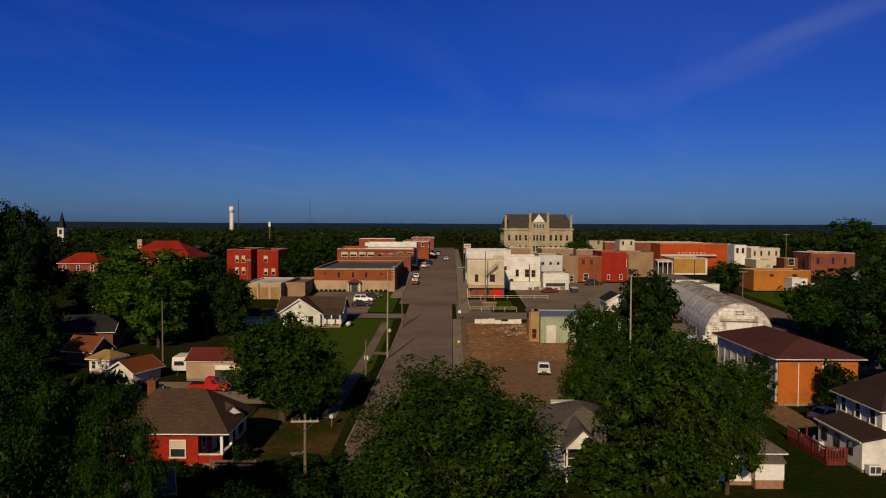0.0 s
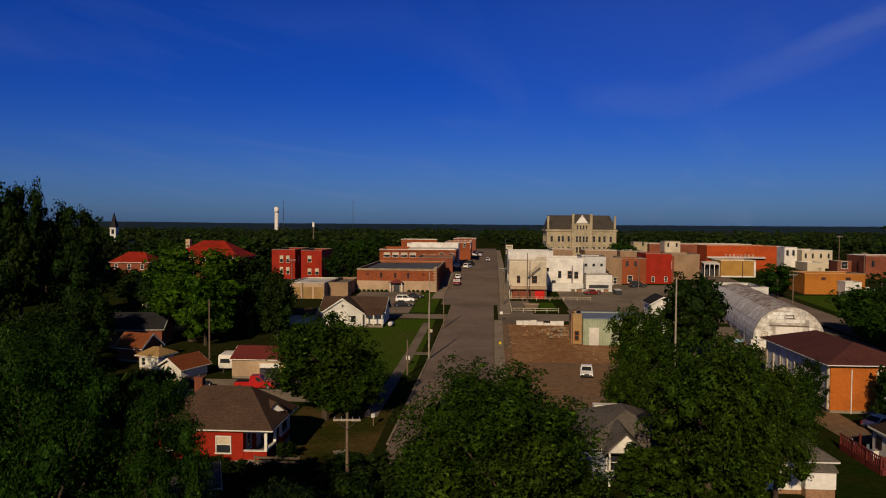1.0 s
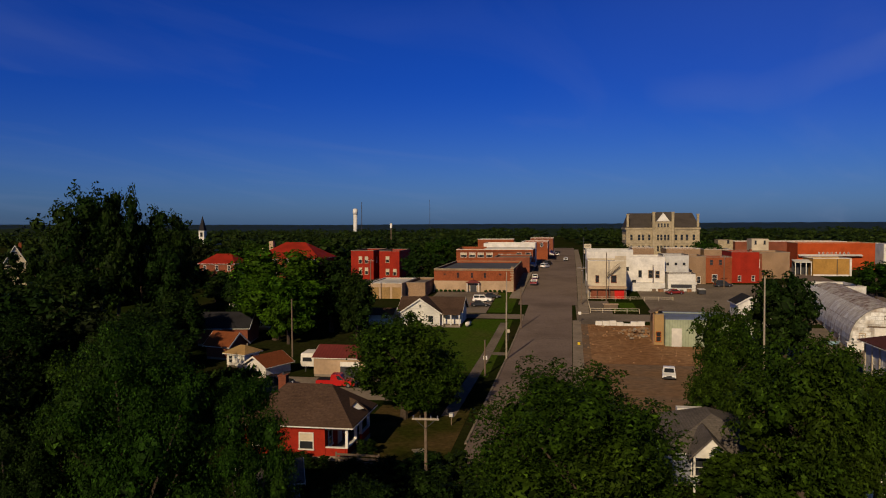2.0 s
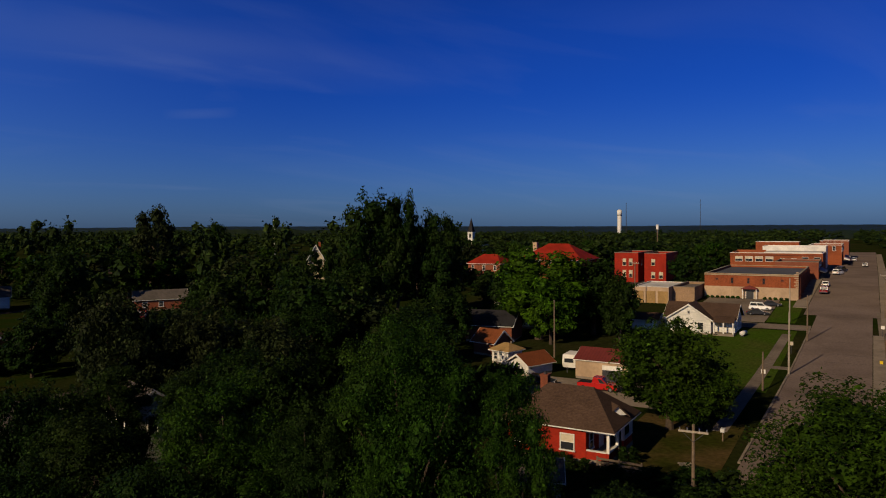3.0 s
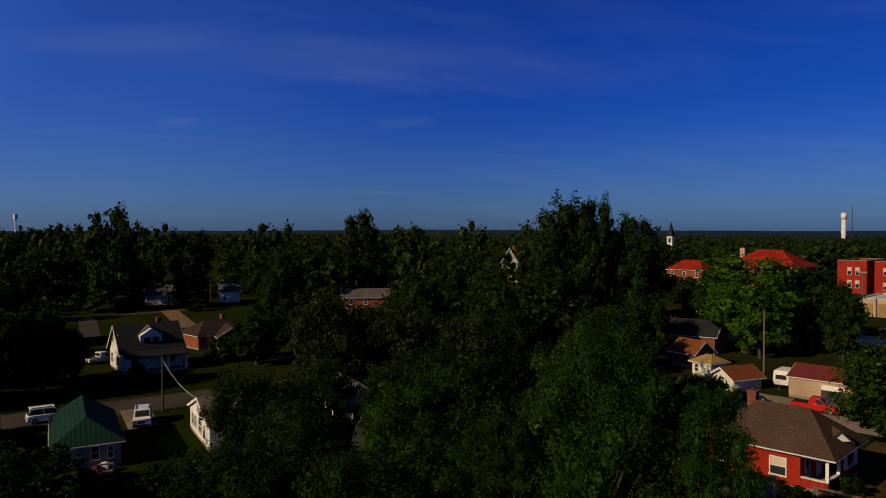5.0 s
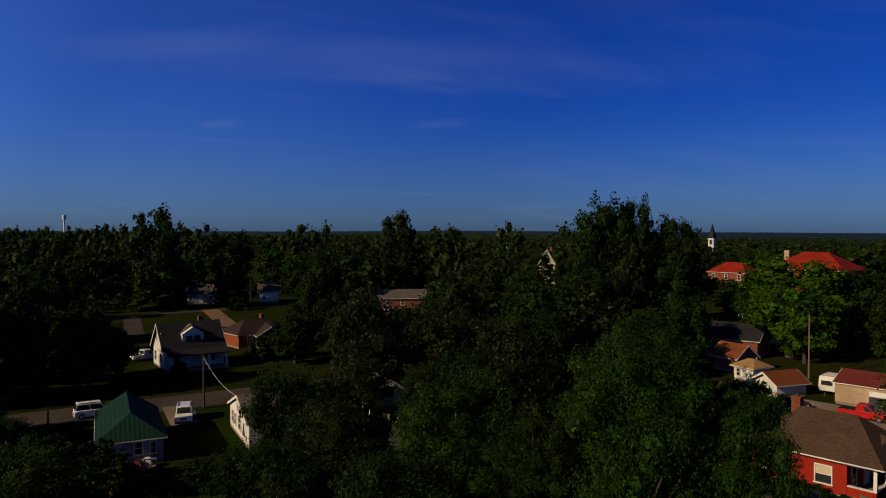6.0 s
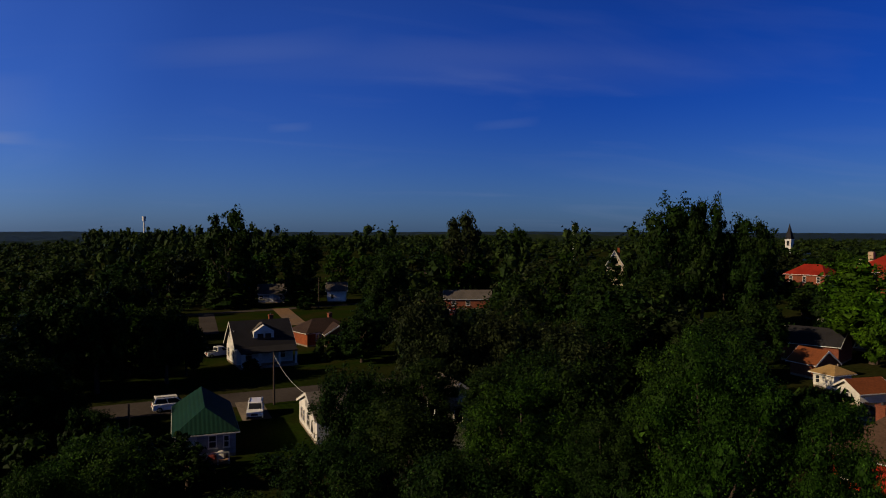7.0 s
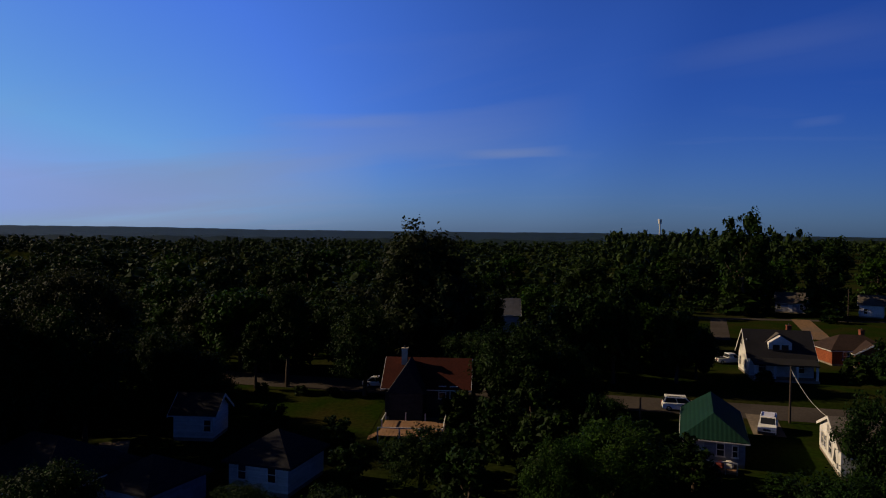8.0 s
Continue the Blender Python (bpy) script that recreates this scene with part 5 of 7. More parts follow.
for i in range(24):
    part("baluster", boxes((-1.075, -3.4 + i * 0.3, 0.66, -1.025, -3.3 + i * 0.3, 1.55)), M["maroon"], e)
for i in range(6):
    part("baluster", boxes((-0.8 + i * 0.27, -3.575, 0.66, -0.7 + i * 0.27, -3.525, 1.55)), M["maroon"], e)
for k, (x, y, c) in enumerate(((35.7, 66.5, "white"), (36.2, 68.6, "bluetarp"), (35.7, 70.6, "palegrey"))):
    e = thing("garden_chair", "pale garden chair on the timber deck", "chair", x, y, 40 * k, 0.66, "chairs on the deck")
    part("seat", boxes((-0.25, -0.25, 0.38, 0.25, 0.25, 0.43)), M[c], e)
    part("backrest", boxes((-0.25, 0.21, 0.43, 0.25, 0.26, 0.9)), M[c], e)
    for a in (-0.22, 0.19):
        for b in (-0.22, 0.2):
            part("leg", boxes((a, b, 0, a + 0.04, b + 0.04, 0.38)), M[c], e)
house("rear_white_house", "white house among the trees with dark roof", "house", 124, 207, 10, 6, 7, 3.4, 2.0, "gable", "x", "white", "shingledark", wins=[("f", -1.2, 1, 1, 1.5), ("f", 1.4, 1, 1, 1.5), ("l", 0, 1, 1, 1.5)])
house("small_white_shed", "small white shed under the trees", "shed", 36.5, 139, 0, 6, 5, 3.2, 1.6, "gable", "y", "white", "shinglegray", wins=[("f", 0, 0.8, 1.2, 1.4)])
house("dark_shed", "dark brown roofed shed with pale gable", "shed", 38.5, 160, 0, 5, 7, 3.6, 1.4, "gable", "y", "white", "shingledark")

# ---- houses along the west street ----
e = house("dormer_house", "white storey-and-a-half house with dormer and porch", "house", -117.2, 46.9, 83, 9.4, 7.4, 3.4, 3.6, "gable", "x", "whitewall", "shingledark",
          wins=[("l", -1.6, 4.4, 0.9, 1.4), ("l", 1.2, 4.4, 0.9, 1.4), ("l", -2.2, 1.0, 1.1, 1.6), ("l", 1.6, 1.0, 1.1, 1.6), ("f", -2.8, 1.0, 1.2, 1.6), ("f", 2.8, 1.0, 1.2, 1.6)], doors=[("f", 0, 0.4, 1.0, 2.05)], chimneys=[(2.5, 2.0, 7.6, 0.7, "brickdark")])
d = part("dormer", boxes((-1.7, -2.8, 4.0, 1.7, 0.5, 5.5)), M["white"], e)
part("dormer_roof", roof_mesh("gable", 3.4, 3.2, 5.5, 1.2, 0.35, "y"), M["shinglegray"], d)
prism_gable = prism(bmesh.new(), [(-1.7, -3.0, 5.5), (1.7, -3.0, 5.5), (0, -3.0, 6.6)], (0, 2, 0))
part("dormer_gable", prism_gable, M["white"], d)
for u in (-0.65, 0.65):
    part("dormer_window", boxes((u - 0.5, -3.06, 4.25, u + 0.5, -3.0, 5.2)), M["glass"], d)
part("porch_roof", prism(bmesh.new(), [(-4.7, -4.2, 3.1), (4.7, -4.2, 3.1), (4.7, -6.6, 2.5), (-4.7, -6.6, 2.5)], (0, 0, 0.18)), M["shingledark"], e)
for u in (-4.4, -1.6, 1.6, 4.4):
    part("porch_post", boxes((u - 0.16, -6.4, 0, u + 0.16, -6.1, 2.55)), M["white"], e)
part("porch_floor", boxes((-4.7, -6.6, -0.2, 4.7, -4.02, 0.4)), M["concrete"], e)

# white walls drawn in the siding whose colour carries blue shade
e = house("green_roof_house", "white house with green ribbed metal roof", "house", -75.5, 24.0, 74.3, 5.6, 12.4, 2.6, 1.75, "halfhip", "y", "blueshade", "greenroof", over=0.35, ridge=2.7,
          wins=[("f", 0.6, 1.0, 0.8, 1.3), ("l", -4, 1.0, 1.0, 1.3), ("l", 4, 1.0, 1.0, 1.3), ("f", 1.9, 1.0, 0.6, 1.2)], doors=[("f", -1.4, 0.2, 0.9, 2.05)])
e = thing("cluttered_porch", "back porch with railings and stacked odds and ends", "porch", -68.1, 21.9, 74.3)
part("floor", boxes((-2.1, -0.9, 0.1, 2.1, 0.8, 0.3)), M["deckwood"], e)
for u in (-2.0, -1.0, 0, 1.0, 2.0):
    part("post", boxes((u - 0.05, -0.9, 0, u + 0.05, -0.8, 1.2)), M["white"], e)
part("rail", boxes((-2.05, -0.9, 1.1, 2.05, -0.8, 1.2)), M["white"], e)
rng = random.Random(8)
for k in range(9):
    t_ = thing("stored_item", "mixed household item stored on the porch", "stored item", -68.1 + rng.uniform(-0.4, 0.4), 21.9 + rng.uniform(-1.6, 1.6), rng.uniform(0, 90), 0.3, "items on the porch")
    s = rng.uniform(0.2, 0.45)
    part("body", boxes((-s, -s * 0.7, 0, s, s * 0.7, s * 1.2), (-s * 0.6, -s * 0.5, s * 1.2, s * 0.6, s * 0.5, s * 1.6)), M[rng.choice(["white", "maroon", "bluetarp", "deckwood", "darkmetal"])], t_)

e = house("white_gable_house", "white gabled house with grey shingle roof", "house", -70.3, 38.9, -15, 10.4, 10, 2.7, 1.75, "gable", "y", "white", "shinglegray", over=0.25,
          wins=[("f", -3.4, 1.0, 0.9, 1.3), ("f", -1.9, 1.0, 0.9, 1.3), ("f", 0.6, 1.0, 1.5, 1.4), ("f", -0.6, 2.9, 0.6, 0.8), ("f", 0.5, 2.9, 0.6, 0.8)])
part("gable_vent", prism(bmesh.new(), [(2.0, -5.06, 0.9), (3.2, -5.06, 0.9), (2.6, -5.06, 2.2)], (0, 0.05, 0)), M["darkmetal"], e)
part("meter_box", boxes((3.9, -5.14, 0.7, 4.2, -5.0, 1.2)), M["palegrey"], e)
e = house("red_roof_house", "dark house with red roof and front gable", "house", -87.0, -6.4, 90, 9.6, 8, 3.9, 2.6, "gable", "x", "darkboard", "darkred",
          wins=[("f", 3.2, 2.6, 0.9, 1.5), ("f", 1.9, 2.6, 0.9, 1.5), ("f", -3, 1, 1.0, 1.5)], chimneys=[(-2.9, -0.8, 7.8, 0.7, "cream")])
g = part("front_gable_wall", boxes((-4.0, -6.5, -0.3, -0.2, -3.98, 4.0)), M["darkboard"], e)
part("front_gable_roof", prism(bmesh.new(), [(-4.3, -6.9, 3.7), (0.1, -6.9, 3.7), (-2.1, -6.9, 6.9)], (0, 6.4, 0)), M["shingledark"], e)
e = thing("timber_deck", "raised timber deck with white rails and steps", "deck", -78.0, -6.2, 90)
for i in range(18):
    part("board", boxes((-4.5 + i * 0.38, -4.6, 0.75, -4.14 + i * 0.38, 1.6, 0.83)), M["deckwood"], e)
for a in (-4.45, -2.2, 0, 2.3):
    for b in (-4.55, -1.5, 1.6):
        if b == -1.5 and a in (-2.2, 0):
            continue
        part("post", boxes((a - 0.06, b - 0.06, -0.2, a + 0.06, b + 0.06, 1.7)), M["white"], e)
part("rail", boxes((-4.5, -4.6, 1.6, 2.3, -4.5, 1.7), (-4.5, -1.4, 1.6, -4.4, 1.6, 1.7), (2.25, -4.5, 1.6, 2.35, 1.6, 1.7)), M["white"], e)
e = thing("garden_steps", "pale timber steps down to the lawn", "steps", -75.3, -10.75, 0)
for i in range(4):
    part("tread", boxes((-0.8, -0.3 * i - 0.3, 0.5 - 0.16 * i, 0.8, -0.3 * i, 0.56 - 0.16 * i)), M["deckwood"], e)
part("stringer", prism(bmesh.new(), [(-0.85, 0.1, 0.7), (-0.85, -1.3, 0), (-0.85, -1.3, -0.1), (-0.85, 0.1, -0.1)], (0.06, 0, 0)), M["deckwood"], e)

house("grey_roof_house", "house with pale grey hip roof among trees", "house", -162, 4.6, 90, 7, 8, 4.2, 3.0, "gable", "x", "blueshade", "tarroof", wins=[("f", -2, 1, 1, 1.5), ("f", 2, 1, 1, 1.5)])
house("grey_barn", "long grey-roofed house on the far street", "house", -216.5, 91.0, 62, 8, 7, 3.0, 2.6, "gable", "x", "blueshade", "shinglegray", wins=[("f", -3, 1, 1.2, 1.5), ("f", 3, 1, 1.2, 1.5)], doors=[("f", 0, 0.3, 1, 2.05)])
house("far_gable_house", "brown house with pale gable among trees", "house", -250, 77, 90, 10, 8, 3.6, 3.2, "gable", "y", "brickdark", "shingledark", wins=[("f", -2, 1, 1, 1.5)])
house("brick_house", "red-brown brick house with brown hip roof", "house", -130, 65, 92, 10, 7, 2.8, 2.0, "hip", "x", "redbrick", "darkbrown", ridge=4, wins=[("f", -2.6, 1, 1.2, 1.4)], chimneys=[(2.4, 1.0, 5.6, 0.7, "brickdark")])
house("brick_house_wing", "red-brown brick wing with a brown gable roof", "house wing", -125.6, 66.0, -16, 5.0, 5.0, 2.6, 1.5, "gable", "x", "redbrick", "darkbrown", wins=[("f", 0.6, 1, 1.0, 1.3)])
house("white_far_house", "white house with grey roof by the far street", "house", -206.5, 108.8, 60, 6, 6, 3.6, 2.4, "gable", "x", "white", "shinglegray", wins=[("f", -1.4, 1, 1, 1.5), ("l", 0, 1, 1, 1.5)])
house("wood_house", "long low brown-roofed house in the woods", "house", -163, 128, 55, 13, 8, 3.0, 2.0, "gable", "x", "brickdark", "shinglegray", wins=[("f", -4, 1, 1.2, 1.4), ("f", 0, 1, 1.2, 1.4)])
house("hidden_white_house", "tall white house glimpsed between dense trees", "house", -58.5, 43.6, -15, 5, 5, 5.6, 1.5, "gable", "x", "white", "shinglegray", wins=[("f", -0.8, 3.2, 1.0, 1.5), ("r", 0, 3.2, 1.0, 1.5)])
house("small_brown_garage", "small brown gabled garage in the shade", "garage", -132, 24, 90, 6, 6, 2.6, 1.8, "gable", "y", "brickdark", "shingledark")
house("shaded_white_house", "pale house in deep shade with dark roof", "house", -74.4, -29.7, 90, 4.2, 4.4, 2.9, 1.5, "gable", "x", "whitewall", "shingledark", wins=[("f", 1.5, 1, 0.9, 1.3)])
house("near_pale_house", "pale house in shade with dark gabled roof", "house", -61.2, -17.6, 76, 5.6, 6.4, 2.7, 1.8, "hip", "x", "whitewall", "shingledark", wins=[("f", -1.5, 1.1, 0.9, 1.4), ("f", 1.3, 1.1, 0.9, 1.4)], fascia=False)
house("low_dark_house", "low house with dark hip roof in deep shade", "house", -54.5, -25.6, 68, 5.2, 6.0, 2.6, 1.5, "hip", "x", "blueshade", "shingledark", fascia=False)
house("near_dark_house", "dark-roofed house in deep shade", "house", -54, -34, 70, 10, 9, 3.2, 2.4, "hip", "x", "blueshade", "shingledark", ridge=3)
house("victorian_house", "tall white house with turreted gables behind trees", "house", -146, 172, 40, 5.0, 6, 11.4, 4.2, "gable", "y", "cream", "slate", wins=[("f", -1.6, 9.6, 1, 1.7), ("f", 1.6, 9.6, 1, 1.7), ("f", 0, 12.6, 1.4, 1.6)], chimneys=[(1.2, 1.0, 16.2, 0.7, "redbrick")], z=1.0)

# ---- far landmarks ----
e = thing("church_steeple", "white church tower with a dark pointed spire", "church", -212, 399, 0, 6)
part("tower", boxes((-1.7, -1.7, -1, 1.7, 1.7, 12.0), (-1.95, -1.95, 12.0, 1.95, 1.95, 12.4)), M["whitewall"], e)
part("belfry_opening", boxes((-0.75, -1.76, 8.8, 0.75, -1.7, 11.4)), M["shingledark"], e)
bm = bmesh.new()
b4 = [bm.verts.new((a, b, 12.45)) for a, b in ((-1.7, -1.7), (1.7, -1.7), (1.7, 1.7), (-1.7, 1.7))]
top = bm.verts.new((0, 0, 21.5))
for i in range(4):
    bm.faces.new((b4[i], b4[(i + 1) % 4], top))
bm.faces.new(b4)
part("spire", bm, M["shingledark"], e)
part("nave", boxes((-4, 2.4, -1, 4, 16, 4.5)), M["whitewall"], e)
e = thing("water_tower", "white cylindrical standpipe water tower", "water tower", -198, 672, 0, 6)
part("tank", tube(bmesh.new(), (0, 0, 25), (0, 0, 30.0), 2.25, 2.25, 20), M["white"], e, smooth=True)
part("shaft", tube(bmesh.new(), (0, 0, -1), (0, 0, 25), 1.9, 1.9, 20), M["white"], e, smooth=True)
part("cap", tube(bmesh.new(), (0, 0, 30.0), (0, 0, 30.8), 2.25, 1.2, 20), M["white"], e, smooth=True)
e = thing("radio_mast", "slender grey radio mast beside the water tower", "mast", -191, 670, 0, 6)
part("pole", tube(bmesh.new(), (0, 0, 0), (0, 0, 37), 0.35, 0.25, 6), M["darkmetal"], e)
e = thing("radio_mast", "slender grey radio mast on the far ridge", "mast", -165, 890, 0, 6)
part("pole", tube(bmesh.new(), (0, 0, 0), (0, 0, 46), 0.3, 0.2, 6), M["darkmetal"], e)
e = thing("lamp_tower", "white-topped pole with floodlights", "mast", -110, 455, 0, 6)
part("pole", tube(bmesh.new(), (0, 0, 0), (0, 0, 16), 0.4, 0.35, 8), M["wood"], e)
part("head", boxes((-0.7, -0.5, 13.2, 0.7, 0.5, 16.2)), M["white"], e)
e = thing("white_mast", "plain white mast above the trees", "mast", -275, 290, 0, 6)
part("pole", tube(bmesh.new(), (0, 0, 0), (0, 0, 20.4), 0.55, 0.5, 8), M["white"], e)
e = thing("water_tower", "distant white water tower above the woods", "water tower", -886, 214, 0, 4)
part("shaft", tube(bmesh.new(), (0, 0, 0), (0, 0, 32), 0.9, 0.9, 12), M["white"], e)
part("tank", tube(bmesh.new(), (0, 0, 32), (0, 0, 37.5), 2.0, 2.3, 14), M["white"], e)


# ---- poles ----
def utility_pole(x, y, h, rz=0, arms=1, lamp=False, label="weathered wooden utility pole with crossarm", finish="wood"):
    e = thing("utility_pole", label, "utility pole", x, y, rz, group="utility poles")
    part("pole", tube(bmesh.new(), (0, 0, -0.5), (0, 0, h), 0.15, 0.10, 8), M[finish], e)
    for k in range(arms):
        z = h - 0.5 - 0.9 * k
        a = part("crossarm", boxes((-1.0, -0.16, z - 0.07, 1.0, -0.06, z + 0.07)), M["palewood"], e)
        part("brace", tube(tube(bmesh.new(), (-0.8, -0.1, z), (0, -0.14, z - 0.7), 0.025, 0.025, 5), (0.8, -0.1, z), (0, -0.14, z - 0.7), 0.025, 0.025, 5), M["darkmetal"], a)
        for u in (-0.9, -0.4, 0.4, 0.9):
            part("insulator", tube(bmesh.new(), (u, -0.11, z + 0.07), (u, -0.11, z + 0.25), 0.05, 0.04, 6), M["chrome"], a)
    if lamp:
        part("lamp_arm", tube(bmesh.new(), (0, 0, h - 1.4), (0, -2.0, h - 0.9), 0.04, 0.03, 6), M["darkmetal"], e)
        part("lamp_head", boxes((-0.15, -2.5, h - 0.98, 0.15, -1.95, h - 0.82)), M["chrome"], e)
    return e


POLES_A = ((-9.95, 51.5, 8.1, 4, 1, 0), (-8.2, 144.2, 8.4, 0, 0, 0), (-11.0, 102.3, 5.2, 0, 0, 0), (-43.9, 111.8, 9.6, 0, 0, 0), (4.6, 176, 9.4, 0, 1, 1), (10.8, 182, 12.2, 0, 0, 0),
           (24.3, 201, 7.2, 0, 0, 0), (-48, 176, 11.0, 0, 1, 0))
POLES_B = ((-190.1, 94.2, 9.0, 0, 0, 0), (-86.5, 36.5, 6.8, 60, 0, 0), (43.5, 205, 9.5, 0, 1, 0), (70.5, 168, 9.5, 0, 1, 0), (80.5, 150, 9.5, 0, 0, 0), (-79.5, 17.5, 4.2, 0, 0, 0), (-109.5, 100, 9, 0, 1, 0), (115, 240, 14, 0, 1, 0),
           (121, 236, 9, 0, 1, 0), (-106.5, -20, 9.5, 90, 1, 0))
for x, y, h, rz, arms, lamp in POLES_A + POLES_B:
    utility_pole(x, y, h, rz, arms, lamp, "weathered wooden utility pole with crossarm" if arms else "bare weathered wooden pole", "bark" if x < -75 else "wood")
for x, y, h in ((-8.86, 114.6, 9.2), (-12.64, 164.4, 9.2), (27.4, 104, 14.5)):
    utility_pole(x, y, h, 0, 0, False, "bare bleached wooden pole beside the street", "palewood")


def cable(name, label, p, q, sag, r=0.02):
    c = bpy.data.curves.new(name, "CURVE")
    c.dimensions, c.bevel_depth, c.bevel_resolution = "3D", r, 1
    s = c.splines.new("POLY")
    s.points.add(12)
    for i in range(13):
        t = i / 12
        v = Vector(p).lerp(Vector(q), t)
        s.points[i].co = (v.x, v.y, v.z - sag * 4 * t * (1 - t), 1)
    c.materials.append(M["palegrey"])
    tagged(new(name, c), label, "cable")


cable("service_cable", "slack service cable from pole to gable", (-86.5, 36.5, 6.4), (-72.0, 34.2, 4.3), 0.7, 0.022)


# ---- vehicles ----
def car(x, y, rz, paint, kind, label, z=None):
    L, Wd, H = {"sedan": (4.6, 1.8, 1.42), "suv": (4.8, 1.9, 1.78), "pickup": (5.4, 1.95, 1.75)}[kind]
    e = thing({"sedan": "car", "suv": "suv", "pickup": "pickup_truck"}[kind], label, {"sedan": "car", "suv": "car", "pickup": "pickup truck"}[kind], x, y, rz, (gz(x, y) if z is None else z) + 0.05, "parked vehicles")
    a, b, w = -L / 2, L / 2, Wd / 2
    belt = H * 0.58
    low = [(a, 0.35), (a + 0.05, belt * 0.9), (a + 0.5, belt), (b - 1.2, belt), (b - 0.1, belt * 0.82), (b, 0.4), (b - 0.2, 0.25), (a + 0.2, 0.25)]
    bm = prism(bmesh.new(), [(u, -w, v) for u, v in low], (0, Wd, 0))
    bmesh.ops.bevel(bm, geom=bm.edges[:], offset=0.06, segments=1, affect="EDGES")
    body = part("body", bm, M[paint], e, smooth=False)
    cab = {"sedan": [(a + 0.55, belt), (a + 1.25, H - 0.06), (b - 2.1, H - 0.06), (b - 1.25, belt)], "suv": [(a + 0.12, belt), (a + 0.4, H - 0.07), (b - 1.9, H - 0.07), (b - 1.2, belt)],
           "pickup": [(a + 2.0, belt), (a + 2.15, H - 0.07), (b - 2.1, H - 0.07), (b - 1.35, belt)]}[kind]
    part("cabin", prism(bmesh.new(), [(u, -w + 0.12, v) for u, v in cab], (0, Wd - 0.24, 0)), M[paint], e)
    for name, lo, hi, out in (("rear_window", cab[0], cab[1], -1), ("windshield", cab[3], cab[2], 1)):
        a0, a1 = [Vector(lo).lerp(Vector(hi), f) for f in (0.08, 0.9)]
        n_ = Vector((hi[1] - lo[1], lo[0] - hi[0])).normalized() * 0.03 * (1 if hi[1] * out > lo[1] * out else -1)
        n_ = n_ if n_.x * out > 0 else -n_
        part(name, prism(bmesh.new(), [(a0.x, -w + 0.2, a0.y), (a1.x, -w + 0.24, a1.y), (a1.x, w - 0.24, a1.y), (a0.x, w - 0.2, a0.y)], (n_.x, 0, n_.y)), M["glass"], e, "dark tinted glass")
    mid0, mid1 = 0.5 * (cab[0][0] + cab[3][0]), 0.5 * (cab[1][0] + cab[2][0])
    z0, z1 = belt + 0.03, cab[1][1] - 0.07
    for s in (-1, 1):
        for q0, q1 in (((cab[0][0] + 0.18, mid0 - 0.06), (cab[1][0] + 0.12, mid1 - 0.06)), ((mid0 + 0.06, cab[3][0] - 0.18), (mid1 + 0.06, cab[2][0] - 0.1))):
            if kind == "pickup" and q0[0] < mid0:
                continue
            part("side_window", prism(bmesh.new(), [(q0[0], s * (w - 0.12), z0), (q0[1], s * (w - 0.12), z0), (q1[1], s * (w - 0.12), z1), (q1[0], s * (w - 0.12), z1)], (0, s * 0.02, 0)), M["glass"], e, "dark tinted glass")
    bm = prism(bmesh.new(), [(cab[1][0] - 0.05, -w + 0.16, cab[1][1]), (cab[2][0] + 0.05, -w + 0.16, cab[1][1]), (cab[2][0], -w + 0.16, H), (cab[1][0], -w + 0.16, H)], (0, Wd - 0.32, 0))
    part("roof", bm, M[paint], e)
    if kind == "pickup":
        part("bed", boxes((a + 0.12, -w + 0.14, belt - 0.02, a + 1.9, w - 0.14, belt + 0.004)), M["black"], e)
    if kind == "suv":
        for s in (-1, 1):
            part("roof_rail", boxes((a + 0.6, s * (w - 0.275) - 0.025, H, b - 2.1, s * (w - 0.275) + 0.025, H + 0.08)), M["darkmetal"], e)
    for u in (a + 0.85, b - 0.9):
        for s in (-1, 1):
            wh = part("wheel", tube(bmesh.new(), (u, s * (w - 0.2), 0.31), (u, s * (w + 0.01), 0.31), 0.33, 0.33, 14), M["black"], e)
            part("rim", tube(bmesh.new(), (u, s * (w + 0.005), 0.31), (u, s * (w + 0.03), 0.31), 0.2, 0.17, 10), M["chrome"], wh)
    for s in (-1, 1):
        part("headlight", boxes((b - 0.06, s * 0.62 - 0.2, belt * 0.62, b + 0.01, s * 0.62 + 0.2, belt * 0.8)), M["lampwhite"], e)
        part("tail_light", boxes((a - 0.01, s * 0.68 - 0.12, belt * 0.62, a + 0.08, s * 0.68 + 0.12, belt * 0.9)), M["lampred"], e)
    part("grille", boxes((b - 0.05, -0.38, belt * 0.58, b + 0.015, 0.38, belt * 0.8)), M["darkmetal"], e)
    for u in (a - 0.05, b - 0.1):
        part("bumper", boxes((u, -w + 0.1, 0.3, u + 0.15, w - 0.1, 0.5)), M["darkmetal"], e)
    return e


car(14.9, 104.6, 263, "carwhite", "sedan", "small white car parked on the empty asphalt lot")
car(-19.6, 171.5, 8, "cardark", "sedan", "dark car with bright glass in the gravel lot")
car(-19.9, 178.7, 5, "carwhite", "suv", "white van-like car in the gravel lot")
car(-18.2, 185.3, 8, "cardark", "sedan", "dark car beside the white van")
car(-8.2, 212, 88, "carmaroon", "pickup", "maroon pickup parked by the kerb")
car(-8.4, 227, 88, "carwhite", "sedan", "white car parked by the kerb")
car(-6.2, 262, 70, "carwhite", "suv", "white car parked at an angle by the shops")
car(-5.4, 274, 70, "cardark", "suv", "dark car parked at an angle by the shops")
car(1.4, 306, 268, "carwhite", "sedan", "pale car on the street near the square")
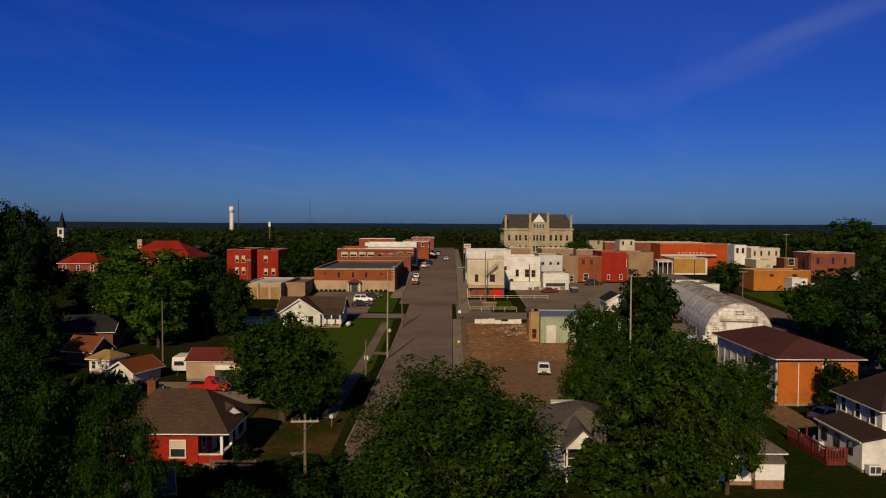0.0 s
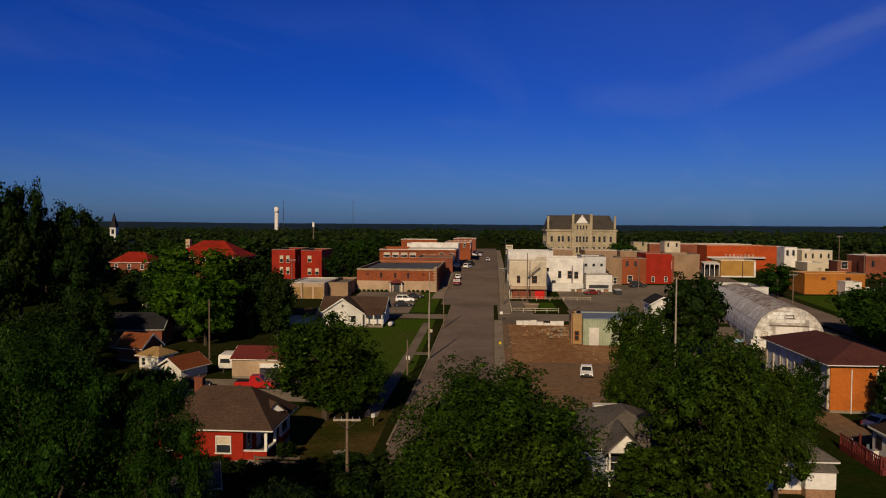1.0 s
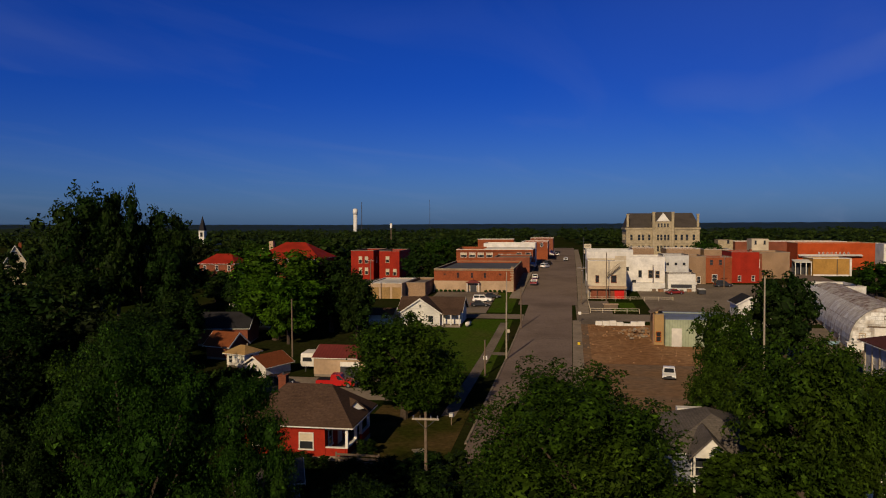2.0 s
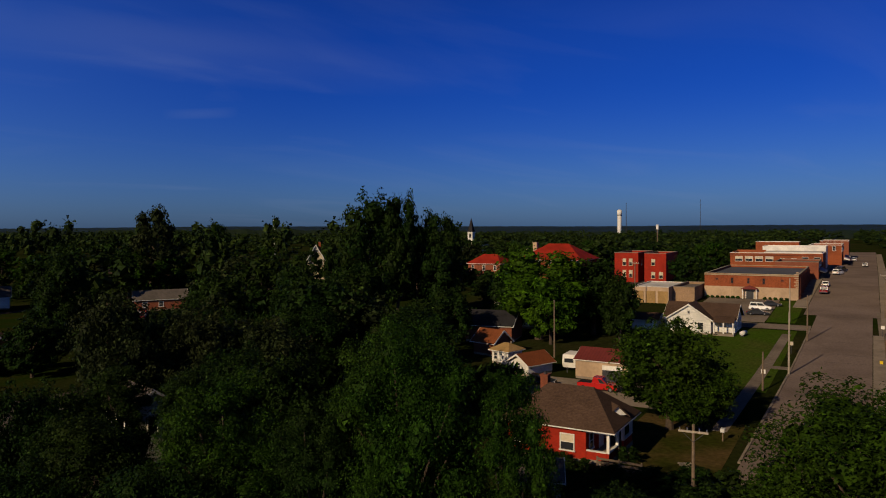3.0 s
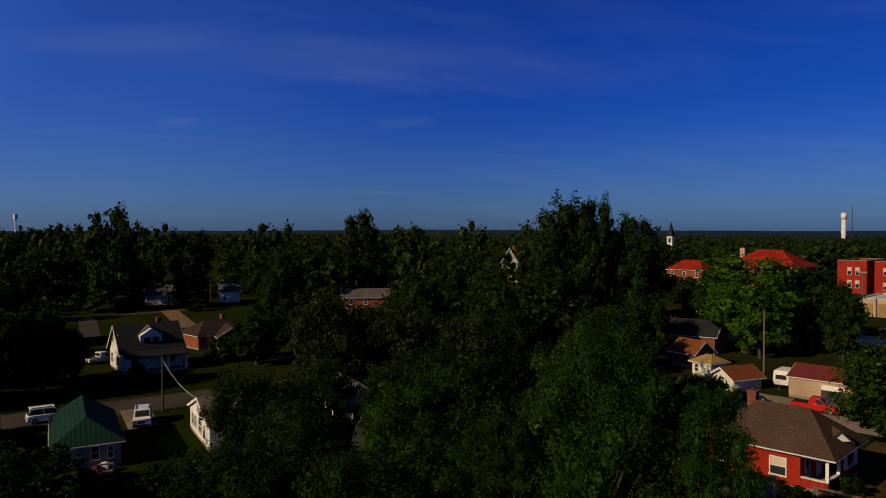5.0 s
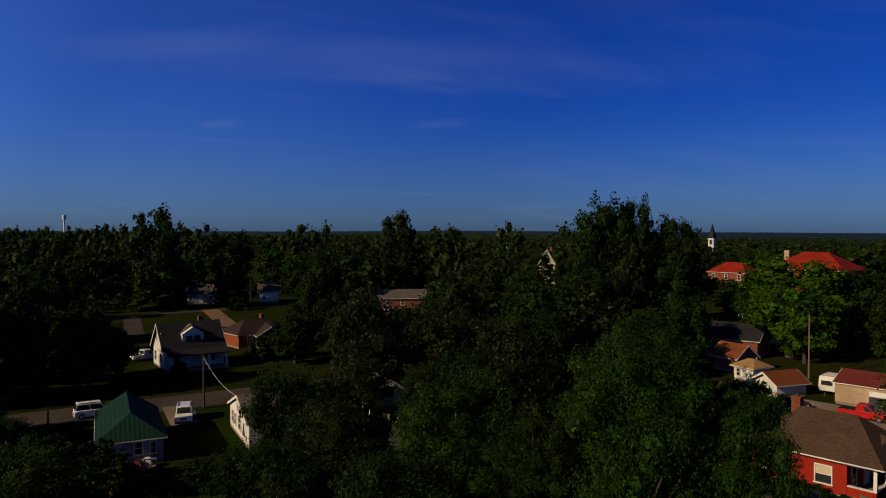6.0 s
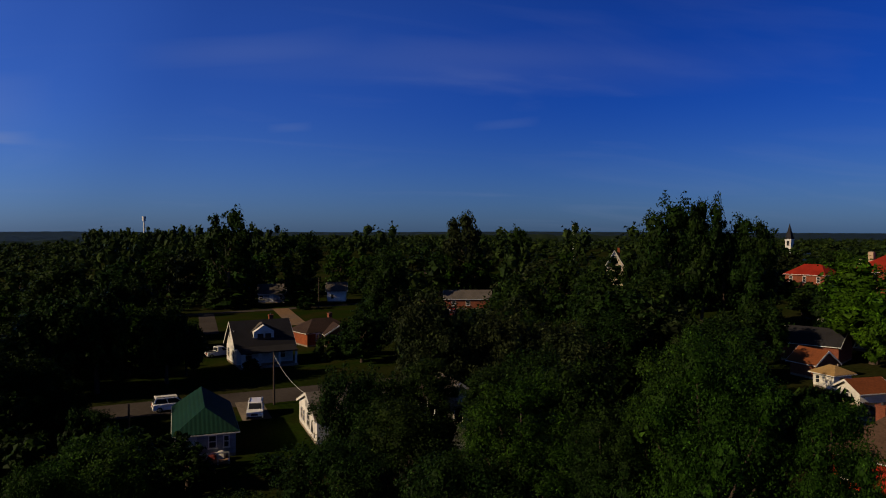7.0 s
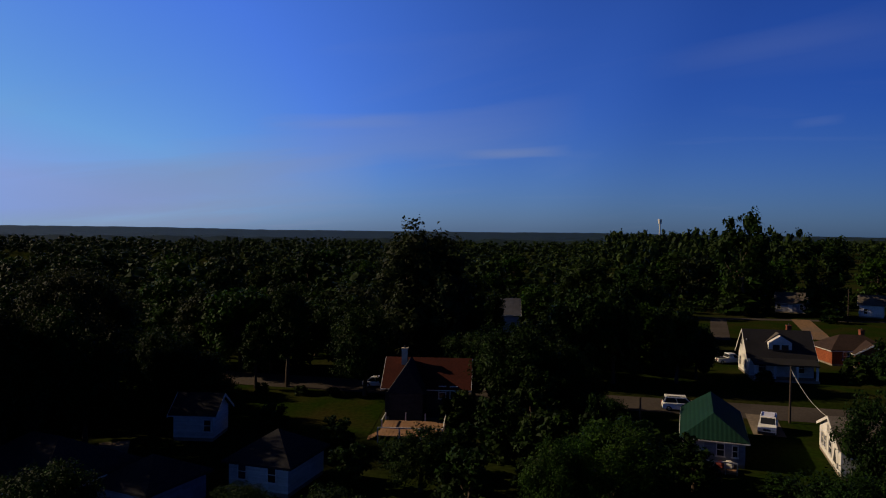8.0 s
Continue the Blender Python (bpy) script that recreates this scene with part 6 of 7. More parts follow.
car(-2.4, 352, 90, "carwhite", "sedan", "distant pale car on the street")
car(-30.1, 92.6, 3, "carred", "pickup", "bright red pickup in front of the garage")
car(-38.4, 92.0, 10, "cardark", "sedan", "dark car parked behind the bungalow")
car(-82.4, 32.4, -24, "carwhite", "suv", "white sport utility car on the driveway")
car(-91.3, 25.2, 80, "carwhite", "suv", "white boxy four-wheel-drive on the street")
car(-126.5, 43.0, 100, "carwhite", "pickup", "white pickup beside the dormer house")
car(-100.5, -14.5, 90, "carwhite", "sedan", "pale car parked in tree shade")
car(-100.5, -9.0, 90, "carwhite", "suv", "pale car parked in tree shade")
car(44.5, 211, 10, "cardark", "suv", "dark truck in the parking lot")
car(29.2, 195.5, 20, "carmaroon", "sedan", "old car beside the loading shed")
car(43.5, 80, 20, "carwhite", "sedan", "white car under the trees")
car(105.5, 199, 5, "carwhite", "suv", "white van beside the garage")
car(107, 206, 5, "carwhite", "sedan", "white car by the far shops")
for i in range(4):
    car(-158 + i * 2.6, 119 - i * 2.2, 140, ("cardark", "carred", "carwhite", "carmaroon")[i], "sedan", ("dark", "red", "white", "maroon")[i] + " car parked beside the wooded house")


# ---- small things in the street and yards ----
for k in range(16):
    x = -34.5 + k * 1.25
    if abs(x + 24.2) < 2.2:
        continue
    e = thing("clipped_shrub", "small dark clipped shrub below the brick front", "shrub", x, 195.7, k * 40, None, "shrubs before the brick hall")
    bm = bmesh.new()
    bmesh.ops.create_icosphere(bm, subdivisions=2, radius=0.5)
    r = random.Random(k)
    for v in bm.verts:
        v.co *= r.uniform(0.75, 1.15)
        v.co.z = v.co.z * 0.8 + 0.3
    part("foliage", bm, M["leaf_b"], e)


def sign(x, y, label, board, rz=0, h=1.5):
    e = thing("yard_sign", label, "sign", x, y, rz)
    part("post", boxes((-0.04, -0.04, -0.3, 0.04, 0.04, h)), M["darkmetal"], e)
    part("board", boxes((-0.3, -0.07, h - 0.6, 0.3, -0.04, h)), M[board], e)


sign(-11.7, 109.5, "small white sign on a post in the lawn", "white", -8)
sign(-9.8, 131.0, "small pale street sign on a post", "cream", 10, 2.1)
sign(3.6, 152.6, "small white street sign on a post", "white", 0, 2.2)
e = thing("propane_tank", "white propane tank beside the cottage porch", "tank", -19.0, 145.0, 80)
part("tank", tube(bmesh.new(), (-1.0, 0, 0.65), (1.0, 0, 0.65), 0.42, 0.42, 12), M["white"], e, smooth=True)
for u in (-0.7, 0.6):
    part("leg", boxes((u, -0.25, -0.1, u + 0.1, 0.25, 0.35)), M["darkmetal"], e)
part("valve_cap", tube(bmesh.new(), (0, 0, 1.05), (0, 0, 1.2), 0.12, 0.12), M["darkmetal"], e)
e = thing("pallet", "weathered wooden pallet lying on the dry corner lawn", "pallet", -13.6, 67.0, 25)
for v in (-0.5, 0, 0.5):
    part("bearer", boxes((-0.6, v - 0.05, 0.0, 0.6, v + 0.05, 0.12)), M["palewood"], e)
for k in range(5):
    part("slat", boxes((-0.6 + 0.26 * k, -0.55, 0.122, -0.44 + 0.26 * k, 0.55, 0.15)), M["palewood"], e)
e = thing("yellow_bollard", "low yellow painted block on the pavement", "bollard", 2.9, 128.1)
part("block", boxes((-0.22, -0.15, 0.1, 0.22, 0.15, 0.5)), M["yellowpaint"], e)
part("top_cap", boxes((-0.25, -0.18, 0.5, 0.25, 0.18, 0.56)), M["yellowpaint"], e)
e = thing("dumpster", "dark steel dumpster with pale lids behind the shops", "dumpster", 36.0, 196.0, 8)
part("body", prism(bmesh.new(), [(-0.9, -0.8, 0.15), (-0.9, 0.8, 0.15), (-0.9, 0.95, 1.4), (-0.9, -0.95, 1.2)], (1.8, 0, 0)), M["darkmetal"], e)
for u in (-0.46, 0.46):
    part("lid", prism(bmesh.new(), [(u - 0.43, -1.0, 1.22), (u + 0.43, -1.0, 1.22), (u + 0.43, 0.98, 1.44), (u - 0.43, 0.98, 1.44)], (0, 0, 0.06)), M["palegrey"], e)
for k, (x, y) in enumerate(((46.4, 133.4), (47.2, 134.6), (45.6, 132.6))):
    e = thing("scrap_sheet", "crumpled pale blue sheet beside the arched shed", "scrap", x, y, 50 * k, None, "scrap by the arched shed")
    part("sheet", prism(bmesh.new(), [(-0.9, -0.5, 0.1), (0.8, -0.6, 0.35), (0.9, 0.5, 0.2), (-0.7, 0.6, 0.5)], (0, 0, 0.06)), M["paleblue"], e)
for k in range(7):
    x, y = (24.5, 26.2, 27.4, 31.5, 33.6, 37.4, 45.2)[k], (200.4, 199.8, 200.6, 199.4, 200.2, 215.2, 217.6)[k]
    e = thing("stacked_crate", "weathered crate stacked behind the stores", "crate", x, y, k * 23, None, "crates behind the stores")
    q = 0.45 + 0.08 * (k % 3)
    part("box", boxes((-q, -q, 0, q, q, q * 1.4)), M[("wood", "deckwood", "palegrey")[k % 3]], e)
    part("lid", boxes((-q - 0.05, -q - 0.05, q * 1.4, q + 0.05, q + 0.05, q * 1.4 + 0.06)), M["wood"], e)
e = thing("mailbox", "pale mailbox on a post beside the street", "mailbox", -11.9, 76.4)
part("post", boxes((-0.05, -0.05, -0.3, 0.05, 0.05, 1.0)), M["wood"], e)
part("box", boxes((-0.2, -0.3, 1.0, 0.2, 0.3, 1.35)), M["palegrey"], e)


# ---- trees ----
def leaves(rs, centres, count, size, shoots=0.0):
    """Leaf sprays on lumpy shells round the clump centres (x, y, z, radius): vertices and faces."""
    c = np.array(centres)
    wgt = c[:, 3] ** 2
    pick = rs.choice(len(c), count, p=wgt / wgt.sum())
    d = rs.normal(size=(count, 3))
    d /= np.linalg.norm(d, axis=1)[:, None]
    d[:, 2] = np.where(d[:, 2] < -0.3, -d[:, 2], d[:, 2])
    r = c[pick, 3] * (1.06 - 0.48 * rs.random(count) ** 1.5) * (1 + 0.10 * np.sin(d[:, 0] * 7 + pick) * np.cos(d[:, 2] * 6 + pick * 2))
    p = c[pick, :3] + d * r[:, None]
    # part of the leaves sit on upright shoots that fray the outline
    shoot = rs.randint(0, max(8, count // 70), count)
    base = p[rs.randint(0, count, max(8, count // 70))]
    rise = rs.random(count)
    on = rs.random(count) < shoots
    wide = size * 1.1 * (1.15 - rise)
    up = base[shoot] + np.stack([rs.normal(size=count) * wide, rs.normal(size=count) * wide, rise * size * 4.5 - size], 1)
    p = np.where(on[:, None], up, p)
    n = d * 0.85 + rs.normal(size=(count, 3)) * 0.42 + np.array([0, 0, 0.2])
    n /= np.linalg.norm(n, axis=1)[:, None]
    t = np.cross(n, rs.normal(size=(count, 3)))
    t /= np.linalg.norm(t, axis=1)[:, None]
    b = np.cross(n, t)
    s = size * (0.5 + 0.9 * rs.random(count))[:, None]
    v = np.stack([p - t * s * 0.62 - b * s * 0.30, p + t * s * 0.70 - b * s * 0.12, p + b * s * 0.52 + n * s * 0.1], 1)
    return v.reshape(-1, 3)


def cores(centres, share=0.84, least=0.0, fine=1):
    """Closed leafy masses inside the clumps, as loose triangles, so that a crown is not seen through."""
    bm = bmesh.new()
    bmesh.ops.create_icosphere(bm, subdivisions=fine, radius=1)
    ball = np.array([[v.co[:] for v in f.verts] for f in bm.faces]).reshape(-1, 3)
    bm.free()
    c = np.array([q for q in centres if q[3] >= least])
    k = 1 + 0.14 * np.sin(ball[None, :, 0] * 5 + c[:, 3:4] * 9) * np.cos(ball[None, :, 1] * 4 + c[:, :1] * 3 + ball[None, :, 2] * 3)
    loose = np.random.RandomState(len(c)).normal(size=(len(c), len(ball), 3)) * (0.13 if fine == 1 else 0.09)
    return (c[:, None, :3] + (ball[None] + loose) * (c[:, 3:4] * share * k)[..., None]).reshape(-1, 3)


def sprays(name, v, material):
    me = bpy.data.meshes.new(name)
    n = len(v) // 3
    me.vertices.add(3 * n), me.loops.add(3 * n), me.polygons.add(n)
    me.vertices.foreach_set("co", np.asarray(v, dtype=np.float32).ravel())
    me.loops.foreach_set("vertex_index", np.arange(3 * n, dtype=np.int32))
    me.polygons.foreach_set("loop_start", np.arange(0, 3 * n, 3, dtype=np.int32))
    me.update(calc_edges=True)
    me.materials.append(material)
    return me


def clumps(rs, h, w, shape, k):
    """Clump centres (x, y, z, radius) of a domed crown h high and w wide: boughs on a lumpy dome, each with smaller sprays round it."""
    R, lo = w / 2, h * {"round": -0.02, "tall": 0.12, "low": -0.30, "oak": 0.08}[shape]
    H = (h - lo) / 2
    out = []
    for i in range(k):
        zc = 1 - 1.84 * (i + 0.5) / k
        rho, a = math.sqrt(max(0.0, 1 - zc * zc)), i * 2.4 + rs.normal() * 0.3
        r = R * (0.25 + 0.17 * rs.random())
        q = 0.76 + 0.26 * rs.random() if i % 5 != 3 else 0.45
        c = np.array(((R - r * 0.8) * rho ** 0.8 * q * math.cos(a), (R - r * 0.8) * rho ** 0.8 * q * math.sin(a), lo + H + (H - r * 0.8) * zc * (0.5 + 0.5 * q)))
        out.append((*c, r * 0.86))
        for j in range(6):
            d = rs.normal(size=3)
            d[2] = abs(d[2]) * 0.8 - 0.2
            d /= np.linalg.norm(d)
            out.append((*(c + d * r * (0.72 + 0.32 * rs.random())), r * (0.24 + 0.20 * rs.random())))
    return out


def tree_meshes(seed, h, w, shape, count, size, leaf):
    rs = np.random.RandomState(seed)
    c = clumps(rs, h, w, shape, 34 if count > 9000 else 26 if count > 3000 else 18)
    bm = bmesh.new()
    r = 0.022 * h + 0.06
    top = Vector((rs.normal() * 0.3, rs.normal() * 0.3, h * 0.55))
    tube(bm, (0, 0, -0.6), (0, 0, h * 0.12), r * 1.25, r)
    tube(bm, (0, 0, h * 0.1), top, r, r * 0.45)
    for i in range(0, len(c), 14 if count > 3000 else 21):
        s = rs.uniform(0.25, 0.9)
        tube(bm, Vector((0, 0, h * 0.1)).lerp(top, s), c[i][:3], r * 0.42, r * 0.1, 5)
    return mesh_of(bm, "trunk", M["bark"]), sprays("crown", np.concatenate((leaves(rs, c, count, size, 0.07 if count > 4500 else 0.0), cores(c, 0.50 if count > 9000 else 0.70, 0.10 * w, 2 if count > 3000 else 1))), M[leaf])


KINDS = {}


def tree(x, y, h, w, shape="round", leaf="leaf_a", label="broad leafy shade tree", category="tree", group="", name="tree"):
    """A tree h metres high and w wide; alike trees share their meshes and differ by turn and proportion."""
    D = math.hypot(x, y)
    shape = "oak" if shape == "round" and h > 16.5 else shape
    shape = "tall" if shape == "round" and h > 1.7 * w else shape
    lod = 0 if D < 53 else 1 if D < 98 else 2 if D < 158 else 3
    var = int(abs(x * 7.3 + y * 3.1)) % 3
    key = (shape, leaf, lod, var)
    h0, w0 = {"round": (13, 12), "tall": (24, 13), "low": (5, 5), "oak": (23, 17)}[shape]
    if key not in KINDS:
        area = (w0 * h0) / 156.0
        count = int((33000, 13500, 4000, 1300)[lod] * area ** 0.6 * (0.45 if shape == "low" else 1))
        KINDS[key] = tree_meshes(101 + 17 * var + 7 * lod + len(KINDS), h0, w0, shape, count, (0.165, 0.255, 0.44, 0.66)[lod] * (1.25 if shape == "low" else 1), leaf)
    e = thing(name, label, category, x, y, 0, None, group)
    e.matrix_basis = pose(x, y, gz(x, y), 0, 0, (x * 37 + y * 91) % 360) @ Matrix.Diagonal((w / w0, w / w0, h / h0, 1))
    part("trunk", KINDS[key][0], None, e)
    part("crown", KINDS[key][1], None, e)
    return e


# along the main street
for x, y, h, w, leaf in ((1.5, 47.0, 12.9, 16.0, "leaf_e"), (17.6, 82.3, 13.1, 9.0, "leaf_e"), (17.6, 56.5, 13.6, 11.2, "leaf_e"), (28.3, 69.5, 8.8, 8.0, "leaf_e"), (23.2, 57.6, 9.5, 6.6, "leaf_e"), (14.9, 73.5, 8.0, 6.2, "leaf_e"), (22.6, 67.0, 12.0, 8.5, "leaf_e"),
                         (32.8, 113.4, 14.7, 12, "leaf_b"), (-17.6, 78.3, 12.2, 14.2, "leaf_e"), (-14.8, 79.5, 8.0, 8.5, "leaf_e"), (-53.0, 127.0, 17.9, 21.0, "leaf_c"), (-45.2, 136.1, 15.2, 15.0, "leaf_b"), (-61, 133, 13.5, 12, "leaf_b"), (-38.5, 131, 12, 9, "leaf_b"), (13.4, 58.0, 4.4, 6.0, "leaf_e"), (17.0, 58.2, 4.8, 6.0, "leaf_e"), (21.0, 58.4, 4.4, 6.0, "leaf_e"), (5.6, 58.0, 4.4, 6.0, "leaf_e"), (-49, 123, 11.5, 10, "leaf_c"), (-43, 210, 10.2, 10.5, "leaf_b"), (-95, 205, 7.5, 10, "leaf_b"), (-79, 205, 7.0, 10, "leaf_b")):
    tree(x, y, h, w, "low" if h < 5 else "round", leaf, {"leaf_e": "broad green shade tree beside the street", "leaf_b": "dense dark green shade tree", "leaf_c": "sunlit bright green spreading tree"}[leaf])
# east side of town
for x, y, h, w in ((64.8, 104.1, 15.0, 12.8), (70, 136, 10.6, 13), (76, 131, 12.2, 12), (84, 150, 10.5, 12), (66.5, 122, 9, 8), (60.4, 90.7, 10.0, 9), (33.6, 75.3, 8.6, 3.6), (86.0, 137.4, 14.6, 12.6), (53, 293, 9.0, 9), (58.5, 294, 8.2, 8), (24, 300, 8, 9), (76, 190.6, 9.6, 10.5), (98, 128, 10, 10), (92, 152, 9, 9), (108, 168, 9, 9), (75, 116, 11, 10), (70, 88, 11, 9), (64, 78, 11, 9), (112, 118, 11, 12), (150, 262, 19, 20), (160, 246, 14, 16)):
    tree(x, y, h, w, "round", "leaf_a" if int(x + y) % 3 else "leaf_b", "dark green shade tree among the yards")
# between the near street and the western houses
for x, y, h, w, leaf in ((-22.8, 35.8, 14.4, 8.0, "leaf_a"), (-18.6, 33.2, 10.6, 4.6, "leaf_b"), (-20.5, 31.0, 17.4, 9.2, "leaf_a"), (-25.0, 34.0, 14.2, 6.5, "leaf_a"), (-29.6, 27.2, 14.2, 8.0, "leaf_a"), (-15.4, 33.2, 15.0, 5.4, "leaf_a"), (-24.7, 28.7, 13.0, 5.6, "leaf_b"),
                         (-64.8, 45.4, 15.8, 11, "leaf_d"), (-60.8, 52.8, 13.8, 11, "leaf_d"), (-51.8, 36.6, 11.2, 6.5, "leaf_b"), (-45.0, 38.0, 11.4, 6.5, "leaf_b"), (-54.7, 33.0, 10.0, 7, "leaf_b"), (-56.6, 57.5, 12.4, 12.6, "leaf_d"), (-42, 44, 11.5, 10, "leaf_b")):
    tree(x, y, h, w, "round", leaf, {"leaf_a": "broad green tree with dense foliage", "leaf_b": "dark green tree in the yard", "leaf_c": "bright green young tree", "leaf_d": "grey-green tree with pointed leafy shoots"}[leaf])
# tall landmark trees
for x, y, h, w, sh, leaf in ((-89.5, 123.0, 28.4, 17, "oak", "leaf_b"), (-85.0, 126.5, 30.0, 11, "oak", "leaf_b"), (-79.0, 133.5, 25.8, 13, "oak", "leaf_b"), (-89.5, 141.5, 21.4, 11, "oak", "leaf_b"), (-189, 148, 29.2, 17, "round", "leaf_d"), (-205.5, 72.9, 29.9, 18, "round", "leaf_b"),
                             (-184.6, 168.6, 23.0, 11, "round", "leaf_b"), (-203.5, 95.4, 22.5, 17, "round", "leaf_b"), (-112.6, -9.8, 22.8, 18, "oak", "leaf_d"), (-111.0, -9.0, 14.5, 15, "round", "leaf_d")):
    tree(x, y, h, w, sh, leaf, "tall old tree standing above the others")
# the wooded blocks behind; (-109, 186) is added to shade the red-roofed house wall
for x, y, h, w in ((-60.5, 97.0, 10.5, 10.5), (-78.3, 103.8, 15.6, 12.3), (-118.6, 121.8, 16.1, 16), (-128.7, 80.0, 18.0, 11), (-72.9, 82.3, 15.2, 11.5), (-97.7, 88.7, 14.7, 13.3), (-64, 74, 12, 12), (-84, 70, 12, 12), (-70, 66, 11, 11), (-100, 112, 15, 13), (-64, 112, 11, 10), (-109, 186, 15.5, 13), (-119, 197, 9, 11), (-126, 206, 10, 11), (-72, 158, 6.5, 8), (-80, 165, 7.5, 9), (-70, 150, 6, 7), (-88, 172, 7, 9)):
    tree(x, y, h, w, "round", "leaf_b", "dark shade tree in the wooded block")
# along the west street
for x, y, h, w, leaf in ((-75.8, -44.2, 18.4, 14, "leaf_d"), (-60.7, -42.1, 15.3, 10, "leaf_d"), (-112.3, -44.4, 13.0, 10.5, "leaf_d"), (-113.6, -31.7, 13.6, 11.2, "leaf_d"), (-117.9, -3.5, 15.0, 9.4, "leaf_b"), (-137, 19.8, 17.4, 15, "leaf_b"),
                         (-140, 30.5, 14.5, 12, "leaf_b"), (-79.3, -34.1, 9.6, 8.2, "leaf_b"), (-49.1, 9.2, 9.5, 8.5, "leaf_a"), (-45.6, 5.0, 9.2, 5.5, "leaf_a"), (-105.8, -19.0, 9.6, 8.3, "leaf_b"), (-106.9, -32.0, 8.8, 6.7, "leaf_b"),
                         (-108.0, 29.0, 12.6, 9.0, "leaf_b"), (-107.0, 19.5, 15.0, 11.0, "leaf_b"), (-112, 33, 9, 7, "leaf_b"), (-88.1, -44.3, 9.2, 9.0, "leaf_b"), (-106.5, 7, 9, 9, "leaf_b")):
    tree(x, y, h, w, "round", leaf, {"leaf_a": "low green tree in the yard", "leaf_b": "shaded dark tree by the street", "leaf_d": "olive-green tree lit from the side"}[leaf])
# yards around the near houses
# the tall ones beyond y = -43 are mostly unseen, added to shade the houses
YARD_TREES_A = ((-40, 21, 9.5, 9), (-36, 13, 8.5, 8), (-44, 28, 10, 9), (-11.5, 37.5, 8.0, 8), (-16, 38, 7.5, 7), (-30, 23, 10.5, 9), (-41, -9, 7, 7), (-49, -43.5, 17, 12),
                (-56, -47, 18, 12), (-62, -50.5, 18, 12), (-58, -56, 17, 12), (-68, -57, 19, 12), (-84, -57, 15, 12), (-97, -54, 14, 12), (-69, -53, 17, 11), (-52, -62, 14, 12),
                (-80, -66, 15, 12), (-94, -42, 9, 8), (-78.5, -30.5, 8.5, 7), (-94.5, -15.5, 12.4, 10), (-98.8, -27.2, 14.6, 7), (-97.2, -31.2, 10, 4.6), (-38, -24, 9, 8), (-85, 4, 11.5, 11))
YARD_TREES_B = ((-86.5, 9, 9, 9), (-106.5, 1, 8, 9), (-92.5, -1, 9.5, 10), (-60, -5, 5.5, 7), (-107, 14, 14, 12), (-52, 28.5, 11, 7), (-64, -40, 15, 10),
                (-70, -40, 12, 9), (-83, -38, 10, 8), (-47, -16, 5, 6), (-82.5, 10, 7, 7), (-90, 13, 6, 6), (-76, 13.5, 5, 5), (-192, 113, 9, 9), (-106, 60.5, 9, 9), (-112, 67, 8, 8), (-140, 163, 14.5, 8), (-134, 166, 13.5, 8), (-146, 158, 11, 9), (-88, 62, 11, 11), (-76, 58, 11, 10),
                (-50, 48, 11, 10), (-40, 58, 12, 11), (-44, 70, 12, 11), (-52, 80, 12, 11))
for x, y, h, w in YARD_TREES_A + YARD_TREES_B:
    tree(x, y, h, w, "round", "leaf_b", "shady dark green yard tree")
SHRUBS_A = ((-77.2, 5.7, 8.0, 6.4), (-71.3, 11.2, 6.4, 3.4), (-70.0, 2.1, 6.4, 6.1), (-53.5, -1.0, 6.0, 5.5), (-56, 10, 8, 8), (-62, 6, 7.2, 7), (-60.5, -11.4, 3.7, 4.6), (-64.0, -2.0, 4.8, 5.5),
            (-23.6, 61.6, 1.3, 2.4), (-25.8, 61.7, 1.6, 2.4), (-21.3, 61.4, 1.1, 1.8), (-18.2, 59.6, 1.5, 3.0), (-22.5, 60.0, 1.3, 2.6), (-7, 54, 4.2, 6.5), (-1.5, 57.5, 4.2, 6), (-9.5, 49, 5, 6.5),
            (-4.0, 50, 5, 7), (-16, 54, 2, 4))
SHRUBS_B = ((-13.5, 49, 3.6, 5), (-12.5, 45, 4, 5), (-11.5, 60, 2.4, 4.5), (-14.5, 58.2, 2.4, 4.6), (-18.5, 65.2, 1.6, 2.6),
            (-94.0, -24.0, 1.4, 2.2), (-94.0, -19.5, 1.2, 2.4), (-94.2, -29.5, 1.6, 2.4), (-109.8, 42.5, 2.0, 3.0), (-112, 57.5, 4.5, 6), (-113, 62, 5, 6),
            (-58, 40, 3.0, 4.0), (-64.5, 14.5, 5.2, 7.0), (-66.8, 18.2, 4.0, 4.2))
SHRUBS_C = ((-61, 18, 4.4, 5.5), (-62, 26, 1.8, 4.0), (-68.5, 15.5, 3.6, 4.4), (45.4, 82, 6.4, 5.0), (-76, -22.5, 3.4, 4.0), (-70, -14, 3.6, 4.2),
            (-80, -2.5, 4.5, 5), (-205.5, 72, 7, 14), (-203.5, 94.5, 7, 13), (-104, 197, 6.0, 9), (-110.5, 199, 5.6, 9), (-117, 200, 6.0, 9), (-98, 196, 5.5, 8), (-190, 90, 4, 7),
            (-167, 100, 5, 8))
for x, y, h, w in SHRUBS_A + SHRUBS_B + SHRUBS_C:
    tree(x, y, h, w, "low", "leaf_b", "dense dark shrub beside the lawn", "shrub", name="shrub")

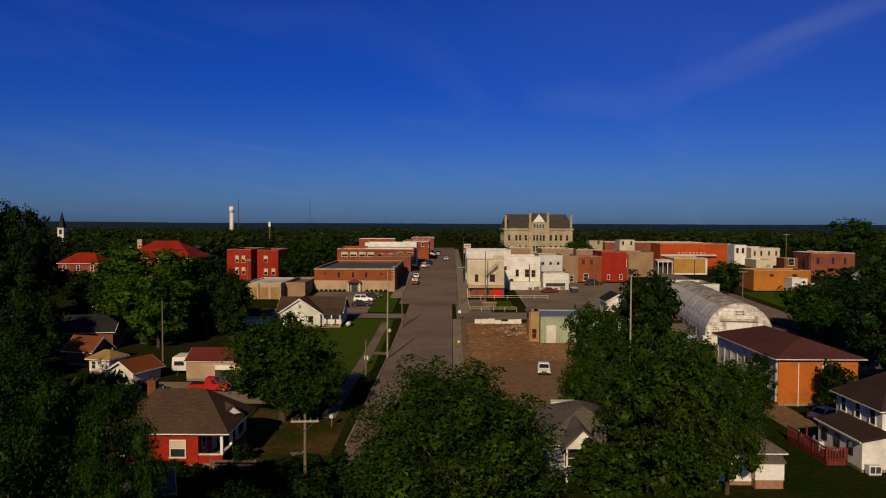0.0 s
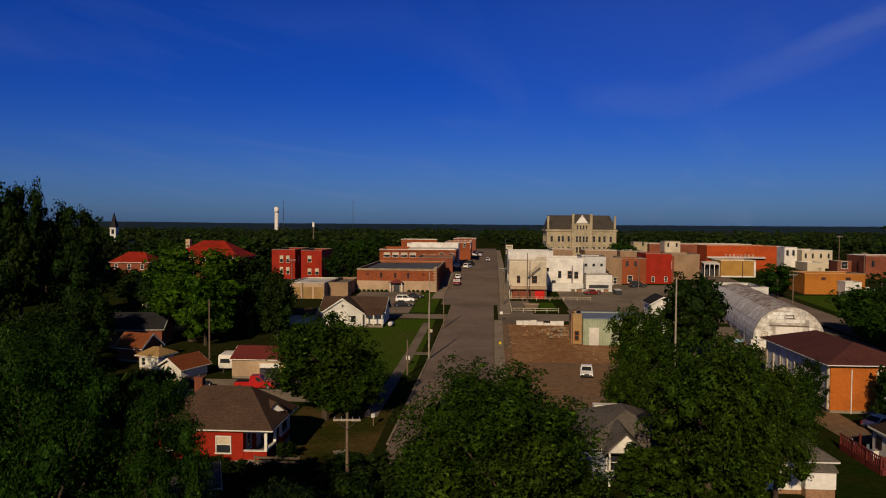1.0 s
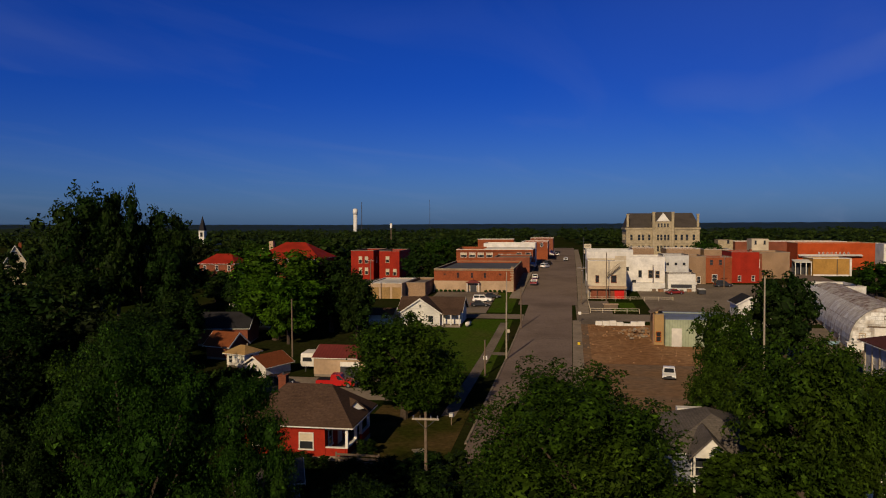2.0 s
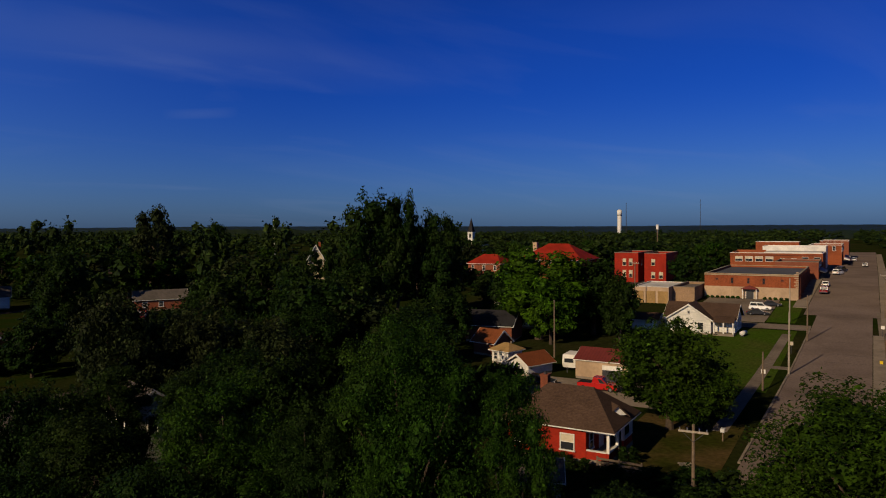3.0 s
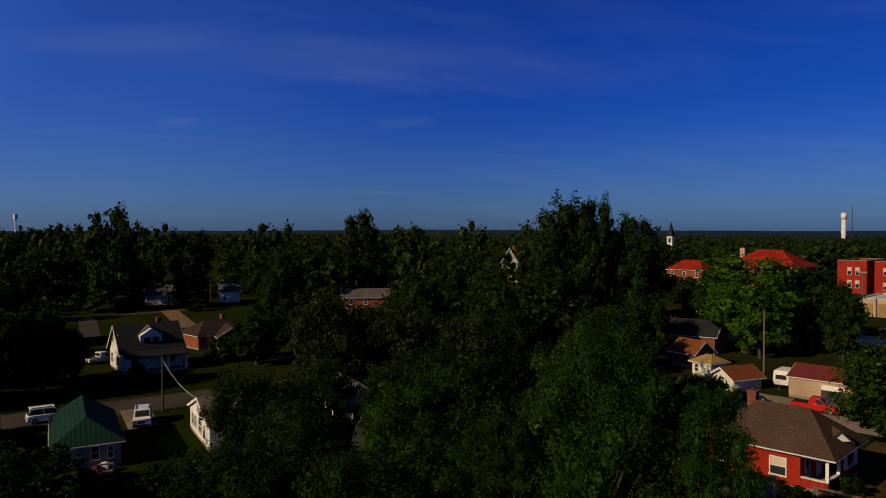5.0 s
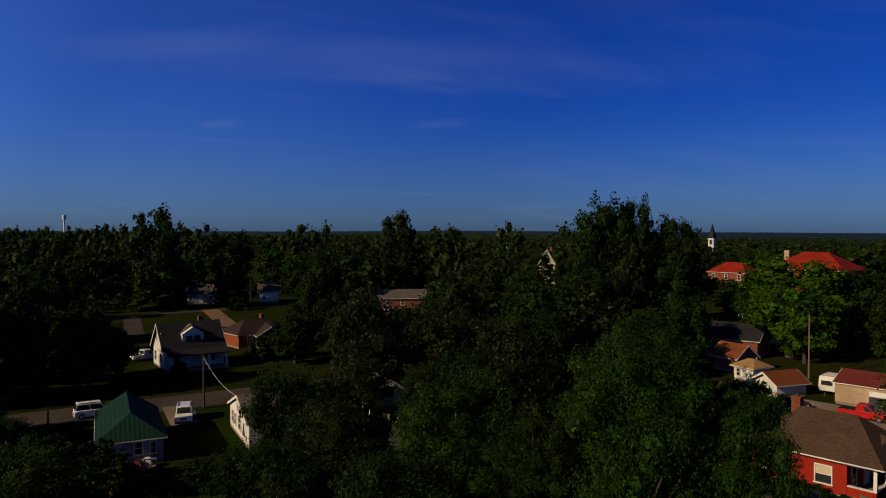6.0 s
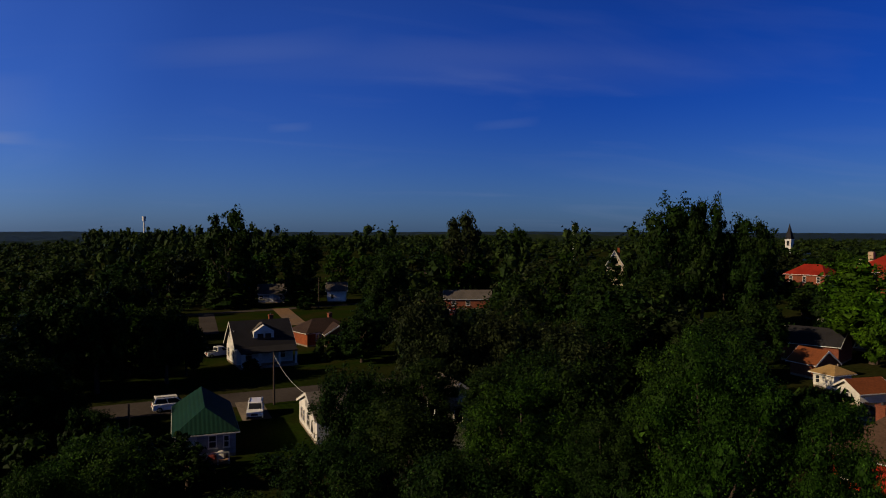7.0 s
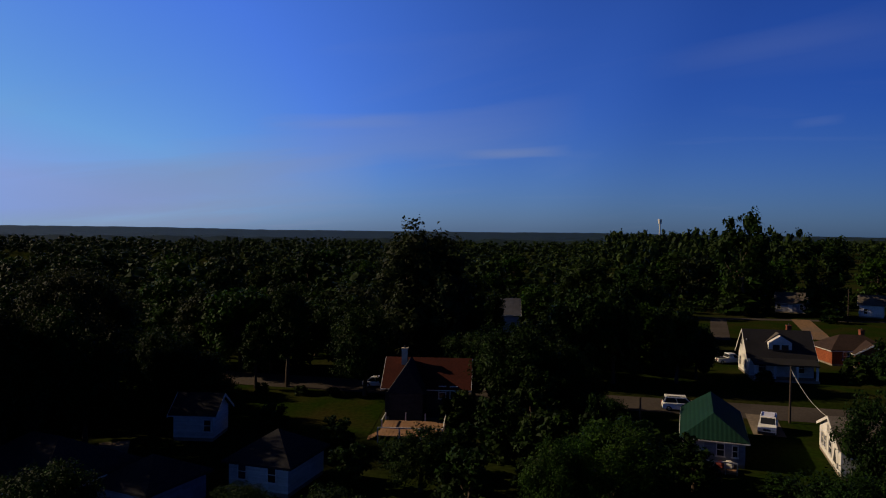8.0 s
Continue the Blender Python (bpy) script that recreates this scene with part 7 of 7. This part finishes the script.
# open ground: streets, yards and lots where no wild tree stands
OPEN = ((-95, -40, 62, 62), (-36, 60, 70, 470), (0, 84, 118, 330), (-70, 88, -30, 250), (-108, 165, -66, 245), (-108, -60, -92, 250), (-142, 28, -100, 72), (-206, 44, -135, 112), (-165, 1, -104, 13), (-130, 195, -104, 220),
        (-95, -40, -60, -6), (-236, 84, -200, 105), (-172, 112, -140, 138), (-45, -300, 200, -40), (-255, 70, -236, 84), (112, 230, 150, 300), (-20, 60, -2, 900))


# lines of sight along which only low growth stands: bearing from, to (degrees left of the street), distance from, to
GAPS = ((50.2, 54.2, 120, 222), (40.4, 42.6, 130, 224), (26.4, 31.0, 150, 262), (18.5, 24.5, 140, 240), (59.5, 68.5, 150, 245))


def is_open(x, y):
    D, b = math.hypot(x, y), math.degrees(math.atan2(-x, y))
    if any(p <= b <= q and m <= D <= n for p, q, m, n in GAPS):
        return True
    return any(a <= x <= c and b <= y <= d for a, b, c, d in OPEN)


rng = random.Random(11)
made = 0
for k in range(4000):
    a, D = radians(rng.uniform(-36, 130)), math.sqrt(rng.uniform(100 ** 2, 300 ** 2))
    x, y = -D * math.sin(a), D * math.cos(a)
    if is_open(x, y) or made >= 150:
        continue
    made += 1
    north = y > 170
    h = rng.uniform(8, 12.5) if north else rng.uniform(9.5, 15.5)
    h += 3.0 if 50 < math.degrees(a) < 80 and D > 200 else 0.0
    tree(x, y, h, h * rng.uniform(0.85, 1.15), "round", rng.choice(("leaf_b", "leaf_b", "leaf_a", "leaf_d")), "dark green tree in the surrounding woods", group="trees of the town's woods")


def far_woods():
    """The woods beyond, as far as single trees show: lumpy crowns of big leaf sprays, joined."""
    rs = np.random.RandomState(4)
    base = []
    for k in range(6):
        c = clumps(rs, 12.0, 12.0, "round", 8)
        base.append(np.concatenate((leaves(rs, c, 115, 0.9), cores(c, 0.80, 1.3))))
    out = []
    r = random.Random(21)
    while len(out) < 2000:
        back = r.random() < 0.07
        a = radians(r.uniform(130, 322) if back else r.uniform(-38, 132))
        D = math.sqrt(r.uniform(170 ** 2, 980 ** 2)) if not back else r.uniform(60, 500)
        x, y = -D * math.sin(a), D * math.cos(a)
        if is_open(x, y) or (D < 300 and not back and r.random() < 0.55):
            continue
        north = y > 250
        yaw = math.degrees(a)
        h = r.uniform(7, 11.5) if north else r.uniform(12, 18) + (r.random() < 0.3) * 7 * (36 < yaw) if yaw < 80 else r.uniform(9, 15)
        h += 3.5 if 48 < yaw < 82 and D > 230 else 0.0
        w = r.uniform(13, 21)
        t = r.uniform(0, 6.283)
        m = np.array([[math.cos(t), -math.sin(t), 0], [math.sin(t), math.cos(t), 0], [0, 0, 1]])
        out.append((base[r.randrange(6)] * np.array([w / 12, w / 12, h / 12])) @ m.T + np.array([x, y, gz(x, y)]))
    tagged(new("far_woods", sprays("far_woods", np.concatenate(out), M["woods"])), "dark green woods round the town", "woods", kind="stuff")


far_woods()


def undergrowth():
    """Low bushes that close the woods near the ground."""
    rs = np.random.RandomState(9)
    base = [leaves(rs, clumps(rs, 3.0, 4.0, "low", 5), 60, 0.8) for k in range(5)]
    r, out = random.Random(33), []
    while len(out) < 1500:
        a, D = radians(r.uniform(-36, 130)), math.sqrt(r.uniform(60 ** 2, 300 ** 2))
        x, y = -D * math.sin(a), D * math.cos(a)
        if is_open(x, y):
            continue
        s = r.uniform(0.8, 1.9)
        out.append(base[r.randrange(5)] * s + np.array([x, y, gz(x, y)]))
    tagged(new("undergrowth", sprays("undergrowth", np.concatenate(out), M["leaf_b"])), "dark bushy undergrowth beneath the woods", "bushes", kind="stuff")


undergrowth()


def canopy():
    """The closed canopy of the most distant woods and low ridges."""
    v, f = [], []
    rings = [860, 930, 1010, 1100, 1200, 1320, 1450, 1600, 1780, 2000, 2250, 2550, 2900, 3300, 3700, 4100, 4500]
    n = 900
    for D in rings:
        for i in range(n):
            a = 2 * math.pi * i / n
            x, y = -D * math.sin(a), D * math.cos(a)
            s = min(1.0, (D - 860) / 2600)
            ridge = 15.0 * (1 - 0.7 * max(0.0, y / D)) * s * (0.75 + 0.7 * noise.noise(Vector((x / 900, y / 900, 1.7))))
            z = 12.5 + 0.8 * max(0, min(1, y / 500)) + ridge + 7.5 * math.exp(-((math.degrees(a if a < math.pi else a - 2 * math.pi) - 50) / 20) ** 2) + (2.8 if D < 2400 else 1.6) * noise.noise(Vector((x / 24, y / 24, 0))) + 1.2 * noise.noise(Vector((x / 55, y / 55, 3)))
            v.append((x, y, z if D > 870 else 3.0))
    for j in range(len(rings) - 1):
        for i in range(n):
            f.append((j * n + i, j * n + (i + 1) % n, (j + 1) * n + (i + 1) % n, (j + 1) * n + i))
    me = bpy.data.meshes.new("distant_canopy")
    me.from_pydata(v, [], f)
    me.materials.append(M["ridge"])
    tagged(new("distant_canopy", me), "dark closed canopy of distant woods and low ridges", "woods", kind="stuff")


canopy()
